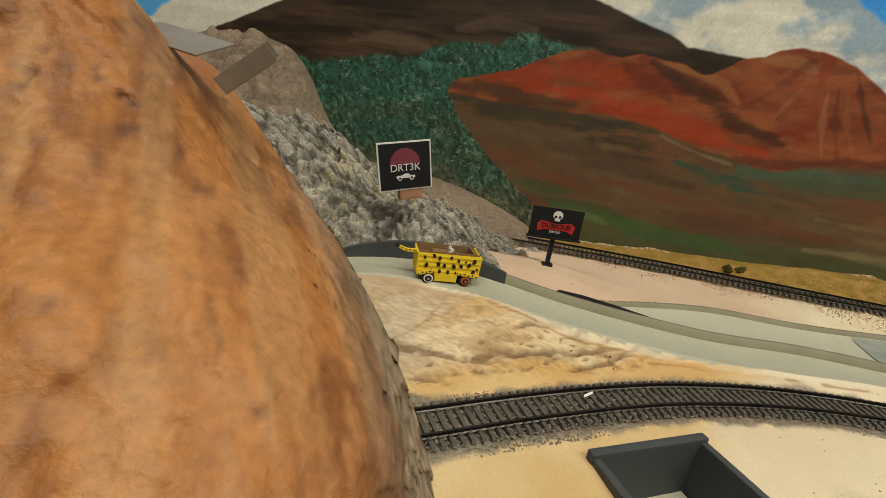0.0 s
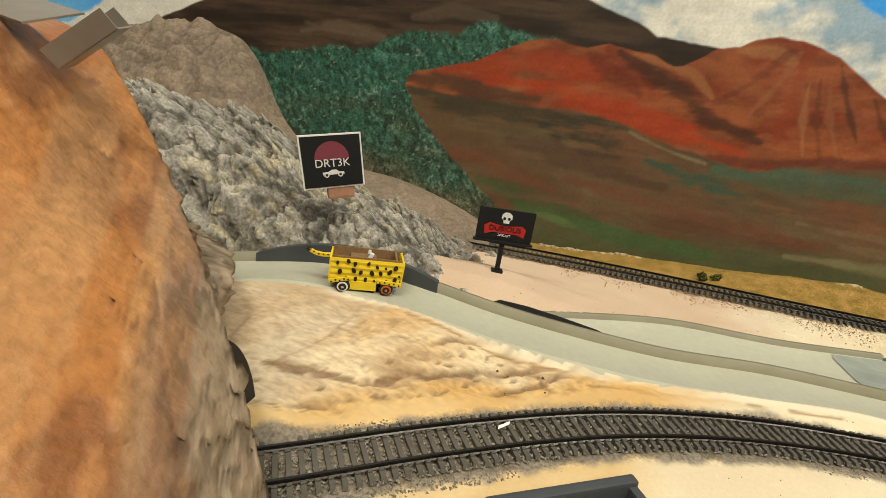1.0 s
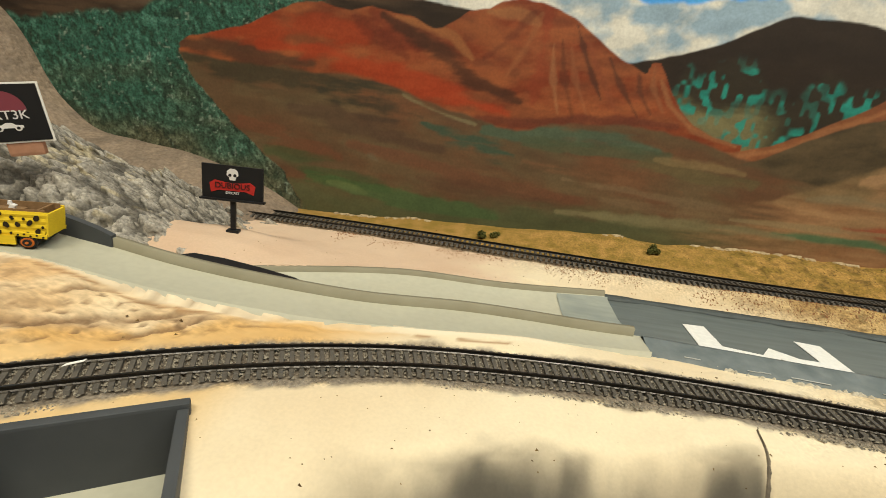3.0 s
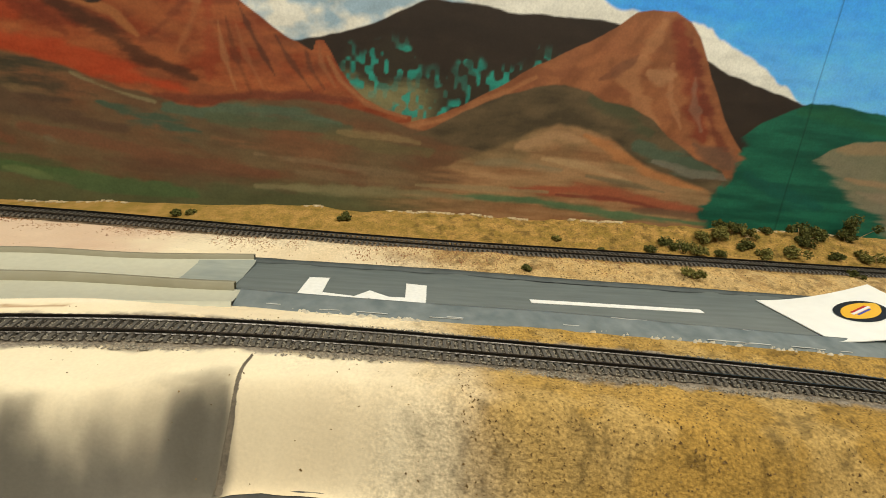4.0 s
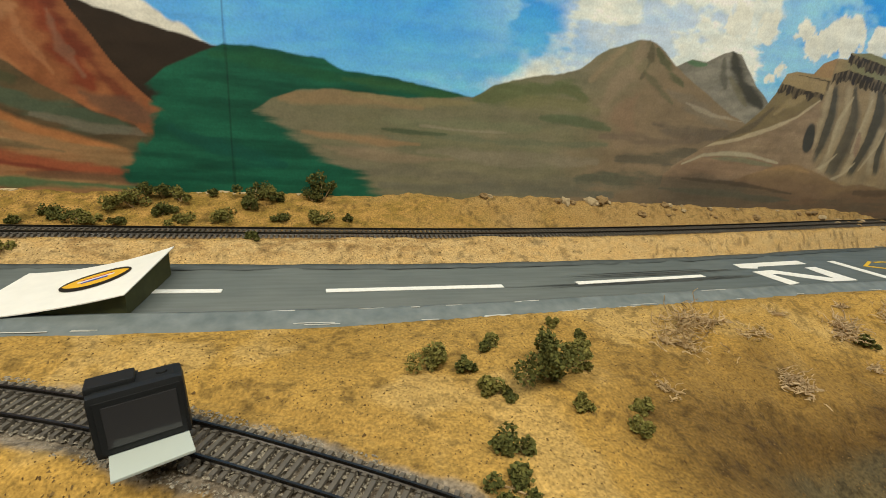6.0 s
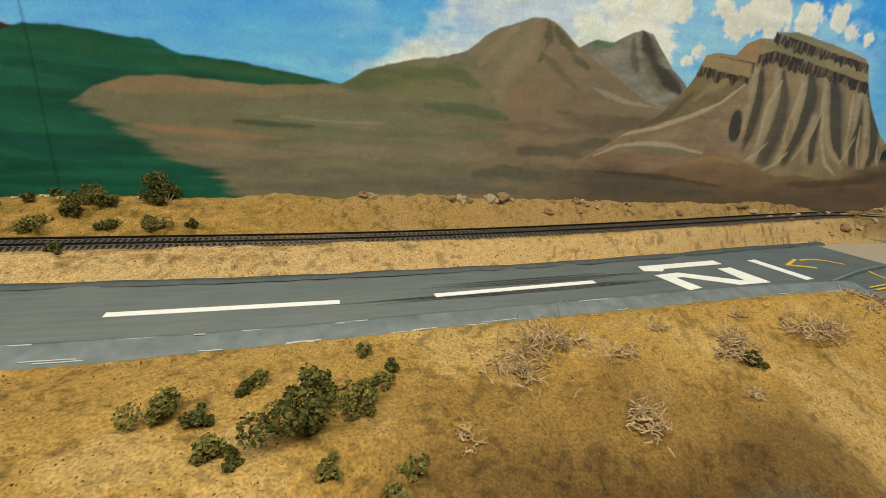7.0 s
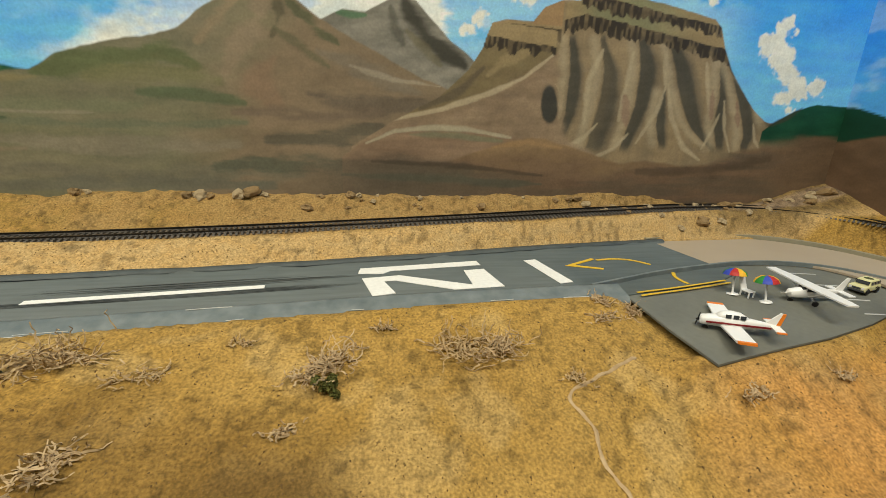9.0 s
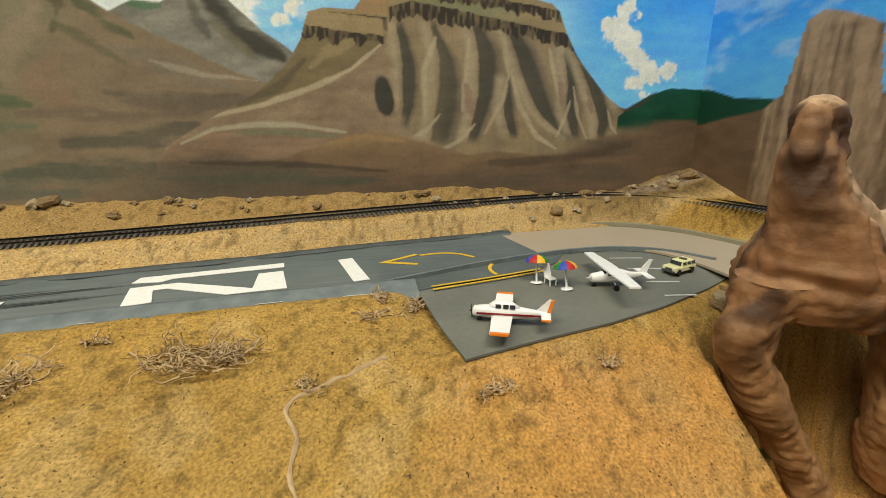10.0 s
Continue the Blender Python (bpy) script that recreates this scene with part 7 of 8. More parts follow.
# bent metal piece on the rock
piece = thing("metal_channel", "bent piece of dull sheet metal lying on the rock", "sheet metal", at=(-0.462, 0.340, 0.141), turn=(12, -38, 20))
piece.matrix_basis = piece.matrix_basis @ Matrix.Scale(0.75, 4)
part("web", box(0.036, 0.016, 0.0008), M_METAL, piece)
part("flange", box(0.036, 0.0008, 0.010, (0, -0.008, 0.005)), M_METAL, piece)
part("flange", box(0.036, 0.0008, 0.010, (0, 0.008, 0.005)), M_METAL, piece)
sheet = thing("metal_sheet", "flat strip of dull sheet metal lying on the rock", "sheet metal", at=(-0.505, 0.345, 0.153), turn=(20, 8, -10))
part("strip", box(0.05, 0.022, 0.0008), M_METAL, sheet)

# ---- action camera on the track ----
cam_box = thing("action_camera", "black action camera with a pale plate standing on the track", "camera", at=(0.5345, 0.3335, 0.0015), turn=(-9, -3, 20))
cam_box.matrix_basis = cam_box.matrix_basis @ Matrix.Scale(0.80, 4)
part("body", box(0.0400, 0.0200, 0.0320, (0, 0, 0.017), bevel=0.0040), M_RUBBER, cam_box)
part("bezel", box(0.0350, 0.0008, 0.0265, (0.0004, -0.0100, 0.0165), bevel=0.0003), M_RUBBER, cam_box)
part("screen", box(0.0300, 0.0006, 0.0205, (0.0008, -0.0107, 0.0168), bevel=0.0002), M_SCREEN, cam_box, "dark glass screen")
part("lens_block", box(0.019, 0.008, 0.0195, (-0.0085, 0.013, 0.0215), bevel=0.002), M_RUBBER, cam_box)
part("top_block", box(0.020, 0.014, 0.004, (-0.010, 0.003, 0.0335), bevel=0.0012), M_RUBBER, cam_box)
part("shutter_key", tube(0.0025, 0.0023, 0.001, (0.011, 0, 0.0333)), M_RUBBER, cam_box)
part("side_label", box(0.0005, 0.006, 0.0010, (-0.0201, 0.001, 0.020)), M_PRINT_WHITE, cam_box)
part("base_plate", box(0.033, 0.022, 0.0016, (0.002, -0.017, 0.0012), bevel=0.0005, turn=(5, 0, 4)), M_CARD_GREY, cam_box, "pale grey plastic plate")


# ---- aircraft and parked car on the apron ----
def loft(sections, mat, name, parent, label="", sides=14):
    """A body through (x, half width, half height, z) stations."""
    verts, faces = [], []
    for x, w, h, z in sections:
        for k in range(sides):
            a = 2 * math.pi * k / sides
            c, s = math.cos(a), math.sin(a)
            verts.append((x, w * math.copysign(abs(c) ** 0.75, c), z + h * math.copysign(abs(s) ** 0.75, s)))
    for i in range(len(sections) - 1):
        for k in range(sides):
            a, b = i * sides + k, i * sides + (k + 1) % sides
            faces.append((a, b, b + sides, a + sides))
    faces += [tuple(range(sides))[::-1], tuple((len(sections) - 1) * sides + k for k in range(sides))]
    return part(name, mesh_of(name, verts, faces, mat), mat, parent, label)


def low_wing_plane():
    root = thing("model_plane", "white low-wing model plane with orange tips and red stripe", "model plane", at=(1.2840, 0.4035, -0.0088), turn=(0, 0, -25))
    root.matrix_basis = root.matrix_basis @ Matrix.Scale(0.86, 4)
    loft([(-0.0275, 0.0022, 0.0022, 0.0085), (-0.0265, 0.0038, 0.0036, 0.0088), (-0.019, 0.0046, 0.0044, 0.0092), (-0.010, 0.0050, 0.0050, 0.0094), (0.000, 0.0048, 0.0050, 0.0094), (0.012, 0.0034, 0.0038, 0.0092), (0.026, 0.0014, 0.0020, 0.0092), (0.029, 0.0006, 0.0012, 0.0094)], M_GLOSS_WHITE, "fuselage", root)
    loft([(-0.0155, 0.0024, 0.0008, 0.0135), (-0.012, 0.0038, 0.0030, 0.0140), (-0.006, 0.0040, 0.0040, 0.0142), (0.001, 0.0036, 0.0036, 0.0138), (0.007, 0.0018, 0.0010, 0.0130)], M_GLOSS_WHITE, "cabin", root)
    for s in (-1, 1):
        for x in (-0.0085, -0.003, 0.0018):
            part("window", box(0.0040, 0.0008, 0.0030, (x, s * 0.0038, 0.0148), bevel=0.0004, turn=(s * 14, 0, 0)), M_WINDOW, root)
        w = part("wing", plate([(-0.013, 0.003), (0.002, 0.003), (0.001, 0.036), (-0.012, 0.036)] if s > 0 else [(-0.013, -0.003), (-0.012, -0.036), (0.001, -0.036), (0.002, -0.003)], 0.0013, (0, 0, 0.0058), (s * 4, 0, 0)), M_GLOSS_WHITE, root)
        part("wing_tip", plate([(-0.012, s * 0.0345), (0.001, s * 0.0345), (0.0005, s * 0.0375), (-0.0115, s * 0.0375)][:: s], 0.0016, (0, 0, 0.0057), (s * 4, 0, 0)), M_GLOSS_ORANGE, w, "orange wing tip")
        part("stripe", box(0.046, 0.0005, 0.0014, (-0.001, s * 0.0047, 0.0092), turn=(0, 0, -s * 2.4)), M_STRIPE, root)
        t = part("tailplane", box(0.0065, 0.0115, 0.0008, (0.0255, s * 0.0065, 0.0100)), M_GLOSS_WHITE, root)
        part("tail_tip", box(0.0065, 0.0016, 0.0010, (0.0255, s * 0.0125, 0.0100)), M_GLOSS_ORANGE, t)
        part("wheel", tube(0.0024, 0.0024, 0.0018, (-0.006, s * 0.012, 0.0024), (90, 0, 0)), M_TYRE, root)
        part("gear_leg", box(0.0012, 0.0010, 0.005, (-0.006, s * 0.0118, 0.0052)), M_GLOSS_WHITE, root)
    part("wheel", tube(0.0021, 0.0021, 0.0016, (-0.022, 0, 0.0021), (90, 0, 0)), M_TYRE, root)
    fin = part("fin", plate([(0.017, 0.0), (0.029, 0.0), (0.031, 0.0105), (0.0275, 0.0112)], 0.0010, (0, 0.0005, 0.0100), (90, 0, 0)), M_GLOSS_WHITE, root)
    part("rudder", plate([(0.0262, 0.001), (0.0292, 0.001), (0.0312, 0.0108), (0.0288, 0.0108)], 0.0013, (0, 0.00065, 0.0100), (90, 0, 0)), M_GLOSS_ORANGE, fin, "orange rudder")
    part("spinner", tube(0.0012, 0.0003, 0.0024, (-0.0287, 0, 0.0085), (0, -90, 0), 12), M_BLACK, root)
    part("propeller", box(0.0005, 0.0012, 0.014, (-0.0283, 0, 0.0085), turn=(25, 0, 0)), M_BLACK, root)
    return root


def high_wing_plane():
    root = thing("model_plane", "white high-wing model plane standing on the grey apron", "model plane", at=(1.3830, 0.4350, -0.0058), turn=(0, 0, -10))
    root.matrix_basis = root.matrix_basis @ Matrix.Scale(0.95, 4)
    loft([(-0.0225, 0.0020, 0.0020, 0.0085), (-0.021, 0.0034, 0.0034, 0.0086), (-0.014, 0.0040, 0.0042, 0.0090), (-0.006, 0.0042, 0.0056, 0.0100), (0.002, 0.0036, 0.0048, 0.0102), (0.010, 0.0022, 0.0028, 0.0098), (0.022, 0.0009, 0.0014, 0.0104), (0.024, 0.0005, 0.0008, 0.0106)], M_GLOSS_WHITE, "fuselage", root)
    part("wing", plate([(-0.0115, -0.042), (-0.0035, -0.042), (-0.001, -0.012), (-0.001, 0.012), (-0.0035, 0.042), (-0.0115, 0.042), (-0.0125, 0.012), (-0.0125, -0.012)], 0.0012, (0, 0, 0.0152)), M_GLOSS_WHITE, root)
    for s in (-1, 1):
        part("window", box(0.0075, 0.0006, 0.0026, (-0.006, s * 0.0040, 0.0122), bevel=0.0004), M_WINDOW, root)
        part("wing_strut", box(0.0010, 0.0180, 0.0007, (-0.007, s * 0.0118, 0.0112), turn=(s * 27, 0, 0)), M_GLOSS_WHITE, root)
        part("tailplane", box(0.0055, 0.0110, 0.0007, (0.0210, s * 0.0062, 0.0108)), M_GLOSS_WHITE, root)
        part("wheel", tube(0.0022, 0.0022, 0.0016, (-0.004, s * 0.0080, 0.0022), (90, 0, 0)), M_TYRE, root)
        part("gear_leg", box(0.0009, 0.0060, 0.0008, (-0.004, s * 0.0058, 0.0042), turn=(s * -28, 0, 0)), M_GLOSS_WHITE, root)
    part("windscreen", box(0.0030, 0.0062, 0.0026, (-0.0112, 0, 0.0130), bevel=0.0006, turn=(0, 35, 0)), M_WINDOW, root)
    part("wheel", tube(0.0019, 0.0019, 0.0014, (-0.0185, 0, 0.0019), (90, 0, 0)), M_TYRE, root)
    part("fin", plate([(0.015, 0.0), (0.0225, 0.0), (0.0265, 0.0115), (0.0238, 0.0118)], 0.0008, (0, 0.0004, 0.0108), (90, 0, 0)), M_GLOSS_WHITE, root)
    part("spinner", tube(0.0010, 0.0003, 0.002, (-0.0235, 0, 0.0085), (0, -90, 0), 12), M_GLOSS_WHITE, root)
    part("propeller", box(0.0004, 0.0010, 0.012, (-0.0232, 0, 0.0085), turn=(70, 0, 0)), M_GLOSS_WHITE, root)
    return root


def small_car():
    root = thing("parked_car", "cream yellow model hatchback parked on the grey apron", "model car", at=(1.447, 0.4460, -0.0030), turn=(0, 0, 14))
    part("body", box(0.0255, 0.0120, 0.0042, (0, 0, 0.0042), bevel=0.0011), M_CREAM, root)
    part("cabin", box(0.0165, 0.0112, 0.0044, (0.0035, 0, 0.0082), bevel=0.0011, taper=0.84), M_CREAM, root)
    part("windscreen", box(0.0006, 0.0090, 0.0030, (-0.0047, 0, 0.0083), turn=(0, 18, 0)), M_WINDOW, root)
    part("rear_window", box(0.0006, 0.0086, 0.0024, (0.0115, 0, 0.0085), turn=(0, -14, 0)), M_WINDOW, root)
    for s in (-1, 1):
        for x in (-0.0015, 0.0040, 0.0090):
            part("side_window", box(0.0038, 0.0005, 0.0022, (x, s * 0.0054, 0.0084), turn=(s * 9, 0, 0)), M_WINDOW, root)
        for x in (-0.0080, 0.0082):
            part("wheel", tube(0.0024, 0.0024, 0.0018, (x, s * 0.0056, 0.0024), (90, 0, 0), bevel=0.0003), M_TYRE, root)
        part("headlight", tube(0.0011, 0.0011, 0.0005, (-0.0128, s * 0.0042, 0.0048), (0, 90, 0), 12), M_PRINT_WHITE, root)
        part("side_badge", box(0.0028, 0.0003, 0.0012, (0.0050, s * 0.0061, 0.0046)), M_SPOT, root)
    part("bumper", box(0.0012, 0.0112, 0.0016, (-0.0128, 0, 0.0026), bevel=0.0004), M_DARK, root)
    part("grille", box(0.0005, 0.0058, 0.0016, (-0.0129, 0, 0.0046)), M_DARK, root)
    part("roof_mark", tube(0.0032, 0.0032, 0.0004, (0.0038, 0, 0.0104), (0, 0, 0), 16), M_OLIVE, root, "dark round roof mark")
    return root


low_wing_plane()
high_wing_plane()
small_car()


def parasol(x, y, lean):
    root = thing("parasol", "small parasol with coloured panels on a white stand", "parasol", "parasols on the apron", at=(x, y, -0.003 - 0.115 * max(0.456 - y, 0) + 0.0006), turn=lean)
    part("foot", tube(0.0046, 0.0040, 0.0009, (0, 0, 0.0005)), M_GLOSS_WHITE, root)
    part("pole", tube(0.0008, 0.0008, 0.0200, (0, 0, 0.0105), sides=10), M_GLOSS_WHITE, root)
    for k, mat in enumerate((M_RED, M_AMBER, M_GREEN, M_BLUE, M_RED, M_AMBER, M_GREEN, M_BLUE)):
        bm = bmesh.new()
        grid = [[bm.verts.new((0.0088 * math.sin(r) * math.cos(a), 0.0088 * math.sin(r) * math.sin(a), 0.0152 + 0.0062 * math.cos(r))) for r in (0.02, 0.5, 1.0, 1.45)] for a in np.linspace(k, k + 1, 4) * math.pi / 4]
        for i in range(3):
            for j in range(3):
                bm.faces.new((grid[i][j], grid[i + 1][j], grid[i + 1][j + 1], grid[i][j + 1]))
        bmesh.ops.recalc_face_normals(bm, faces=bm.faces)
        bmesh.ops.solidify(bm, geom=bm.faces, thickness=0.0003)
        part("canopy_panel", bm, mat, root)
    return root


parasol(1.3255, 0.4520, (-8, 6, 20))
parasol(1.3430, 0.4380, (-6, 8, 70))
chair = thing("lounge_chair", "white plastic lounge chair between two parasols", "chair", at=(1.3345, 0.4475, -0.0034), turn=(0, 0, 8))
part("seat", box(0.0062, 0.0080, 0.0008, (0, 0, 0.0050), bevel=0.0002), M_GLOSS_WHITE, chair)
part("backrest", box(0.0060, 0.0008, 0.0100, (0, 0.0052, 0.0095), bevel=0.0002, turn=(-24, 0, 0)), M_GLOSS_WHITE, chair)
for sx in (-1, 1):
    for sy in (-1, 1):
        part("leg", box(0.0008, 0.0008, 0.0050, (sx * 0.0026, sy * 0.0034, 0.0025)), M_GLOSS_WHITE, chair)

# a torn joint in the plaster slope
bm = bmesh.new()
prev = None
q, way = path_points([(0.011, 0.408), (0.009, 0.396), (0.008, 0.384), (0.006, 0.376), (0.005, 0.369)], 0.003)
for k, p in enumerate(q):
    z = float(terrain(np.array([[p[0]]]), np.array([[p[1]]]))[0, 0])
    w = 0.0005 + 0.0011 * k / len(q)
    ring = [bm.verts.new((p[0] + o * w, p[1], z + h)) for o, h in ((-1.6, -0.0004), (-0.6, 0.0012), (0.5, 0.0002), (1.4, -0.0004))]
    if prev:
        for j in range(3):
            bm.faces.new((prev[j], prev[j + 1], ring[j + 1], ring[j]))
    prev = ring
crack_thing = thing("plaster_joint", "dark torn joint running down the plaster slope", "plaster joint")
part("torn_edge", bm, M_STONE_DARK, crack_thing)


# ---- arched brown rock at the fore ----
def limb(bm, stations, seed, sides=18):
    """A rough stem through (x, y, z, rx, ry) stations, ring by ring."""
    st = np.array(stations, float)
    d = np.linspace(0, 1, len(st))
    fs = [curve(np.c_[d, st[:, k]]) for k in range(5)]
    n = 26
    rings = []
    for t in np.linspace(0, 1, n):
        x, y, z, rx, ry = (float(f(t)) for f in fs)
        ring = []
        for k in range(sides):
            a = 2 * math.pi * k / sides
            w = 1 + 0.10 * noise.fractal(Vector((math.cos(a) * 1.3 + seed, math.sin(a) * 1.3, t * 2)), 0.6, 2.0, 4)
            ring.append(bm.verts.new((x + 0.86 * rx * w * math.cos(a), y + 0.70 * rx * w * math.sin(a), z)))
        rings.append(ring)
    for i in range(n - 1):
        for k in range(sides):
            bm.faces.new((rings[i][k], rings[i][(k + 1) % sides], rings[i + 1][(k + 1) % sides], rings[i + 1][k]))
    bm.faces.new(rings[0][::-1])
    bm.faces.new(rings[-1])


bm = bmesh.new()
limb(bm, [(1.460, 0.354, 0.004, 0.046, 0), (1.4620, 0.354, 0.021, 0.055, 0), (1.4618, 0.353, 0.039, 0.051, 0), (1.4565, 0.352, 0.056, 0.040, 0), (1.4461, 0.352, 0.070, 0.0315, 0), (1.4345, 0.352, 0.089, 0.0215, 0), (1.4317, 0.352, 0.101, 0.0185, 0), (1.4307, 0.352, 0.114, 0.0165, 0), (1.4305, 0.352, 0.1225, 0.0140, 0), (1.4295, 0.352, 0.1265, 0.0085, 0)], 1)
limb(bm, [(1.492, 0.346, -0.138, 0.020, 0), (1.463, 0.348, -0.093, 0.0185, 0), (1.439, 0.350, -0.062, 0.0180, 0), (1.420, 0.352, -0.0345, 0.0180, 0), (1.4115, 0.352, -0.018, 0.0185, 0), (1.4135, 0.352, -0.003, 0.0215, 0), (1.4212, 0.352, 0.0106, 0.0245, 0), (1.430, 0.352, 0.028, 0.030, 0)], 4)
limb(bm, [(1.606, 0.350, -0.160, 0.046, 0), (1.590, 0.351, -0.119, 0.042, 0), (1.580, 0.352, -0.078, 0.036, 0), (1.571, 0.352, -0.040, 0.033, 0), (1.560, 0.353, -0.013, 0.034, 0), (1.537, 0.354, 0.010, 0.038, 0), (1.500, 0.354, 0.026, 0.042, 0)], 9)
limb(bm, [(1.520, 0.353, 0.062, 0.012, 0), (1.508, 0.353, 0.056, 0.026, 0), (1.505, 0.354, 0.040, 0.040, 0), (1.510, 0.355, 0.020, 0.045, 0)], 14)
bmesh.ops.scale(bm, vec=(U, U, U), verts=bm.verts)
me = bpy.data.meshes.new("rock_lump")
bm.to_mesh(me)
bm.free()
lump = new("rock_lump", me)
rm = lump.modifiers.new("fuse", "REMESH")
rm.mode, rm.voxel_size, rm.use_smooth_shade = "VOXEL", 0.0024, True
fused = bpy.data.meshes.new_from_object(lump.evaluated_get(bpy.context.evaluated_depsgraph_get()))
bpy.data.objects.remove(lump)
fused.name = "rock_arch"
co = np.zeros(len(fused.vertices) * 3)
fused.vertices.foreach_get("co", co)
co = co.reshape(-1, 3) / U
ax, ay, az = co.T
lift = 0.0028 * fractal(ax + 0.6 * ay, az * 0.35, 0.018, 501, 4) - 0.0025 * smooth(0.12, 0.0, np.abs(fractal(ax + 0.8 * ay, az * 0.5, 0.04, 505, 2))) + 0.0012 * fractal(ax + ay, az, 0.007, 503, 3)
nor = np.zeros(len(fused.vertices) * 3)
fused.vertices.foreach_get("normal", nor)
nor = nor.reshape(-1, 3)
fused.vertices.foreach_set("co", ((co + nor * lift[:, None]) * U).ravel())
run = np.clip(0.5 + 0.8 * fractal(ax + ay, az * 0.22, 0.016, 511, 3), 0, 1)
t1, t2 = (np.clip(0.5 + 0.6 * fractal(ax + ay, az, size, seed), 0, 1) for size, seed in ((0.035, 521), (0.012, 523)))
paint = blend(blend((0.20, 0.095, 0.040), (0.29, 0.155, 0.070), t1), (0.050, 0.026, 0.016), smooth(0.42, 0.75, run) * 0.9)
# ledge highlight put into the colour: upward faces of the spire turn paler
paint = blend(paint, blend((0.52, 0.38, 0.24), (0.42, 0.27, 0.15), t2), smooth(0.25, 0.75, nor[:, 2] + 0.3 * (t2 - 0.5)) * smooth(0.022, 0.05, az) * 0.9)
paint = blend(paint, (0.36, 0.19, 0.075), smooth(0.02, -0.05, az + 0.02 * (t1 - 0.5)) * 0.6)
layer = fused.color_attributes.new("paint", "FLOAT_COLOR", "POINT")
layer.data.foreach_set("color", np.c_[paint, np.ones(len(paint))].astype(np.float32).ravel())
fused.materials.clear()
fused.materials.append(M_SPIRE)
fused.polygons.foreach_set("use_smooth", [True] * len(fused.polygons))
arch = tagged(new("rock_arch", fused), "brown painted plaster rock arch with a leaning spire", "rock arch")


# ---- bushes, brush and stones ----
M_LITTER = material("red_brown_litter", (0.20, 0.085, 0.035), 0.9, second=(0.32, 0.17, 0.08), grain_size=0.004, amount=0.8)
M_FLAKE = material("whitish_plaster_flake", (0.62, 0.58, 0.48), 0.9, second=(0.42, 0.38, 0.30), grain_size=0.006, amount=0.5)

def tuft(name, at, r, tall, mat, label, category, group, seed, leaves=420, spread=1.0, stems=5):
    """A scatter-foam bush: short stems and clumps of small leaf flakes with gaps."""
    rng = random.Random(seed)
    x, y = at
    z = float(terrain(np.array([[x]]), np.array([[y]]))[0, 0])
    r *= 1.22
    root = thing(name, label, category, group, at=(x, y, z - 0.0006), turn=(0, 0, rng.uniform(0, 360)))
    verts, faces = [], []
    clumps = [(Vector((rng.gauss(0, 0.42) * r * spread, rng.gauss(0, 0.42) * r * spread, r * tall * rng.uniform(0.25, 0.95))), r * rng.uniform(0.22, 0.45)) for _ in range(max(5, int(9 * spread)))]
    for _ in range(leaves):
        c, cr = rng.choice(clumps)
        d = Vector((rng.gauss(0, 1), rng.gauss(0, 1), rng.gauss(0, 0.8))).normalized() * cr * rng.uniform(0.55, 1.05)
        p = c + d
        p.z = max(p.z, 0.0004)
        s = rng.uniform(0.0007, 0.0016) * (0.8 + 14 * r)
        a = Vector((rng.gauss(0, 1), rng.gauss(0, 1), rng.gauss(0, 1))).normalized()
        b = a.cross(Vector((rng.gauss(0, 1), rng.gauss(0, 1), rng.gauss(0, 1)))).normalized()
        k = len(verts)
        verts += [tuple(p + a * s), tuple(p + b * s * 0.8), tuple(p - a * s * 0.7), tuple(p - b * s * 0.8 + a.cross(b) * s * 0.5)]
        faces += [(k, k + 1, k + 2, k + 3)]
    part("foliage", mesh_of("foliage", verts, faces, mat, False), mat, root)
    bm = bmesh.new()
    for k in range(stems):
        c, _ = clumps[k % len(clumps)]
        ln = c.length
        if ln > 1e-5:
            bmesh.ops.create_cone(bm, cap_ends=True, segments=5, radius1=0.0006, radius2=0.0003, depth=ln, matrix=Matrix.Translation(c / 2) @ Vector((0, 0, 1)).rotation_difference(c).to_matrix().to_4x4())
    part("stem", bm, M_TWIG, root)
    return root


BACK = [(0.429, 0.626, 0.011, 1.1), (0.437, 0.637, 0.008, 1.6), (0.451, 0.638, 0.008, 1.5), (0.467, 0.633, 0.009, 1.1), (0.496, 0.640, 0.005, 1.2), (0.533, 0.633, 0.012, 1.0), (0.550, 0.636, 0.009, 1.0), (0.600, 0.637, 0.013, 1.7), (0.589, 0.634, 0.008, 1.2), (0.411, 0.627, 0.010, 0.7), (0.379, 0.613, 0.011, 0.6), (0.453, 0.617, 0.010, 0.7), (0.505, 0.612, 0.011, 0.6), (0.530, 0.624, 0.008, 0.8), (0.556, 0.632, 0.007, 0.9), (0.598, 0.611, 0.009, 0.8), (0.624, 0.610, 0.005, 1.2), (0.343, 0.608, 0.006, 0.8), (0.358, 0.558, 0.009, 0.6), (0.538, 0.570, 0.005, 0.9), (0.291, 0.607, 0.004, 0.7), (0.399, 0.614, 0.009, 0.6), (0.366, 0.617, 0.007, 0.6), (0.420, 0.609, 0.008, 0.5), (0.475, 0.609, 0.009, 0.5), (0.560, 0.612, 0.008, 0.5), (-0.129, 0.630, 0.005, 1.0), (-0.118, 0.632, 0.004, 1.0), (0.031, 0.630, 0.006, 0.8), (0.20, 0.556, 0.004, 0.6), (0.245, 0.618, 0.004, 0.6)]
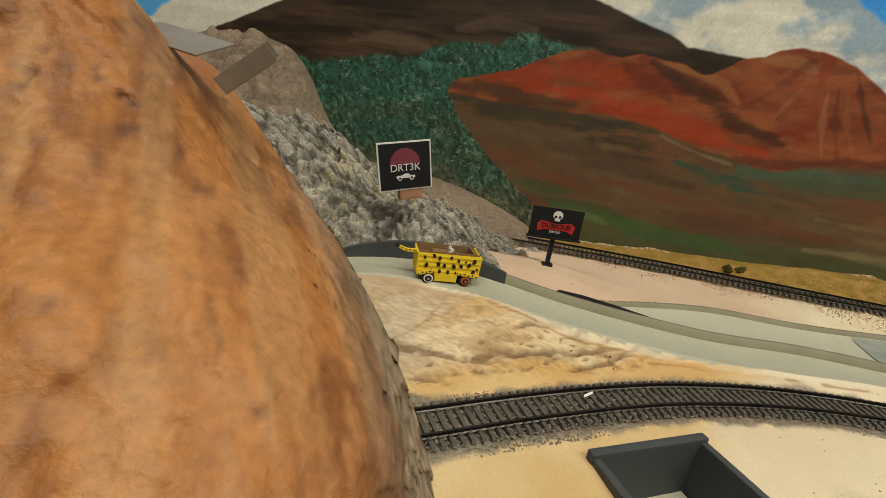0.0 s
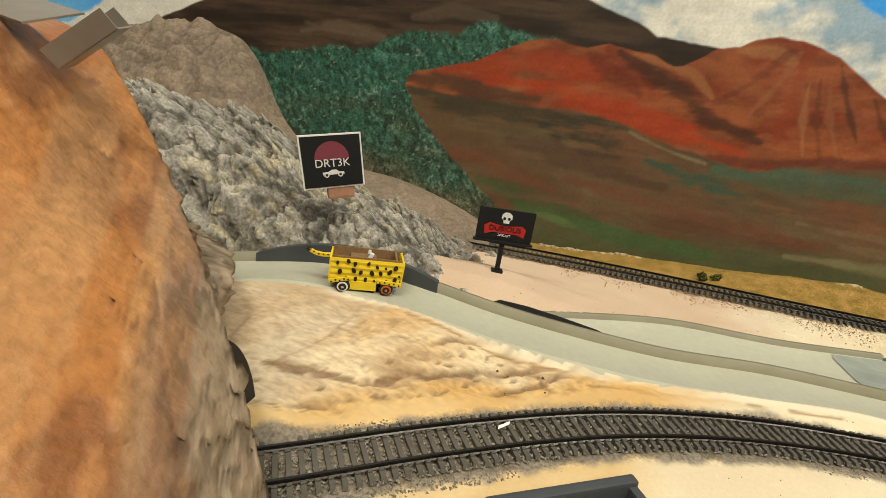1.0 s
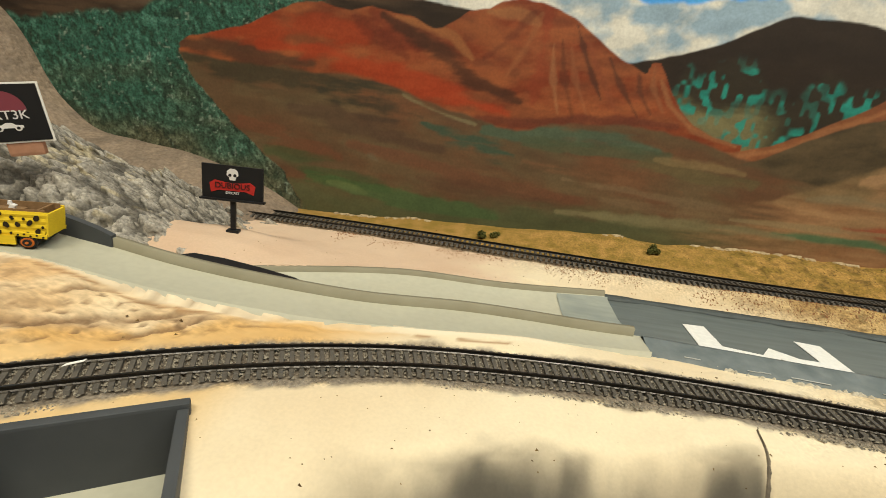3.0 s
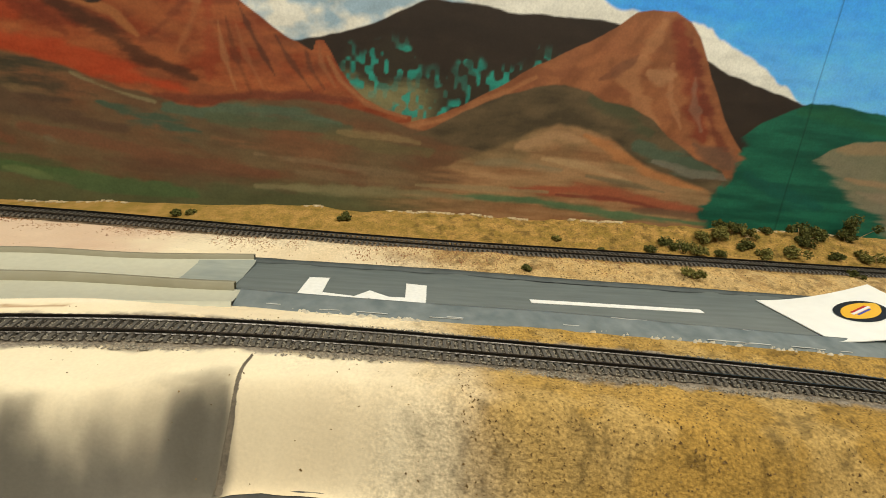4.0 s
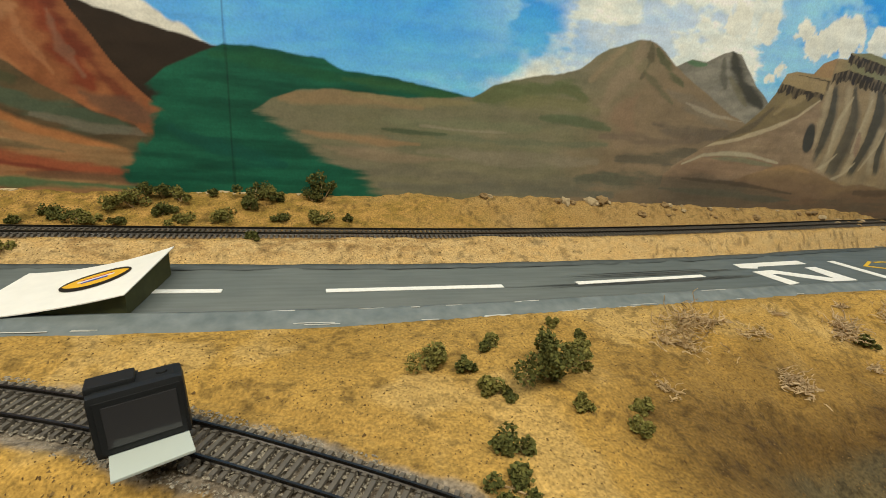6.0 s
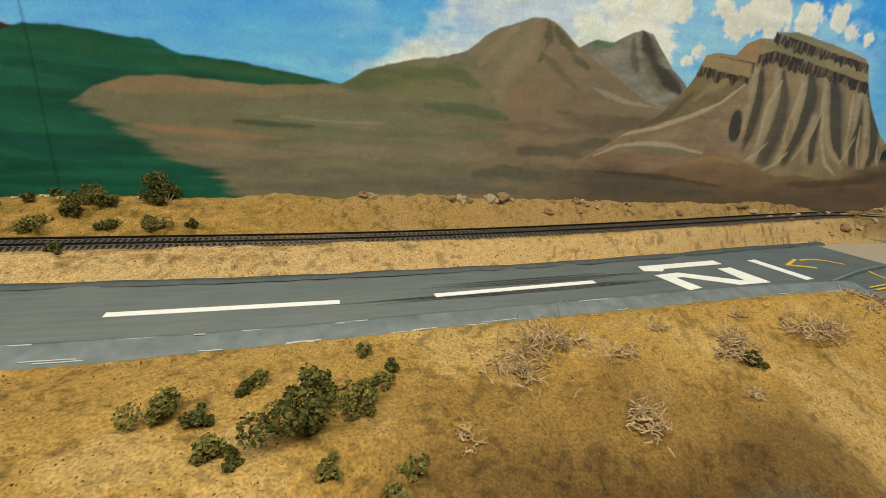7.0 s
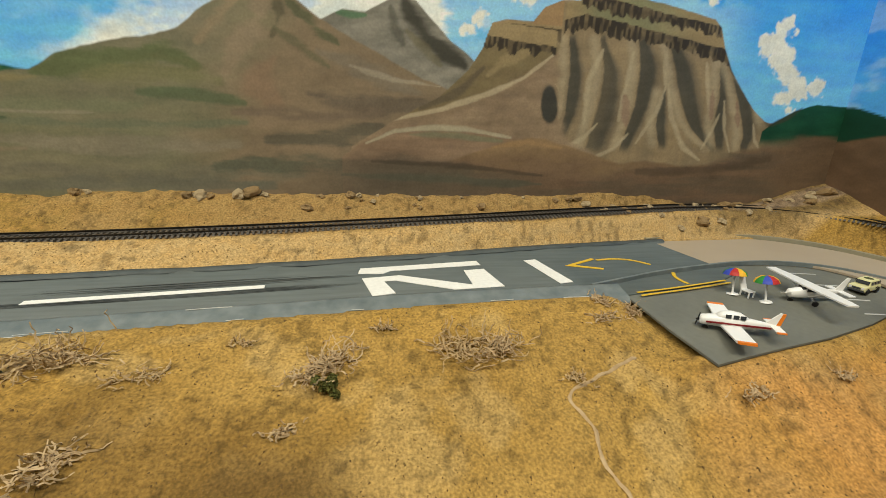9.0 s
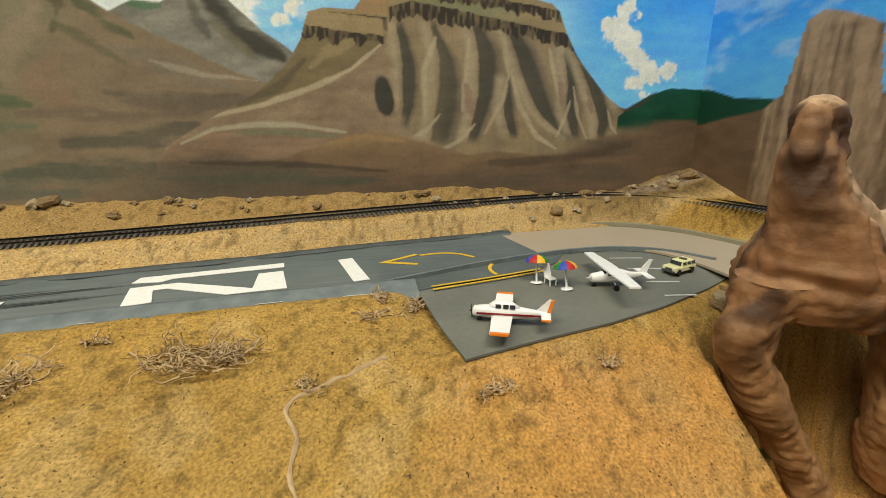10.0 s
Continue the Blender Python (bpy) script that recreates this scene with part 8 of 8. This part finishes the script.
for k, (x, y, r, h) in enumerate(BACK):
    tuft("bush", (x, y), r, h, M_LEAF if k % 3 else M_LEAF_B, "dark olive green bush on the bank below the painted wall" if r > 0.008 else "small low olive bush on the sandy bank", "bush", "bushes on the bank", 100 + k, leaves=int(300 + 60000 * r))
FORE = [(0.662, 0.378, 0.011, 0.9), (0.680, 0.371, 0.006, 1.0), (0.688, 0.353, 0.007, 1.0), (0.697, 0.347, 0.004, 0.7), (0.704, 0.394, 0.005, 1.2), (0.698, 0.389, 0.004, 1.0), (0.756, 0.415, 0.004, 1.2), (0.770, 0.403, 0.004, 1.0), (0.762, 0.388, 0.005, 1.0), (0.724, 0.360, 0.016, 1.3), (0.749, 0.370, 0.010, 0.9), (0.733, 0.372, 0.008, 1.6), (0.735, 0.335, 0.005, 0.8), (0.684, 0.312, 0.009, 0.5), (0.760, 0.319, 0.006, 1.0), (0.677, 0.294, 0.011, 0.5), (0.770, 0.334, 0.005, 0.7), (1.018, 0.384, 0.006, 1.3), (1.470, 0.392, 0.008, 0.8), (1.492, 0.398, 0.009, 1.0), (1.482, 0.375, 0.006, 0.7)]
for k, (x, y, r, h) in enumerate(FORE):
    tuft("bush", (x, y), r, h, M_LEAF if k % 2 else M_LEAF_B, "green scatter bush on the sandy slope" if r > 0.009 else "small green tuft on the sandy slope", "bush", "bushes on the slope", 200 + k, leaves=int(300 + 65000 * r), spread=1.0)


def brush(at, r, mat, seed, count=26, flatness=0.45):
    """A dead tangle of thin bent twigs."""
    rng = random.Random(seed)
    x, y = at
    z = float(terrain(np.array([[x]]), np.array([[y]]))[0, 0])
    r *= 1.35
    root = thing("dead_brush", "dry tangled brush lying on the sandy slope", "dead brush", "dead brush on the slope", at=(x, y, z + 0.0004), turn=(0, 0, rng.uniform(0, 360)))
    for k in range(int(count * 3.6)):
        bm = bmesh.new()
        p = Vector((rng.gauss(0, 0.35) * r * 1.6, rng.gauss(0, 0.3) * r, rng.uniform(0, 0.3) * r * flatness))
        d = Vector((rng.gauss(0, 1), rng.gauss(0, 1), rng.uniform(0.0, 0.9) * flatness)).normalized()
        ln, w = r * rng.uniform(0.4, 0.9) / 6, rng.uniform(0.00042, 0.00085)
        prev = None
        for i in range(7):
            a = d.orthogonal().normalized()
            b = d.cross(a)
            ring = [bm.verts.new(p + (a * math.cos(q) + b * math.sin(q)) * w) for q in (0, 2.1, 4.2)]
            if prev:
                for j in range(3):
                    bm.faces.new((prev[j], prev[(j + 1) % 3], ring[(j + 1) % 3], ring[j]))
            prev = ring
            d = (d + Vector((rng.gauss(0, 0.5), rng.gauss(0, 0.5), rng.gauss(0, 0.4)))).normalized()
            p = p + d * ln
            p.z = max(p.z, 0.0002)
            w *= 0.88
        part("twig", bm, mat, root)
    return root


for k, (x, y, r, pale, n) in enumerate(((0.862, 0.408, 0.020, 0, 26), (0.840, 0.392, 0.014, 0, 18), (0.880, 0.414, 0.014, 1, 16), (0.920, 0.400, 0.010, 0, 14), (1.018, 0.402, 0.014, 1, 24), (1.006, 0.396, 0.010, 1, 16), (1.095, 0.410, 0.018, 0, 32), (1.118, 0.408, 0.014, 1, 22), (0.905, 0.353, 0.011, 1, 24), (0.995, 0.362, 0.006, 1, 10), (1.200, 0.430, 0.008, 1, 12), (1.208, 0.447, 0.007, 1, 12), (1.228, 0.440, 0.009, 1, 18), (1.257, 0.356, 0.008, 1, 14), (0.80, 0.352, 0.007, 0, 10), (1.16, 0.385, 0.006, 0, 10), (1.05, 0.43, 0.006, 1, 10), (0.965, 0.42, 0.006, 0, 8), (1.33, 0.365, 0.006, 1, 10))):
    brush((x, y), r, M_PALE_TWIG if pale else M_TWIG, 300 + k, n)
# a long root running down the slope
bm = bmesh.new()
q, _ = path_points([(1.205, 0.395), (1.175, 0.385), (1.150, 0.373), (1.156, 0.355), (1.153, 0.340), (1.160, 0.320), (1.158, 0.300)], 0.004)
prev = None
for k, p in enumerate(q):
    z = float(terrain(np.array([[p[0]]]), np.array([[p[1]]]))[0, 0])
    w = 0.0012 * (0.6 + 0.5 * abs(math.sin(k)))
    ring = [bm.verts.new((p[0] + w * math.cos(a), p[1] + w * math.sin(a) * 0.6, z + 0.0006 + w * math.sin(a))) for a in (0, 1.57, 3.14, 4.71)]
    if prev:
        for j in range(4):
            bm.faces.new((prev[j], prev[(j + 1) % 4], ring[(j + 1) % 4], ring[j]))
    prev = ring
root_thing = thing("dry_root", "long thin dry root winding down the sandy slope", "root")
part("stem", bm, M_PALE_TWIG, root_thing)


def stone_mesh(seed, flatten=0.6):
    rng = random.Random(seed)
    bm = bmesh.new()
    bmesh.ops.create_icosphere(bm, subdivisions=2, radius=1.0)
    for v in bm.verts:
        w = 1 + 0.5 * noise.noise(v.co * 1.3 + Vector((seed, 0, 0))) + 0.45 * noise.noise(v.co * 3.1 + Vector((0, seed, 0)))
        v.co = Vector((v.co.x * w * rng.uniform(0.98, 1.02), v.co.y * w * 0.85, v.co.z * w * flatten))
    me = bpy.data.meshes.new("stone")
    bm.to_mesh(me)
    bm.free()
    me.materials.append(M_PALE_STONE if seed % 2 else M_STONE)
    return me


shapes = [stone_mesh(k) for k in range(6)]
rng = random.Random(77)
spots = [(0.778, 0.640, 0.006), (0.786, 0.643, 0.004), (0.872, 0.640, 0.006), (0.884, 0.642, 0.008), (0.893, 0.641, 0.005), (0.918, 0.642, 0.007), (0.930, 0.640, 0.008), (0.941, 0.643, 0.005), (1.478, 0.632, 0.009), (1.470, 0.636, 0.005), (1.615, 0.630, 0.009), (1.600, 0.636, 0.006), (1.585, 0.622, 0.006), (1.455, 0.410, 0.008), (1.468, 0.414, 0.009), (1.480, 0.420, 0.006), (1.445, 0.405, 0.005), (1.39, 0.598, 0.005), (1.42, 0.603, 0.007), (1.445, 0.604, 0.005)]
spots += [(rng.uniform(0.98, 1.60), rng.uniform(0.628, 0.646), rng.uniform(0.0025, 0.006)) for _ in range(44)]
spots += [(rng.uniform(1.30, 1.52), rng.uniform(0.603, 0.63), rng.uniform(0.002, 0.005)) for _ in range(14)]
for k, (x, y, r) in enumerate(spots):
    z = float(terrain(np.array([[x]]), np.array([[y]]))[0, 0])
    ob = new("stone", shapes[k % 6])
    ob.matrix_basis = Matrix.LocRotScale(P3(x, y, z + 0.15 * r), Euler((rng.uniform(-0.3, 0.3), rng.uniform(-0.3, 0.3), rng.uniform(0, 6.28))), (r * U * rng.uniform(0.8, 1.4), r * U, r * U))
    tagged(ob, "pale crumbly plaster stone on the bank" if k % 2 else "tan plaster stone on the bank", "stone", "stones on the bank")

# the broken paint line along the foot of the wall
verts, faces = [], []
for k in range(260):
    x = rng.uniform(-0.28, 0.60)
    if grain(np.array([x]), np.array([0.0]), 0.05, 9)[0] < -0.05:
        continue
    z = float(terrain(np.array([[x]]), np.array([[0.645]]))[0, 0])
    w, h, b = rng.uniform(0.002, 0.006), rng.uniform(0.0008, 0.0022), len(verts)
    verts += [(x - w, 0.6492, z - 0.001), (x + w, 0.6492, z - 0.001), (x + w * 0.7, 0.6478, z + h), (x - w * 0.6, 0.6482, z + h * 0.8), (x, 0.644, z)]
    faces += [(b, b + 1, b + 2, b + 3), (b, b + 4, b + 1), (b + 1, b + 4, b + 2), (b + 3, b + 2, b + 4), (b, b + 3, b + 4)]
tagged(new("plaster_seam", mesh_of("plaster_seam", verts, faces, M_PALE_STONE, False)), "flaky white plaster seam at the foot of the wall", "plaster seam", kind="stuff")

# flaked plaster along the runway's near edge
verts, faces = [], []
for k in range(120):
    x = rng.uniform(-0.02, 0.42)
    if grain(np.array([x]), np.array([0.0]), 0.06, 19)[0] < -0.2:
        continue
    y = float(near_edge(x)) + rng.uniform(-0.0030, 0.0012)
    z = float(terrain(np.array([[x]]), np.array([[y]]))[0, 0]) + 0.0014
    w, h, b = rng.uniform(0.0010, 0.0035), rng.uniform(0.0003, 0.0008), len(verts)
    verts += [(x - w, y - h, z - 0.002), (x + w * 0.6, y - h * 1.6, z - 0.002), (x + w, y + h, z - 0.001), (x - w * 0.4, y + h * 1.3, z - 0.001), (x, y, z + h * 0.7)]
    faces += [(b, b + 1, b + 4), (b + 1, b + 2, b + 4), (b + 2, b + 3, b + 4), (b + 3, b, b + 4)]
tagged(new("paint_flakes", mesh_of("paint_flakes", verts, faces, M_FLAKE, False)), "whitish flakes of plaster along the runway's edge", "plaster flakes", kind="stuff")

# loose grit over the ground, and ballast along the front track
count = 90000
gr = np.random.RandomState(4)
px = gr.uniform(-0.30, 1.63, count)
py = front_lip(px) + (WALL_Y - 0.002 - front_lip(px)) * gr.uniform(0, 1, count)
pz = terrain(px[:, None], py[:, None])[:, 0]
near_y, far_y = near_edge(px), far_edge(px)
gap = track_gap(px, py)
ok = ~((py > near_y - 0.004) & (py < far_y + 0.002) & (px > -0.05)) & (np.abs(gap) > 0.018) & (np.abs(py - back_y(px)) > 0.014)
ok &= ~((px < -0.02) & (py > lane_near(np.clip(px, -0.62, -0.02)) - 0.003) & (py < lane_far(np.clip(px, -0.32, -0.03)) + 0.004))
ok &= ~((px > 1.23) & (py > np.interp(px, *np.array(APRON[1:]).T)) & (py < 0.605))
ok &= ~((px < -0.2) & (pz < -0.03))
ok &= gr.uniform(0, 1, count) < np.where(px < 0.12, 0.03, np.where(py < near_y, 0.95, 0.75)) * (0.45 + 0.55 * np.clip(fractal(px, py, 0.04, 401) + 0.5, 0, 1))


def crumbs(name, px, py, pz, lo, hi, mat, label, seed):
    g = np.random.RandomState(seed)
    n = len(px)
    tet = np.array([(1, 0, -0.4), (-0.5, 0.87, -0.4), (-0.5, -0.87, -0.4), (0.1, 0, 0.45)])
    size = g.uniform(lo, hi, n) * g.uniform(0.5, 1, n)
    ang = g.uniform(0, 6.28, n)
    c, s = np.cos(ang), np.sin(ang)
    v = tet[None] * size[:, None, None] * g.uniform(0.6, 1.3, (n, 4, 1))
    v = np.stack([v[..., 0] * c[:, None] - v[..., 1] * s[:, None], v[..., 0] * s[:, None] + v[..., 1] * c[:, None], v[..., 2]], -1)
    v = v + np.stack([px, py, pz], -1)[:, None]
    f = (np.array([(0, 2, 1), (0, 1, 3), (1, 2, 3), (2, 0, 3)])[None] + 4 * np.arange(n)[:, None, None]).reshape(-1, 3)
    return tagged(new(name, mesh_of(name, v.reshape(-1, 3).tolist(), f.tolist(), mat, False)), label, "grit", kind="stuff")


crumbs("grit", px[ok], py[ok], pz[ok], 0.0006, 0.0015, M_GRIT, "loose tan and brown grit over the sandy ground", 5)
lx = gr.uniform(-0.26, 0.30, 3200)
ly = back_y(lx) - 0.013 - np.abs(gr.normal(0, 0.010, 3200))
keep_ = fractal(lx, ly, 0.03, 411) > -0.25
lx, ly = lx[keep_], ly[keep_]
crumbs("leaf_litter", lx, ly, terrain(lx[:, None], ly[:, None])[:, 0], 0.0008, 0.0018, M_LITTER, "reddish brown litter scattered along the back track", 8)
q, d = path_points(FRONT_TRACK, 0.00035)
k = gr.randint(0, len(q), 30000)
o = gr.uniform(-0.0205, 0.0205, 30000)
bx, by = q[k, 0] - d[k, 1] * o, q[k, 1] + d[k, 0] * o
crumbs("ballast", bx, by, front_z(bx) - 0.0008 - 0.0016 * (np.abs(o) > 0.015), 0.0006, 0.0014, M_BALLAST, "fine grey ballast round the sleepers", 6)
flake = thing("paper_flake", "tiny white paper flake lying on the track", "flake", at=(-0.287, 0.357, 0.0105), turn=(4, 0, 52))
part("scrap", plate([(-0.004, -0.0006), (0.003, -0.0009), (0.0045, 0.0003), (-0.002, 0.0008)], 0.0002), M_CARD_WHITE, flake)
